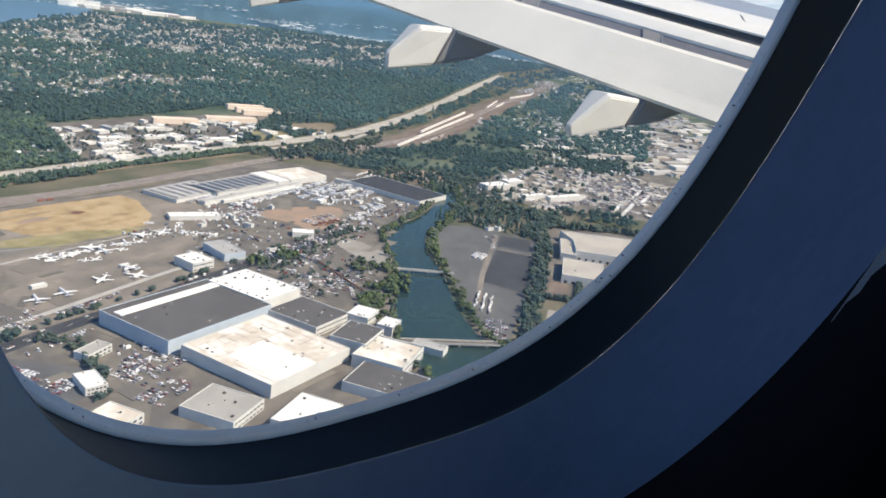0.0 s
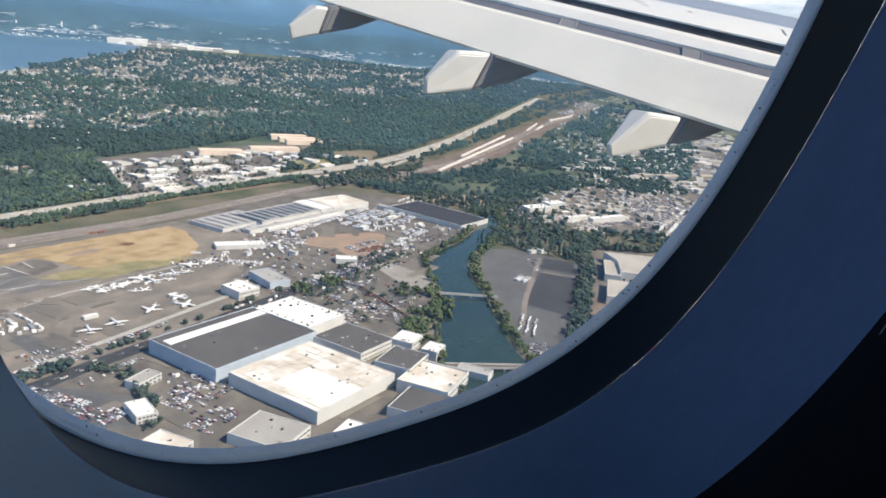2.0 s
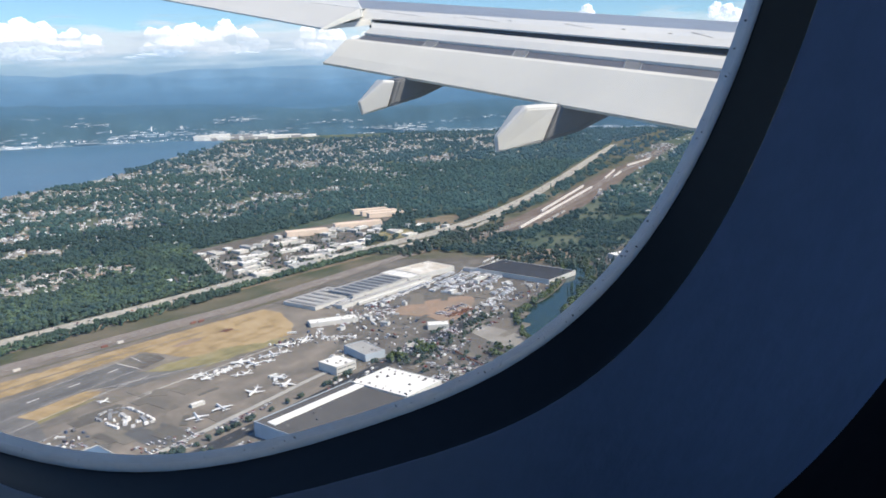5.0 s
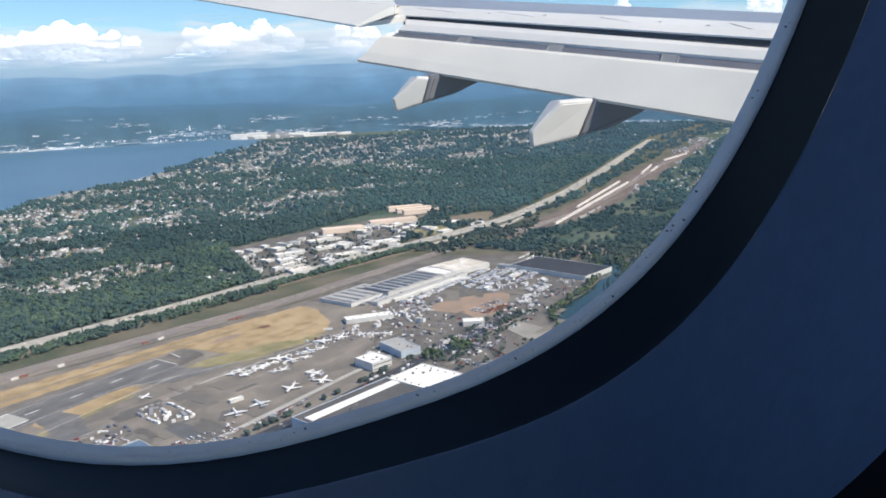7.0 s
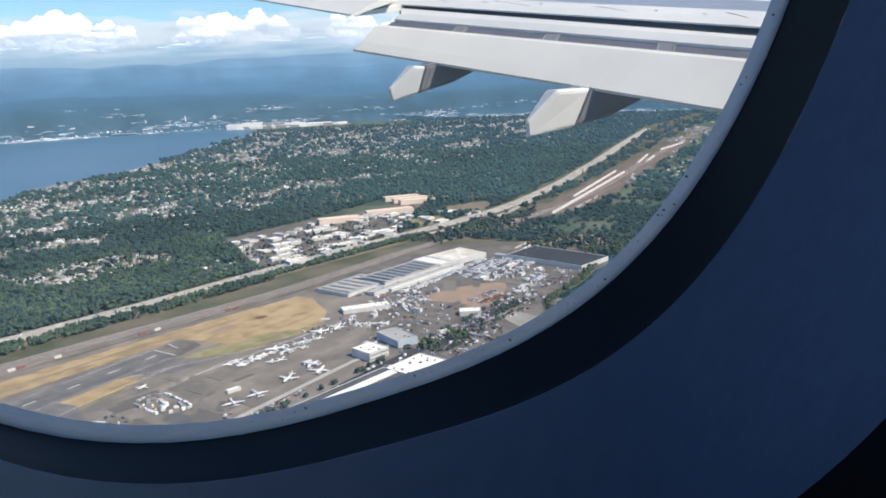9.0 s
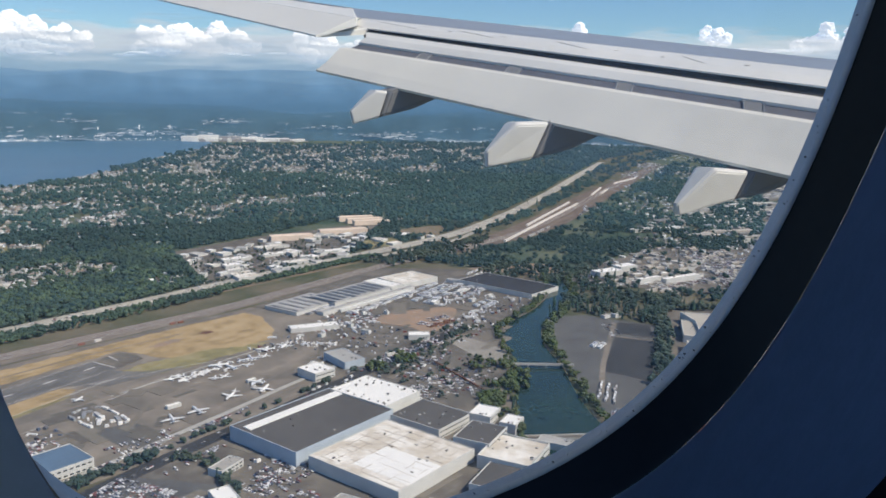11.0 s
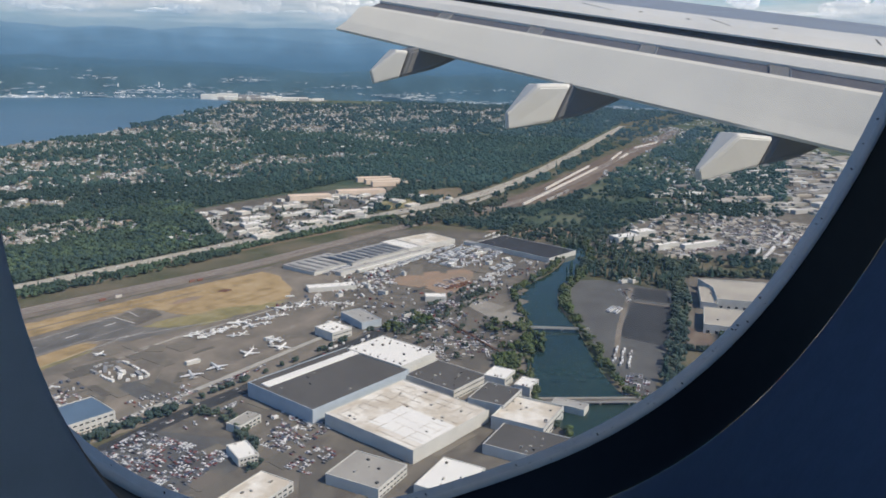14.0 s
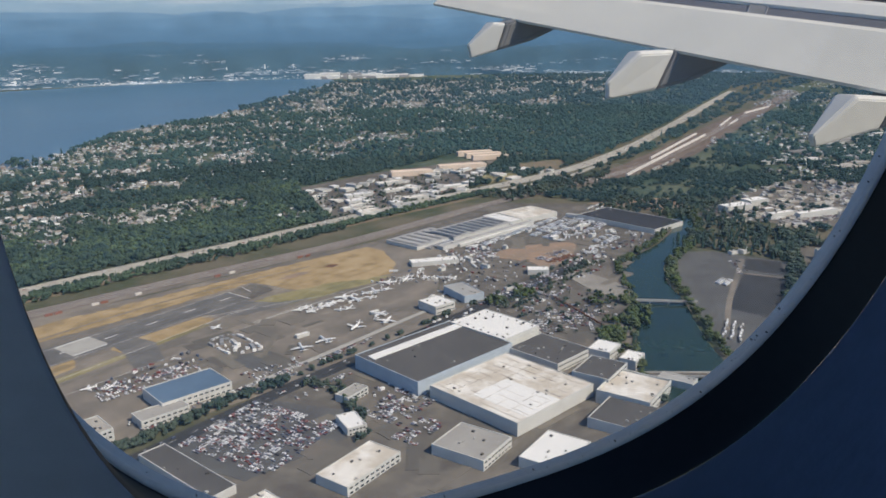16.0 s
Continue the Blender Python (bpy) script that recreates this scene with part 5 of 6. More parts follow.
PATCH.done("paving_patches", [palette("patched_asphalt", [(0.13, 0.12, 0.108), (0.16, 0.147, 0.13), (0.20, 0.182, 0.155), (0.14, 0.13, 0.115), (0.19, 0.17, 0.145), (0.18, 0.16, 0.14)], 0.9)], "worn patches of lighter and darker paving", "paving")

# bridges
for i, (x0, y0, x1, y1) in enumerate(((733, 385, 772, 316), (563, 291, 622, 209))):
    b = tagged(empty("bridge", ((x0 + x1) / 2, (y0 + y1) / 2, 0), math.degrees(math.atan2(y1 - y0, x1 - x0))), "narrow pale concrete bridge over the river" if i == 0 else "wider concrete bridge over the river", "bridge")
    L_, wd = math.hypot(x1 - x0, y1 - y0), (4.0, 9.0)[i]
    part("deck", box_bm(L_, wd, 0.7, z0=3.0), M["concrete"], b)
    for s in (-1, 1):
        part("rail", box_bm(L_, 0.4, 1.0, z0=3.7, cy=s * (wd / 2 - 0.2)), M["steel_roof"], b)
    part("roadway", box_bm(L_, wd - 2.2, 0.08, z0=3.7), M["lot"], b)
    for k in range(4):
        part("pier", box_bm(1.0, wd - 1, 3.2, z0=0, cx=(k - 1.5) * L_ / 4), M["concrete"], b)


# ---- houses ----
def house_v(x, y, z, lx, ly, h, turn):
    c, s = math.cos(radians(turn)), math.sin(radians(turn))
    base = [(-lx, -ly), (lx, -ly), (lx, ly), (-lx, ly)]
    loc = [(a / 2, b / 2, 0) for a, b in base] + [(a / 2, b / 2, h) for a, b in base] + [(-lx / 2, 0, h + ly * 0.32), (lx / 2, 0, h + ly * 0.32)]
    o = 0.4
    loc += [(-lx / 2 - o, -ly / 2 - o, h - 0.1), (lx / 2 + o, -ly / 2 - o, h - 0.1), (lx / 2 + o, 0, h + ly * 0.34), (-lx / 2 - o, 0, h + ly * 0.34), (lx / 2 + o, ly / 2 + o, h - 0.1), (-lx / 2 - o, ly / 2 + o, h - 0.1)]
    return [(x + a * c - b * s, y + a * s + b * c, z + d) for a, b, d in loc]


HOUSE_WF = [(0, 1, 5, 4), (1, 2, 6, 9, 5), (2, 3, 7, 6), (3, 0, 4, 8, 7)]
HOUSE_RF = [(10, 11, 12, 13), (13, 12, 14, 15)]


QUARTERS = ((682, 1182, 90, 72), (785, 1158, 52, 66), (815, 985, 32, 34), (512, 1280, 74, 96), (592, 1250, 50, 50), (500, 1138, 40, 30), (915, 1890, 74, 130), (905, 1590, 100, 42), (735, 1600, 60, 42), (1140, 1520, 66, 84), (1385, 1520, 50, 36), (1480, 1445, 62, 28), (640, 1420, 90, 24), (1010, 1760, 120, 26), (1290, 1700, 130, 28), (1560, 1600, 120, 26))



def town_here(x, y):
    """How built-up the hill is: 0 woods to 1 streets."""
    d = y - yline(x, HWY)
    if d < 60 or inside(x, y, [(830, 930), (976, 1165), (1187, 1145), (1500, 1150), (1520, 1060), (1130, 880)]):
        return 0.0
    m = noise.noise(Vector((x * 0.02, y * 0.02, 9.0)))
    for cx, cy, rx, ry in QUARTERS:
        if ((x - cx) / rx) ** 2 + ((y - cy) / ry) ** 2 < 1 + 0.9 * m:
            return 0.80
    n = noise.noise(Vector((x * 0.0042, y * 0.0058, 3.0))) + 0.5 * m
    if d < 480:
        return 0.05
    if d < 900:
        return 0.08 + 0.85 * max(0.0, min(1.0, 3.0 * (n + 0.02)))
    return 0.24 + 0.7 * max(0.0, min(1.0, 2.0 * (n + 0.20)))


def in_view(x, y):
    return x > 0.27 * y + 30 and y > 0.08 * x and math.hypot(x, y) < 4650


def dry(x, y):
    return not inside(x, y, LAKE) and not inside(x, y, [(3050, 3200), (3330, 3560), (3900, 2800), (3700, 2550), (3300, 2900)])


SC, SS, taken = math.cos(radians(-22)), math.sin(radians(-22)), set()
HOUSES, near = Batch(), []
tries = 0
while tries < 80000:
    tries += 1
    r = math.sqrt(rng.uniform(1000 ** 2, 4600 ** 2))
    a = rng.uniform(0.12, 1.32)
    x, y = r * math.cos(a), r * math.sin(a)
    u, v = x * SC + y * SS, -x * SS + y * SC
    if rng.random() < 0.75:
        v = round(v / 30) * 30 + rng.choice([-6, 6]) + rng.normal(0, 5)
        u = round(u / 9) * 9 + rng.uniform(-4, 4)
    else:
        u = round(u / 130) * 130 + rng.choice([-7, 7]) + rng.uniform(-2, 2)
        v = round(v / 11) * 11
    x, y = u * SC - v * SS, u * SS + v * SC
    if (round(u / 6), round(v / 6)) in taken:
        continue
    d = y - yline(x, HWY)
    side = d > 150 or (x > 1500 and d < -150 and y > 250)
    if not side or not in_view(x, y) or not dry(x, y):
        continue
    p = town_here(x, y) if d > 0 else 0.12 + 0.9 * noise.noise(Vector((x * 0.004, y * 0.004, 8)))
    if rng.random() > p:
        continue
    taken.add((round(u / 6), round(v / 6)))
    g = 0.92
    dims = (rng.uniform(5, 11) * g, rng.uniform(4, 6.5) * g, rng.uniform(2.2, 4.2) * g, float(rng.choice([-22, 68])) + rng.uniform(-6, 6))
    if r < 1500 and len(near) < 150:
        near.append((x, y, *dims))
    else:
        v = house_v(x, y, 0.3, *dims)
        HOUSES.add(v, HOUSE_WF + HOUSE_RF, [0] * 4 + [1] * 2)
for cx, cy, rx, ry in QUARTERS:
    if math.hypot(cx, cy) > 1900:
        continue
    for i in range(int(rx * ry / 32)):
        a, q = rng.uniform(0, 6.28), math.sqrt(rng.random())
        x, y = cx + rx * q * math.cos(a), cy + ry * q * math.sin(a)
        u, v = x * SC + y * SS, -x * SS + y * SC
        v = round(v / 17) * 17 + rng.uniform(-3, 3)
        x, y = u * SC - v * SS, u * SS + v * SC
        if (round(u / 8), round(v / 8)) in taken or not in_view(x, y):
            continue
        taken.add((round(u / 8), round(v / 8)))
        dims = (rng.uniform(6.5, 11), rng.uniform(5.5, 7.5), rng.uniform(3.2, 5.6), float(rng.choice([-22, 68])) + rng.uniform(-6, 6))
        if len(near) < 290:
            near.append((x, y, *dims))
        else:
            HOUSES.add(house_v(x, y, 0.3, *dims), HOUSE_WF + HOUSE_RF, [0] * 4 + [1] * 2)
HOUSES.done("hillside_houses", [HOUSE_WALL, HOUSE_ROOF], "pale gabled houses scattered over the far hills", "houses")
WALLS = [mat("house_wall_paint", c, 0.8, 0.1, 0.3, 2.0, piece=0.2) for c in ((0.76, 0.78, 0.80), (0.62, 0.60, 0.57))]
ROOFS = [mat("house_shingle", c, 0.85, 0.2, 0.4, 2.0, piece=0.3) for c in ((0.20, 0.19, 0.18), (0.44, 0.43, 0.42), (0.24, 0.20, 0.175))]
for i, (x, y, lx, ly, h, turn) in enumerate(near):
    b = tagged(empty("house", (x, y, 0.3), turn), ("white gabled house with dark shingle roof among trees", "tan gabled house with brown shingle roof among trees")[i % 2], "house", group="hillside houses")
    v = house_v(0, 0, 0, lx, ly, h, 0)
    make("wall", v[:10], HOUSE_WF, WALLS[i % 2], b)
    make("roof", v[10:], [(0, 1, 2, 3), (3, 2, 4, 5)], ROOFS[i % 3], b)


# ---- vehicles ----
CAR_F = BOX_F + [tuple(j + 8 for j in f) for f in BOX_F]


def car(batch, x, y, z, turn, s=1.0):
    batch.add(box_v(x, y, z + 0.2 * s, 2.9 * s, 1.25 * s, 0.5 * s, turn) + box_v(x, y, z + 0.7 * s, 1.6 * s, 1.1 * s, 0.35 * s, turn, 0.8), CAR_F)


def trailer(batch, x, y, z, turn, L_=8.5):
    batch.add(box_v(x, y, z + 0.6, L_, 1.9, 2.0, turn) + box_v(x + math.cos(radians(turn)) * L_ * 0.6, y + math.sin(radians(turn)) * L_ * 0.6, z + 0.3, 1.8, 1.7, 1.6, turn), CAR_F)


def car_lot(batch, x0, y0, lx, ly, turn, fill, row=8.0, step=1.9, s=1.15):
    c, sn = math.cos(radians(turn)), math.sin(radians(turn))
    for j in range(int(ly / row)):
        for k in (0, 1):
            for i in range(int(lx / step)):
                if rng.random() < fill * (0.5 + noise.noise(Vector((i * 0.13, j * 0.7, x0 * 0.1)))):
                    a, b = i * step - lx / 2, j * row - ly / 2 + k * 3.3
                    car(batch, x0 + a * c - b * sn, y0 + a * sn + b * c, 0.65, turn + 90 + rng.uniform(-4, 4), s)


cars = Batch()
for args in ((10, 530, 60, 50, 10, 0.7), (290, 560, 60, 30, -8, 0.7), (310, 475, 84, 92, 8, 1.1), (410, 420, 60, 40, 4, 0.8), (385, 385, 40, 30, 4, 0.7), (440, 240, 60, 40, 4, 0.8), (400, 500, 70, 14, 0, 0.8), (1260, 330, 120, 70, -28, 0.9), (1400, 240, 140, 70, -28, 0.9), (1500, 330, 90, 60, -28, 0.8), (720, 462, 60, 18, 0, 0.6), (850, 540, 60, 24, 0, 0.7), (360, 545, 90, 20, -4, 0.7), (318, 628, 90, 34, -12, 0.9)):
    car_lot(cars, *args)
for args in ((620, 420, 60, 40, 5, 0.5), (650, 410, 60, 70, 35, 0.45), (690, 400, 40, 50, 35, 0.35), (655, 228, 60, 26, 14, 1.2), (720, 500, 120, 24, -8, 0.7), (800, 620, 60, 40, 20, 0.7), (1230, 450, 60, 30, -28, 0.8), (1450, 280, 160, 60, -28, 0.8), (1330, 250, 120, 60, -28, 0.7), (960, 980, 60, 40, 40, 0.5), (1100, 950, 100, 40, -5, 0.5), (400, 560, 60, 30, -10, 0.5), (930, 330, 60, 20, 30, 0.25), (470, 540, 70, 14, -3, 0.9)):
    car_lot(cars, *args)
for i in range(260):
    x = rng.uniform(120, 2500)
    car(cars, x, yline(x, HWY) + rng.choice([-11, -6.5, -1.5, 3, 7, 11]), 1.45, -5, 1.3)
for i in range(60):
    x = rng.uniform(160, 850)
    car(cars, x, yline(x, [(150, 515), (391, 517), (470, 509), (570, 503), (640, 500), (717, 497), (860, 492)]) + rng.choice([-4, 4]), 0.65, 0, 1.2)
cars.done("parked_cars", [CARS], "small parked and moving cars in many colours", "cars")

trailer_mesh = {}
trailers = Batch()
for cx, cy, n, step, turn, rows, gap in ((900, 640, 26, 3.6, 88, 1, 0), (990, 620, 22, 3.6, 85, 2, 18), (1020, 560, 20, 3.8, 85, 3, 22), (950, 590, 18, 4.0, 88, 2, 20), (860, 640, 20, 4.0, 70, 1, 0), (1130, 600, 10, 3.6, 10, 3, 14), (820, 690, 18, 4.2, 88, 1, 0), (1240, 360, 18, 4, -28, 2, 14), (1310, 220, 22, 4, -28, 2, 16), (1420, 210, 26, 4.2, -28, 2, 20), (960, 510, 10, 4, 70, 2, 14)):
    for r in range(rows):
        for i in range(n):
            if rng.random() < 0.72:
                trailer(trailers, cx + (i - n / 2) * step, cy + r * gap + rng.uniform(-0.8, 0.8), 0.6, turn + rng.uniform(-3, 3))
for cx, cy, w, d, turn, n in ((972, 606, 60, 20, 20, 22), (904, 506, 44, 16, 40, 14), (1004, 522, 24, 70, 30, 20), (950, 560, 70, 40, 30, 26), (1040, 590, 40, 60, 30, 22), (900, 640, 120, 10, -8, 24), (840, 650, 60, 10, -8, 10), (860, 480, 40, 16, 40, 9), (760, 610, 80, 50, 60, 10), (700, 640, 60, 40, 40, 7)):
    for i in range(n):
        trailer(trailers, cx + rng.uniform(-w, w) / 2, cy + rng.uniform(-d, d) / 2, 0.6, turn + rng.choice([0, 0, 0, 90]) + rng.uniform(-4, 4), rng.uniform(4.5, 9.5))
for i in range(18):
    trailer(trailers, 695 + (i % 6) * 8 + (i // 6) * 2, 246 + (i // 6) * 8 + (i % 6) * 2.2 + rng.uniform(-1, 1), 0.65, 16 + rng.uniform(-3, 3), rng.uniform(5, 7.5))
for i in range(10):
    trailer(trailers, 852 + (i % 5) * 4.5, 323 - (i // 5) * 8, 0.65, 62, 6)
trailers.done("parked_trailers", [TRAILER], "rows of white parked truck trailers", "trailers")
PILE = Batch()
for i in range(26):
    PILE.add(box_v(818 + i * 1.7 + rng.uniform(-2, 2), 526 - i * 0.35 + rng.uniform(-5, 5), 0.7, rng.uniform(3, 7), rng.uniform(1, 2), rng.uniform(0.8, 2.2), rng.uniform(-30, 10), 0.7), BOX_F)
PILE.done("scrap_piles", [M["rust"]], "rows of rusty brown scrap on the dirt yard", "scrap")
SCRAP = Batch()
for i in range(150):
    x, y = rng.uniform(970, 1115), rng.uniform(56, 130)
    if inside(x, y, [(1091, 131), (1112, 76), (977, 56), (973, 97)]):
        SCRAP.add(box_v(x, y, 0.5, rng.uniform(1.5, 7), rng.uniform(1, 2.5), rng.uniform(0.8, 2), rng.uniform(0, 180), 0.9), BOX_F)
SCRAP.done("yard_clutter", [SHED_ROOF], "pale clutter of crates and vehicles behind the factory", "clutter")
conveyor = tagged(empty("conveyor", (673.5, 399.5, 0), math.degrees(math.atan2(101, 57))), "long brown covered conveyor across the car lot", "conveyor")
part("gallery", box_bm(116, 1.7, 1.4, z0=2.4, bevel=0.1), M["rust"], conveyor)
for i in range(9):
    part("post", box_bm(0.4, 1.2, 2.5, cx=-52 + i * 13), M["rust"], conveyor)
CONT = [mesh_of("container_box", box_v(0, 0, 0, 7.6, 2.3, 2.5), BOX_F, mat("container_paint", c, 0.6, 0.15, 0.3, 2.0)) for c in ((0.26, 0.075, 0.055), (0.27, 0.12, 0.09), (0.70, 0.66, 0.61), (0.10, 0.26, 0.46))]
for cx, cy, nx, ny, kinds in ((735, 136, 3, 6, (0, 0, 1)), (750, 114, 2, 5, (0, 1, 0)), (712, 100, 3, 4, (0, 1, 2)), (708, 82, 3, 3, (0, 1, 2)), (722, 150, 2, 3, (2, 0, 1)), (670, 160, 2, 4, (2, 2, 1)), (735, 172, 2, 3, (2, 2, 2))):
    for i in range(nx):
        for j in range(ny):
            for k in range(1 + (i + j) % 2):
                q = kinds[(i * 2 + j + k) % 3]
                ob = new("freight_container", CONT[q])
                ob.matrix_world = pose(cx + (i - nx / 2) * 9.0 + j * 0.9, cy + (j - ny / 2) * 3.0 - i * 2.2, 0.64 + k * 2.52, 0, 0, -16)
                tagged(ob, ("rust-red freight container in the gravel yard", "faded brown freight container in the gravel yard", "white freight container in the gravel yard", "blue freight container in the gravel yard")[q], "container", group="freight containers")
for x, y in [(300 + i * 9.6, 0) for i in range(50)]:
    if rng.random() < 0.14:
        ob = new("freight_container", CONT[int(rng.choice([1, 1, 2]))])
        ob.matrix_world = pose(x, yline(x, RAIL) - 20 + rng.uniform(-1, 1), 0.64, 0, 0, -8 + rng.uniform(-2, 2))
        tagged(ob, "faded freight container standing beside the railway", "container", group="containers by the railway")
WAGONS = [mesh_of("wagon", box_v(0, 0, 0.5, 13.4, 3.3, h) + box_v(0, 0, 0.0, 12.0, 2.4, 0.5), CAR_F, m) for h, m in ((4.4, mat("cream_wagon_paint", (0.80, 0.76, 0.72), 0.6, 0.1, 0.2, 2.0)), (3.6, M["steel_roof"]))]
for x0, y0, x1, y1, k in ((1416, 703, 2043, 784, 0), (1622, 747, 2066, 814, 0), (1492, 685, 1648, 700, 1), (2236, 816, 2444, 857, 0), (2275, 802, 2409, 825, 0), (2591, 862, 2827, 855, 0)):
    train = tagged(empty("goods_train", (x0, y0, 0.8), math.degrees(math.atan2(y1 - y0, x1 - x0))), ("long cream goods train on the brown railway", "grey goods train on the brown railway")[k], "train", group="goods trains")
    for i in range(int(math.hypot(x1 - x0, y1 - y0) / 15.0)):
        if k and i % 4 == 3:
            continue
        ob = new("wagon", WAGONS[k])
        ob.parent = train
        ob.matrix_local = pose(i * 15.0, 0, 0)


# ---- parked aircraft ----
def airplane(length, span):
    a = tagged(new("parked_airplane"), "white parked airliner on the apron", "airplane", group="airliners on the apron")
    r = length * 0.055
    bm = bmesh.new()
    rows = []
    for t, k, dz in ((0, 0.15, 0), (0.04, 0.6, 0), (0.12, 1, 0), (0.65, 1, 0), (0.85, 0.65, 0.25), (1, 0.12, 0.6)):
        rows.append([bm.verts.new(((0.5 - t) * length, math.cos(q) * r * k, r * 1.7 + dz * r + math.sin(q) * r * k)) for q in np.linspace(0, 2 * math.pi, 10, endpoint=False)])
    for p, q in zip(rows, rows[1:]):
        for i in range(10):
            bm.faces.new((p[i], p[(i + 1) % 10], q[(i + 1) % 10], q[i]))
    bm.faces.new(rows[0][::-1])
    bm.faces.new(rows[-1])
    part("fuselage", bm, M["plane"], a, smooth=True)

    def blade(name, root, tip, z0, z1, th, y0, y1, material=M["plane"], upright=False):
        bm = bmesh.new()
        vs = []
        for (xa, xb), y, z in ((root, y0, z0), (tip, y1, z1)):
            for x in (xa, xb):
                for h in (0, th):
                    vs.append(bm.verts.new((x, h - th / 2, z) if upright else (x, y, z + h)))
        for f in BOX_F:
            bm.faces.new([vs[i] for i in f])
        part(name, bm, material, a)
    for s in (-1, 1):
        blade("wing", (0.12 * length, -0.1 * length), (-0.1 * length, -0.16 * length), r * 1.2, r * 1.6, 0.35, s * r * 0.6, s * span / 2)
        blade("tailplane", (-0.38 * length, -0.48 * length), (-0.46 * length, -0.5 * length), r * 2.0, r * 2.1, 0.2, s * r * 0.3, s * span * 0.19)
        bm = bmesh.new()
        bmesh.ops.create_cone(bm, segments=10, radius1=r * 0.5, radius2=r * 0.42, depth=length * 0.11, cap_ends=True, matrix=Matrix.Translation((0.05 * length, s * span * 0.17, r * 0.75)) @ Matrix.Rotation(radians(90), 4, "Y"))
        part("engine", bm, M["steel_roof"], a)
    blade("fin", (-0.34 * length, -0.48 * length), (-0.46 * length, -0.52 * length), r * 2.2, r * 4.4, 0.3, 0, 0, upright=True)
    for x, y in ((0.36 * length, 0), (-0.03 * length, r), (-0.03 * length, -r)):
        part("landing_gear", box_bm(0.6, 0.4, r * 1.0, cx=x, cy=y), M["dark_roof"], a)
    return a


big, small = airplane(22, 21), airplane(14, 14)
big.matrix_world = pose(443, 571, 0.4, 0, 0, 60)
small.matrix_world = pose(514, 652, 0.4, 0, 0, 150)
for x, y, a in ((469, 567, 70), (512, 567, 200), (552, 573, 100), (544, 553, 20), (570, 641, 140), (572, 625, 75), (606, 628, 60), (638, 636, 130), (660, 627, 200)):
    copy_thing(big, pose(x, y, 0.4, 0, 0, a))
for x, y, a in ((524, 653, 140), (519, 637, 160), (532, 640, 150), (541, 637, 145), (552, 639, 150), (541, 617, 40), (549, 612, 190), (588, 617, 120), (596, 633, 80), (622, 622, 30), (690, 600, 70), (680, 612, 250), (430, 682, 20), (290, 640, 200), (276, 652, 160)):
    copy_thing(small, pose(x, y, 0.4, 0, 0, a))
for x, y, a in ((153, 520, 40), (121, 485, 70), (147, 500, 100), (130, 512, 20), (150, 478, 140)):
    copy_thing(small, pose(x, y, 0.4, 0, 0, a))
APRON = Batch()
GEAR = palette("white_gear_paint", [(0.8, 0.8, 0.79), (0.7, 0.7, 0.7), (0.82, 0.81, 0.79), (0.5, 0.5, 0.5), (0.76, 0.75, 0.72), (0.3, 0.31, 0.33)])
SQUARE = [(399, 656), (416, 659), (430, 649), (426, 617), (421, 601), (410, 603), (394, 615)]
for i in range(len(SQUARE)):
    a, b = Vector(SQUARE[i]), Vector(SQUARE[(i + 1) % len(SQUARE)])
    turn = math.degrees(math.atan2(b.y - a.y, b.x - a.x))
    for k in range(int((b - a).length / 5.5)):
        if rng.random() < 0.85:
            p = a.lerp(b, (k + 0.5) * 5.5 / (b - a).length)
            APRON.add(box_v(p.x, p.y, 0.5, rng.uniform(3, 5.6), rng.uniform(2, 3), rng.uniform(1.4, 2.6), turn + rng.uniform(-6, 6), 0.94), BOX_F)
for x, y, l in ((408, 645, 12), (415, 636, 10), (418, 612, 11), (405, 620, 9), (412, 626, 8)):
    APRON.add(box_v(x, y, 0.5, l, 3.4, 2.6, 60 + rng.uniform(-20, 20), 0.94), BOX_F)
for cx, cy, w, d, n in ((533, 643, 40, 14, 26), (600, 630, 90, 18, 22), (670, 622, 40, 26, 16), (548, 562, 16, 24, 9), (690, 600, 30, 40, 22), (760, 620, 90, 60, 34), (640, 560, 40, 20, 8), (412, 630, 22, 40, 12)):
    for i in range(n):
        APRON.add(box_v(cx + rng.uniform(-w, w) / 2, cy + rng.uniform(-d, d) / 2, 0.5, rng.uniform(1.5, 6), rng.uniform(1.2, 2.2), rng.uniform(0.8, 2.2), rng.uniform(0, 180), 0.9), BOX_F)
APRON.done("apron_vehicles", [GEAR], "small white and grey service vehicles on the apron", "vehicles")
APRON = Batch()
for cx, cy, w, d, n in ((730, 560, 120, 70, 60), (840, 470, 120, 24, 30), (690, 430, 90, 80, 50), (600, 480, 120, 12, 16), (980, 480, 80, 30, 24), (660, 640, 60, 40, 24)):
    for i in range(n):
        APRON.add(box_v(cx + rng.uniform(-w, w) / 2, cy + rng.uniform(-d, d) / 2, 0.65, rng.uniform(1.5, 5), rng.uniform(1.2, 2.2), rng.uniform(0.8, 2.2), rng.uniform(0, 180), 0.9), BOX_F)
for cx, cy, w, d, n in ((800, 640, 150, 50, 60), (880, 500, 150, 40, 60), (1000, 590, 120, 90, 70), (700, 470, 110, 40, 44), (330, 640, 90, 30, 40), (600, 505, 260, 16, 30), (1000, 960, 260, 120, 120), (1200, 930, 180, 90, 60), (420, 440, 60, 60, 30)):
    for i in range(n):
        x, y = cx + rng.uniform(-w, w) / 2, cy + rng.uniform(-d, d) / 2
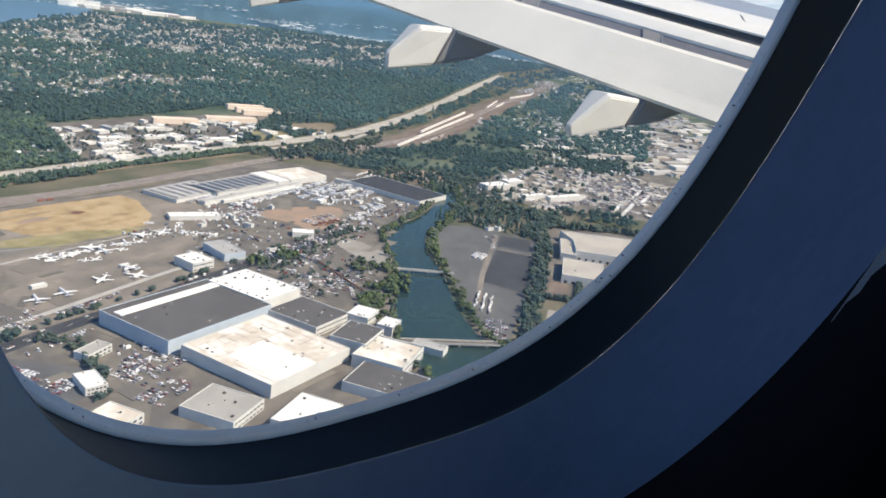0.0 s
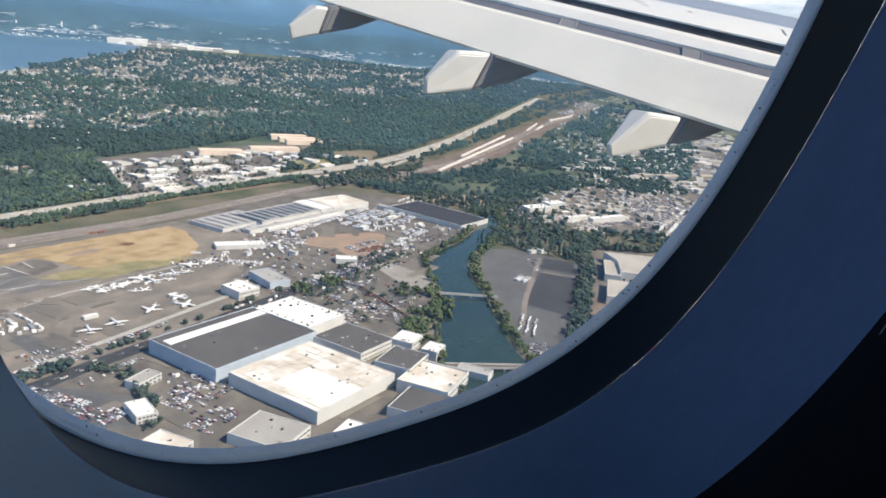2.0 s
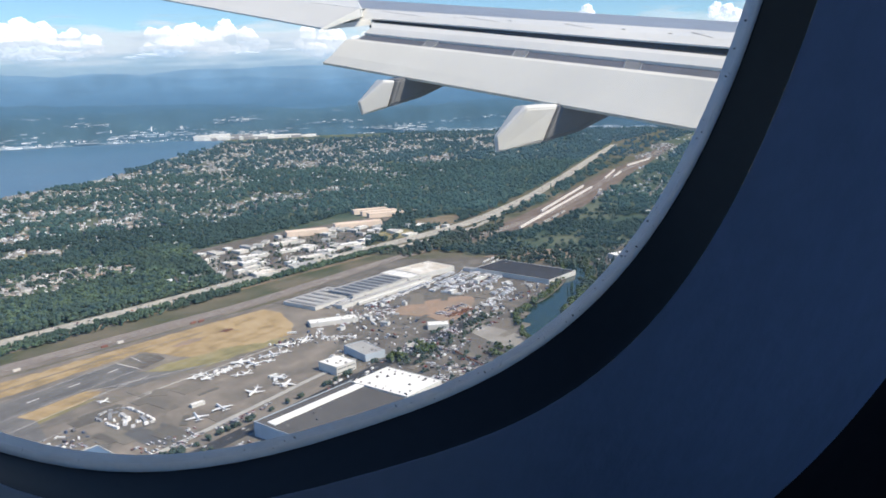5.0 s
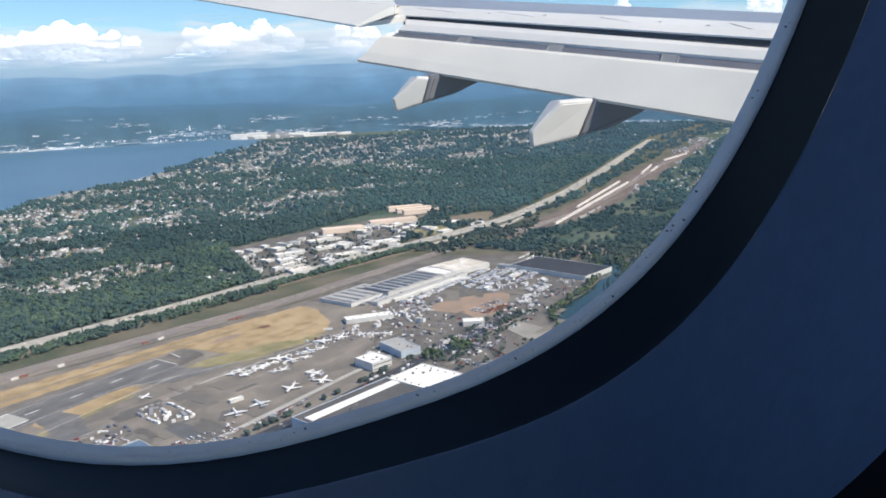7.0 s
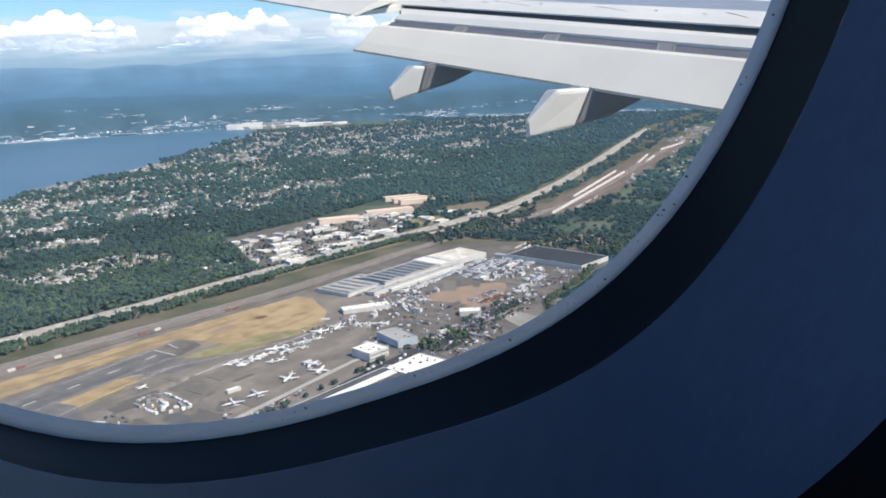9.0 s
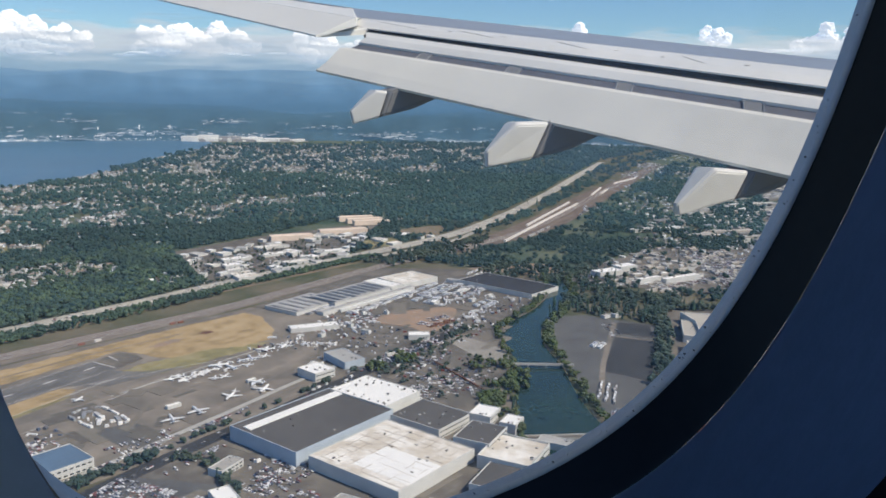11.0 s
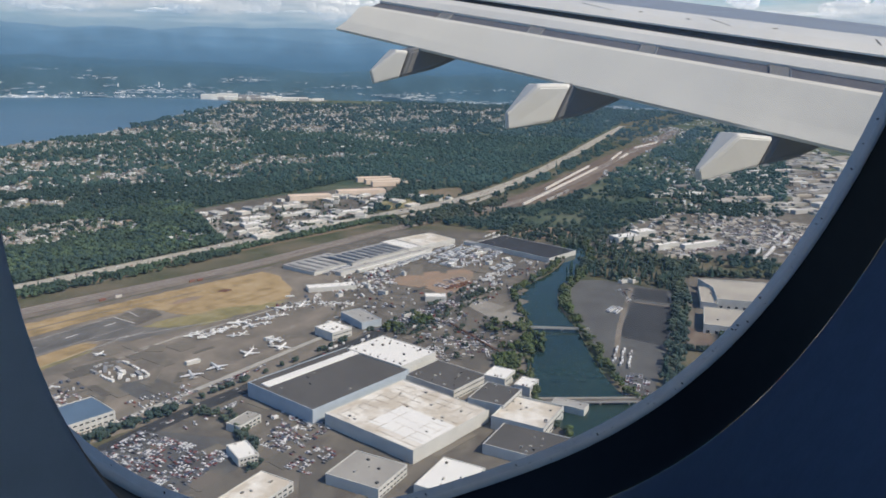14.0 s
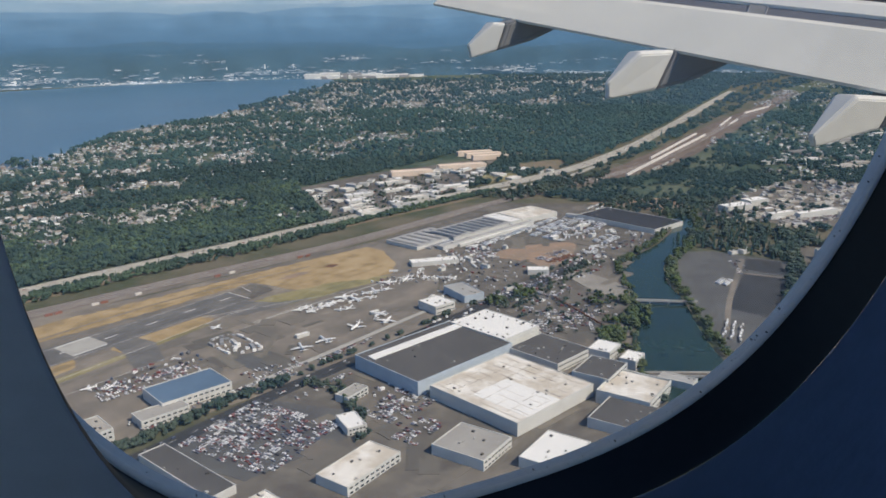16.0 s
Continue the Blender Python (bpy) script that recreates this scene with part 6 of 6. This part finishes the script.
        if y < yline(x, HWY) - 22 or y > yline(x, HWY) + 28:
            APRON.add(box_v(x, y, 0.6, rng.uniform(1.5, 5.5), rng.uniform(1.2, 2.4), rng.uniform(0.8, 2.4), rng.uniform(0, 180), 0.92), BOX_F)
APRON.done("yard_vehicles", [CARS], "small white and dark vehicles about the yards", "vehicles")


# ---- trees ----
def clump_tree(r, h, clumps, squash=0.8):
    """Vertices and faces of a crown of jittered clumps with gaps between them."""
    vs, fs, n = [], [], 0
    for k in range(clumps):
        a, q = rng.uniform(0, 2 * math.pi), rng.uniform(0, 1) ** 0.6
        cz = h * (0.35 + 0.55 * rng.random())
        rad = r * q * 0.75 * (1.15 - 0.5 * cz / h)
        s = r * rng.uniform(0.34, 0.58)
        v = ICO_V * (s * rng.uniform(0.75, 1.2, (12, 1))) * (1, 1, squash) + (rad * math.cos(a), rad * math.sin(a), cz)
        vs.append(v)
        fs += [tuple(i + n for i in f) for f in ICO_F]
        n += 12
    return np.concatenate(vs), fs


def cone_tree(r, h, tiers):
    vs, fs, n = [], [], 0
    for k in range(tiers):
        z0, rr = h * (0.12 + 0.8 * k / tiers), r * (1 - 0.85 * k / tiers)
        m = 7
        ring = [(rr * rng.uniform(0.75, 1.2) * math.cos(2 * math.pi * i / m + k), rr * rng.uniform(0.75, 1.2) * math.sin(2 * math.pi * i / m + k), z0 - rng.uniform(0, 0.06) * h) for i in range(m)]
        vs.append(np.array(ring + [(0, 0, z0 + h * 1.5 / tiers)]))
        fs += [(n + i, n + (i + 1) % m, n + m) for i in range(m)]
        n += m + 1
    return np.concatenate(vs), fs


BROAD = [clump_tree(1.0, 1.7, 7) for i in range(14)]
CONE = [cone_tree(0.42, 2.2, 5) for i in range(8)]


def plant(batch, x, y, size, conifer=False, z=0.3):
    v, f = (CONE if conifer else BROAD)[rng.integers(8 if conifer else 14)]
    a = rng.uniform(0, 6.28)
    c, s = math.cos(a), math.sin(a)
    w = v * (size, size, size * rng.uniform(0.8, 1.2))
    batch.add(np.c_[w[:, 0] * c - w[:, 1] * s + x, w[:, 0] * s + w[:, 1] * c + y, w[:, 2] + z], f, 1 if conifer else 0)


def grow(name, count, sample, size, label, mats, conifers=0.3):
    b = Batch()
    k = 0
    for i in range(count * 4):
        if k >= count:
            break
        p = sample()
        if p is None or any(inside(p[0], p[1], q) for q in (BROWN_FIELD, OLIVE_FIELD, CLEARING)):
            continue
        plant(b, p[0], p[1], size * rng.uniform(0.7, 1.35), rng.random() < conifers)
        k += 1
    if k:
        b.done(name, mats, label, "trees", smooth=True)


def slope_wood():
    x = rng.uniform(150, 1000)
    y = yline(x, HWY) + 20 + rng.uniform(0, 1) * 330
    if not in_view(x, y) or (x > 840 and inside(x, y, [(830, 930), (976, 1165), (1187, 1145), (1500, 1150), (1520, 1060), (1130, 880)])):
        return None
    return None if rng.random() < town_here(x, y) else (x, y)


def hill_wood(r0, r1):
    def f():
        r, a = math.sqrt(rng.uniform(r0 ** 2, r1 ** 2)), rng.uniform(0.15, 1.30)
        x, y = r * math.cos(a), r * math.sin(a)
        d = y - yline(x, HWY)
        if not in_view(x, y) or not dry(x, y) or abs(d) < 24 or inside(x, y, [(830, 930), (976, 1165), (1187, 1145), (1500, 1150), (1520, 1060), (1130, 880)]):
            return None
        if d < 0:
            if x < 1160 or abs(y - yline(x, RAIL)) < (28 if x < 1330 else 56):
                return None
            if inside(x, y, [(1160, 470), (1290, 480), (1535, 430), (1560, 330), (1720, 240), (1600, 120), (1250, 165), (1190, 300)]) and rng.random() < 0.93:
                return None
            m = noise.noise(Vector((x * 0.0065, y * 0.0065, 5.0))) + 0.5 * noise.noise(Vector((x * 0.02, y * 0.02, 2.0)))
            return None if rng.random() < (0.9 if m > 0.06 else 0.15) else (x, y)
        return None if rng.random() < min(1.0, town_here(x, y) * 1.0) else (x, y)
    return f


# Emission in these leaves imitates air haze, stronger with distance.
FAR_LEAF = hazed("far_leaves", (0.04, 0.07, 0.06), (0.020, 0.048, 0.075), island=0.25)
MID_LEAF = hazed("hill_leaves", (0.045, 0.08, 0.06), (0.013, 0.033, 0.047), island=0.3)
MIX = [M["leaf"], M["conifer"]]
HILL_LEAF = hazed("wooded_hill_leaves", (0.038, 0.064, 0.052), (0.006, 0.017, 0.022), island=0.3)
grow("slope_wood", 4600, slope_wood, 4.6, "dense green wood on the slope above the highway", [M["slope_leaf"], M["conifer"]], 0.12)
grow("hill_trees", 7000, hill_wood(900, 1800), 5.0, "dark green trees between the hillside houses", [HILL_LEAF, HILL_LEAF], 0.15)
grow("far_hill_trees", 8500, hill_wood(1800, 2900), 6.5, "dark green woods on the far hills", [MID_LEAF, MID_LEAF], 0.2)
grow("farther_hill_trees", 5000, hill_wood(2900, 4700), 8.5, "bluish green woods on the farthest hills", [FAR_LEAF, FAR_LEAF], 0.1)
grow("verge_trees", 1500, lambda: (lambda x: (x, yline(x, HWY) - 19 - 30 * rng.random() ** 1.3 * (1.0 if x < 800 else 0.55)))(rng.uniform(100, 1150)), 3.6, "bushes and small trees along the highway verge", [M["slope_leaf"], M["conifer"]], 0.15)
grow("median_trees", 160, lambda: (lambda x: (x, yline(x, HWY) + 19 + rng.uniform(-3, 3)))(rng.uniform(100, 1150)), 3.4, "bushes along the upper edge of the highway", MIX, 0.15)


RAIL_WOOD = [(1097, 825), (1220, 800), (1358, 772), (1470, 770), (1400, 735), (1227, 726), (1100, 765)]
def rail_wood():
    x, y = rng.uniform(1090, 1480), rng.uniform(720, 830)
    return (x, y) if inside(x, y, RAIL_WOOD) else None
grow("railway_wood", 260, rail_wood, 4.6, "dark trees overhanging the railway", [M["leaf"], M["conifer"]], 0.2)
BANK_MIX = [M["bank"], M["conifer"]]
def river_edge():
    side = rng.random() < 0.4
    pts = RIV_L if side else RIV_R
    i, t = rng.integers(0, len(pts) - 1), rng.random()
    a, b = Vector(pts[i]), Vector(pts[i + 1])
    p = a.lerp(b, t)
    n = Vector((-(b - a).y, (b - a).x)).normalized() * (-1)
    p = p + n * rng.uniform(1, 9 if side else 13)
    return (p.x, p.y)
grow("river_bank_trees", 480, river_edge, 3.6, "yellowish green bushes and trees on the river banks", BANK_MIX, 0.08)
def tree_line():
    t = rng.random()
    x = 620 + t * 520
    return (x + rng.uniform(-6, 6), yline(x, [(608, 178), (733, 212), (883, 248), (985, 275), (1134, 330)]) + rng.uniform(-9, 9))
grow("lot_tree_line", 330, tree_line, 4.6, "dark line of trees beside the parking lot", MIX, 0.4)
def lot_head():
    return (rng.uniform(990, 1150), rng.uniform(285, 440))
grow("lot_wood", 300, lot_head, 5.0, "dark trees at the head of the parking lot", MIX, 0.55)
grow("river_head_wood", 300, lambda: (rng.uniform(1130, 1260), rng.uniform(400, 620)), 4.6, "trees behind the dark warehouse", MIX, 0.4)
grow("car_park_hedge", 170, lambda: (lambda x: (x, yline(x, [(235, 534), (324, 535), (385, 527)]) + rng.uniform(-5, 6)))(rng.uniform(235, 385)), 3.0, "thick green hedge between street and car park", MIX, 0.1)
grow("car_park_trees", 80, lambda: (lambda y: (yline(y, [(405, 350), (440, 380), (480, 398), (510, 392)]) + rng.uniform(-6, 8), y))(rng.uniform(405, 512)), 2.8, "small trees along the car park's edge", MIX, 0.1)
grow("street_trees", 90, lambda: (rng.uniform(640, 860), 482 + rng.uniform(-16, 6)), 2.8, "small street trees and bushes", MIX, 0.1)
grow("yard_trees", 60, lambda: (rng.uniform(610, 760), rng.uniform(380, 470)), 2.6, "small trees between parked cars", MIX, 0.1)
def near_bank():
    cx, cy, r = [(725, 401, 16), (713, 357, 14), (684, 345, 14), (645, 352, 14), (676, 362, 13), (740, 380, 10), (698, 484, 13), (656, 494, 12), (610, 330, 12), (630, 345, 12)][rng.integers(10)]
    a, q = rng.uniform(0, 6.28), math.sqrt(rng.random())
    return (cx + r * q * math.cos(a), cy + r * q * math.sin(a))
grow("yard_trees", 230, near_bank, 3.6, "green trees on the near river bank", BANK_MIX, 0.15)
def factory_line():
    t = rng.random()
    x = 1000 + t * 150
    return (x + rng.uniform(-6, 6), yline(x, [(1000, 305), (1075, 296), (1130, 190), (1150, 140)]) + rng.uniform(-8, 8))
grow("factory_tree_row", 170, factory_line, 5.4, "row of tall dark trees behind the factory", MIX, 0.5)
grow("yard_hedge", 130, lambda: (lambda t: (785 + 82 * t + rng.uniform(-3, 3), 178 + 18 * t + rng.uniform(-4, 4)))(rng.random()), 2.6, "green hedge between the factory yards", MIX, 0.2)
grow("yard_hedge", 120, lambda: (lambda t: (780 + 30 * t + rng.uniform(-3, 3), 212 - 90 * t + rng.uniform(-4, 4)))(rng.random()), 2.8, "green hedge beside the container yard", MIX, 0.2)
grow("works_trees", 380, lambda: (lambda x: (x, yline(x, HWY) + rng.uniform(24, 200)))(rng.uniform(850, 1400)), 3.0, "trees between the works sheds", MIX, 0.3)

# single trees along the street and lots
def tree(x, y, size, conifer=False):
    t = tagged(empty("tree", (x, y, 0.3)), "dark conifer with uneven crown" if conifer else "leafy green tree with uneven crown", "tree", group="street trees")
    bm = bmesh.new()
    bmesh.ops.create_cone(bm, segments=7, radius1=size * 0.09, radius2=size * 0.04, depth=size * 1.1, matrix=Matrix.Translation((0, 0, size * 0.55)))
    for k in range(4):
        bmesh.ops.create_cone(bm, segments=5, radius1=size * 0.035, radius2=size * 0.012, depth=size * 0.7, matrix=Matrix.Translation((0, 0, size * 0.9)) @ Matrix.Rotation(k * 1.6, 4, "Z") @ Matrix.Rotation(0.7, 4, "X") @ Matrix.Translation((0, 0, size * 0.3)))
    part("trunk", bm, M["bark"], t)
    v, f = (cone_tree(0.42, 2.2, 7) if conifer else clump_tree(1.0, 1.7, 16))
    make("crown", v * size, f, M["conifer" if conifer else "leaf"], t)
for i in range(60):
    x = rng.uniform(380, 860)
    tree(x, yline(x, [(380, 530), (560, 516), (640, 511), (860, 503)]) + rng.uniform(-2, 2), rng.uniform(2.2, 3.4))
for i in range(40):
    p = river_edge()
    tree(p[0], p[1], rng.uniform(3, 5), i % 4 == 0)


# ---- the far distance ----
def ridge(name, dist, base, peaks, material, label, seed, step=0.6):
    """A range of hills rising to its crest, seen far off."""
    verts, faces = [], []
    az = np.arange(-14, 92, step)
    prof = (0.0, 0.35, 0.7, 0.93, 1.0)
    for a in az:
        h = peaks + 70 * noise.noise(Vector((a * 0.045, seed, 0))) + 36 * noise.noise(Vector((a * 0.16, seed, 3))) + 7 * noise.noise(Vector((a * 0.6, seed, 5)))
        for k, p in enumerate(prof):
            r = dist + k * 14
            verts.append((r * math.cos(radians(a)), r * math.sin(radians(a)), base + (h - base) * p))
    m = len(prof)
    for i in range(len(az) - 1):
        for k in range(m - 1):
            faces.append((i * m + k, i * m + k + 1, (i + 1) * m + k + 1, (i + 1) * m + k))
    return tagged(make(name, verts, faces, material, smooth=True), label, "hills", kind="structure")


# The ridges' blue glow is haze put into their materials.
ridge("far_shore_hills", 4790, -2, 185, hazed("far_wooded_slope", (0.045, 0.07, 0.07), (0.056, 0.126, 0.205)), "hazy blue-green wooded hills beyond the lake", 1.0)
ridge("far_hills", 4860, 60, 345, hazed("far_blue_hills", (0.03, 0.05, 0.08), (0.125, 0.26, 0.42)), "hazy blue hills on the horizon", 4.0)
ridge("farthest_hills", 4895, 150, 392, hazed("farthest_blue_hills", (0.02, 0.03, 0.05), (0.19, 0.35, 0.53)), "pale blue mountains fading into the haze", 11.0)
FAR_T = Batch()
for i in range(16000):
    a = radians(rng.uniform(4, 76))
    k = rng.random() ** 2.0
    m = noise.noise(Vector((a * 11, k * 7, 2))) + 0.8 * noise.noise(Vector((a * 55, k * 26, 5)))
    if m < 0.16 + 0.5 * k:
        continue
    r, lit = 4782 + k * 38, rng.random() < 0.22 + 0.5 * max(0.0, m - 0.4)
    t = 2.0 + 6.0 * rng.random() ** 2.2
    FAR_T.add(box_v(r * math.cos(a), r * math.sin(a), 1 + 160 * k, t * rng.uniform(1.2, 6), t, t * rng.uniform(0.5, 0.9), math.degrees(a) + 90), BOX_F, 1 if lit else 0)
for i in range(1500):
    a, k = radians(44 + 34 * rng.random() ** 0.6), rng.uniform(0, 1) ** 2 * 0.16
    if noise.noise(Vector((a * 30, k * 9, 7))) > 0.0:
        r, t = 4782 + k * 38, rng.uniform(1.8, 5)
        FAR_T.add(box_v(r * math.cos(a), r * math.sin(a), 1 + 160 * k, t * rng.uniform(1, 3), t, t * rng.uniform(0.5, 1.3), math.degrees(a) + 90), BOX_F, int(rng.random() < 0.35))
for a, h in ((50.5, 26), (48.6, 24), (53.0, 16)):
    FAR_T.add(box_v(4800 * math.cos(radians(a)), 4800 * math.sin(radians(a)), 60, 7, 7, h, a), BOX_F, 1)
# Walls of the far town glow with the same painted haze.
FAR_T.done("far_town", [hazed("far_house_walls", (0.34, 0.38, 0.42), (0.06, 0.11, 0.16)), hazed("far_white_walls", (0.85, 0.85, 0.85), (0.11, 0.15, 0.19))], "tiny pale buildings of the town beyond the lake", "town")


PUFF = bmesh.new()
bmesh.ops.create_icosphere(PUFF, subdivisions=4, radius=1.0)
PUFF_V, PUFF_F = np.array([v.co[:] for v in PUFF.verts]), [tuple(v.index for v in f.verts) for f in PUFF.faces]
PUFF.free()
SHAPES = [np.array([0.8 + 0.34 * noise.noise(Vector(p) * 1.7 + Vector((k * 9, 0, 0))) + 0.22 * noise.noise(Vector(p) * 4 + Vector((0, k * 7, 0))) + 0.10 * noise.noise(Vector(p) * 9 + Vector((0, 0, k * 5))) for p in PUFF_V]) for k in range(5)]


def cloud(az, elev0, elev1, width, n, seed, flat=False, name="cloud", label="bright white cumulus cloud above the horizon"):
    r = random.Random(seed)
    dist = 4935
    b = Batch()
    z0, z1 = EYE.z + dist * math.tan(radians(elev0)), EYE.z + dist * math.tan(radians(elev1))
    w = dist * math.tan(radians(width / 2))
    c, s = math.cos(radians(az)), math.sin(radians(az))
    domes = [(r.uniform(-0.8, 0.8), r.uniform(0.55, 1.0)) for k in range(max(2, n // 5))] + [(r.uniform(-0.2, 0.2), 1.0)]
    for i in range(n if flat else int(n * 2.2)):
        if flat:
            o, zz = r.uniform(-1, 1), z0 + r.random() ** 1.3 * (z1 - z0) * 0.9
        else:
            do, dh = domes[i % len(domes)]
            a, q = r.uniform(0, math.pi), math.sqrt(r.random())
            o = do + q * math.cos(a) * 0.33
            zz = z0 + q * math.sin(a) * dh * (1 - 0.45 * do * do) * (z1 - z0) * 0.85
        rad = (z1 - z0) * ((r.uniform(0.09, 0.27) if n > 20 else r.uniform(0.2, 0.4)) if not flat else r.uniform(0.2, 0.4))
        v = PUFF_V * SHAPES[i % 5][:, None]
        q = r.uniform(0, 6.28)
        v = np.c_[v[:, 0] * math.cos(q) - v[:, 1] * math.sin(q), v[:, 0] * math.sin(q) + v[:, 1] * math.cos(q), v[:, 2]]
        tang = rad * (4.5 if flat else 1.1)
        rr = min(rad, 16)
        v = np.c_[v[:, 0] * rr, v[:, 1] * tang, v[:, 2] * rad * (0.45 if flat else 0.85)]
        dd = r.uniform(-12, 12)
        x, y = dist + dd + v[:, 0], o * w + v[:, 1]
        b.add(np.c_[x * c - y * s, x * s + y * c, v[:, 2] + zz], PUFF_F)
    return b.done(name, [cloud_mat], label, "cloud", kind="", smooth=True)


cloud_mat = bpy.data.materials.new("cloud_white")
cloud_mat.use_nodes = True
cb = cloud_mat.node_tree.nodes["Principled BSDF"]
cb.inputs["Base Color"].default_value, cb.inputs["Roughness"].default_value = (0.9, 0.9, 0.9, 1), 1.0
cb.inputs["Specular IOR Level"].default_value = 0.0
# Glow added to the cloud colour: it lifts the shaded sides.
cb.inputs["Emission Color"].default_value, cb.inputs["Emission Strength"].default_value = (0.56, 0.62, 0.70, 1), 0.75
cn, cr = cloud_mat.node_tree.nodes.new("ShaderNodeTexNoise"), cloud_mat.node_tree.nodes.new("ShaderNodeBump")
cn.inputs["Scale"].default_value, cn.inputs["Detail"].default_value = 0.03, 5
cr.inputs["Distance"].default_value, cr.inputs["Strength"].default_value = 10.0, 0.12
cc = cloud_mat.node_tree.nodes.new("ShaderNodeTexCoord")
cloud_mat.node_tree.links.new(cc.outputs["Object"], cn.inputs["Vector"])
cloud_mat.node_tree.links.new(cn.outputs["Fac"], cr.inputs["Height"])
cloud_mat.node_tree.links.new(cr.outputs["Normal"], cb.inputs["Normal"])
for i, (az, e0, e1, w, n) in enumerate(((57.5, 2.2, 4.8, 8.5, 44), (66, 2.2, 5.0, 9, 30), (46.5, 2.3, 4.7, 8, 44), (38.5, 2.0, 4.3, 6, 24), (21, 3.7, 4.7, 1.3, 10), (12.5, 3.4, 4.5, 2.2, 16), (5.5, 3.0, 4.6, 4, 20), (-3, 2.6, 5.0, 6, 18))):
    cloud(az, e0, e1, w, n, i + 3)["group"] = "clouds above the horizon"
for i, (az, e0, e1, w, n) in enumerate(((55, 1.9, 2.7, 14, 14), (42, 1.9, 2.6, 12, 12), (8, 2.2, 3.2, 12, 12))):
    cloud(az, e0, e1, w, n, i + 40, True, "cloud_bank", "flat greyish white cloud bank along the horizon")

# glowing see-through rings that imitate haze, before and behind the far hills
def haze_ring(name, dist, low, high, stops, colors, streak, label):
    """Emissive sheet imitating lit air: stops give its density from foot to top."""
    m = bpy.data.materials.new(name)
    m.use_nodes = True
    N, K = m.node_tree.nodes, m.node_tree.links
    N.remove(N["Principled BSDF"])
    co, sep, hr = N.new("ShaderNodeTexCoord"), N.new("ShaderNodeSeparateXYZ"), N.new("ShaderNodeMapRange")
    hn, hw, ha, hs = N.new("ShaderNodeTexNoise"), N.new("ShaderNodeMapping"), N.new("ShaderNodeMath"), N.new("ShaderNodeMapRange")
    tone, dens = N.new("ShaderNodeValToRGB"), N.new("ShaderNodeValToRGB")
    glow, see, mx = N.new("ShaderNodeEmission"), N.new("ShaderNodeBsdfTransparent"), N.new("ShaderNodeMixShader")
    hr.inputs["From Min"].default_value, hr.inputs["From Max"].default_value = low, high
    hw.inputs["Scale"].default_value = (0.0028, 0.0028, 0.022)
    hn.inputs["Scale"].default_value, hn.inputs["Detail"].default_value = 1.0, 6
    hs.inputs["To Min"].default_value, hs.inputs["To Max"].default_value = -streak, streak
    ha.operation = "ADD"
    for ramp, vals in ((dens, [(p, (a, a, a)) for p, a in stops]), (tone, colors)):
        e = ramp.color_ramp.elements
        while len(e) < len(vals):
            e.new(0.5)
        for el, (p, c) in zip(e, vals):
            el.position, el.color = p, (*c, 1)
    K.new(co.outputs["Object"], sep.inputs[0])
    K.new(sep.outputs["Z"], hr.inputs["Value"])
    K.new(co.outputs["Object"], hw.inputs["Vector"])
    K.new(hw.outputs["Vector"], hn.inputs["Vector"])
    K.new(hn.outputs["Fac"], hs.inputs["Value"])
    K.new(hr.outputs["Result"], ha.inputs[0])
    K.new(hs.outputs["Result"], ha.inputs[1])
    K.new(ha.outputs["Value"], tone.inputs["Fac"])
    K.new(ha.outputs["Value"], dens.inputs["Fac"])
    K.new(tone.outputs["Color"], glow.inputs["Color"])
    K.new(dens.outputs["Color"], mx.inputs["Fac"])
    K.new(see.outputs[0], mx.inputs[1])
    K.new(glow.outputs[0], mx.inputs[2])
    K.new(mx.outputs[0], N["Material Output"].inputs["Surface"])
    ring = [(dist * math.cos(radians(a)), dist * math.sin(radians(a))) for a in range(0, 360, 3)]
    verts = [(x, y, z) for x, y in ring for z in (low, high)]
    faces = [(2 * i, (2 * i + 2) % len(verts), (2 * i + 3) % len(verts), 2 * i + 1) for i in range(len(ring))]
    tagged(make(name, verts, faces, m, smooth=True), label, "haze", kind="structure").visible_shadow = False


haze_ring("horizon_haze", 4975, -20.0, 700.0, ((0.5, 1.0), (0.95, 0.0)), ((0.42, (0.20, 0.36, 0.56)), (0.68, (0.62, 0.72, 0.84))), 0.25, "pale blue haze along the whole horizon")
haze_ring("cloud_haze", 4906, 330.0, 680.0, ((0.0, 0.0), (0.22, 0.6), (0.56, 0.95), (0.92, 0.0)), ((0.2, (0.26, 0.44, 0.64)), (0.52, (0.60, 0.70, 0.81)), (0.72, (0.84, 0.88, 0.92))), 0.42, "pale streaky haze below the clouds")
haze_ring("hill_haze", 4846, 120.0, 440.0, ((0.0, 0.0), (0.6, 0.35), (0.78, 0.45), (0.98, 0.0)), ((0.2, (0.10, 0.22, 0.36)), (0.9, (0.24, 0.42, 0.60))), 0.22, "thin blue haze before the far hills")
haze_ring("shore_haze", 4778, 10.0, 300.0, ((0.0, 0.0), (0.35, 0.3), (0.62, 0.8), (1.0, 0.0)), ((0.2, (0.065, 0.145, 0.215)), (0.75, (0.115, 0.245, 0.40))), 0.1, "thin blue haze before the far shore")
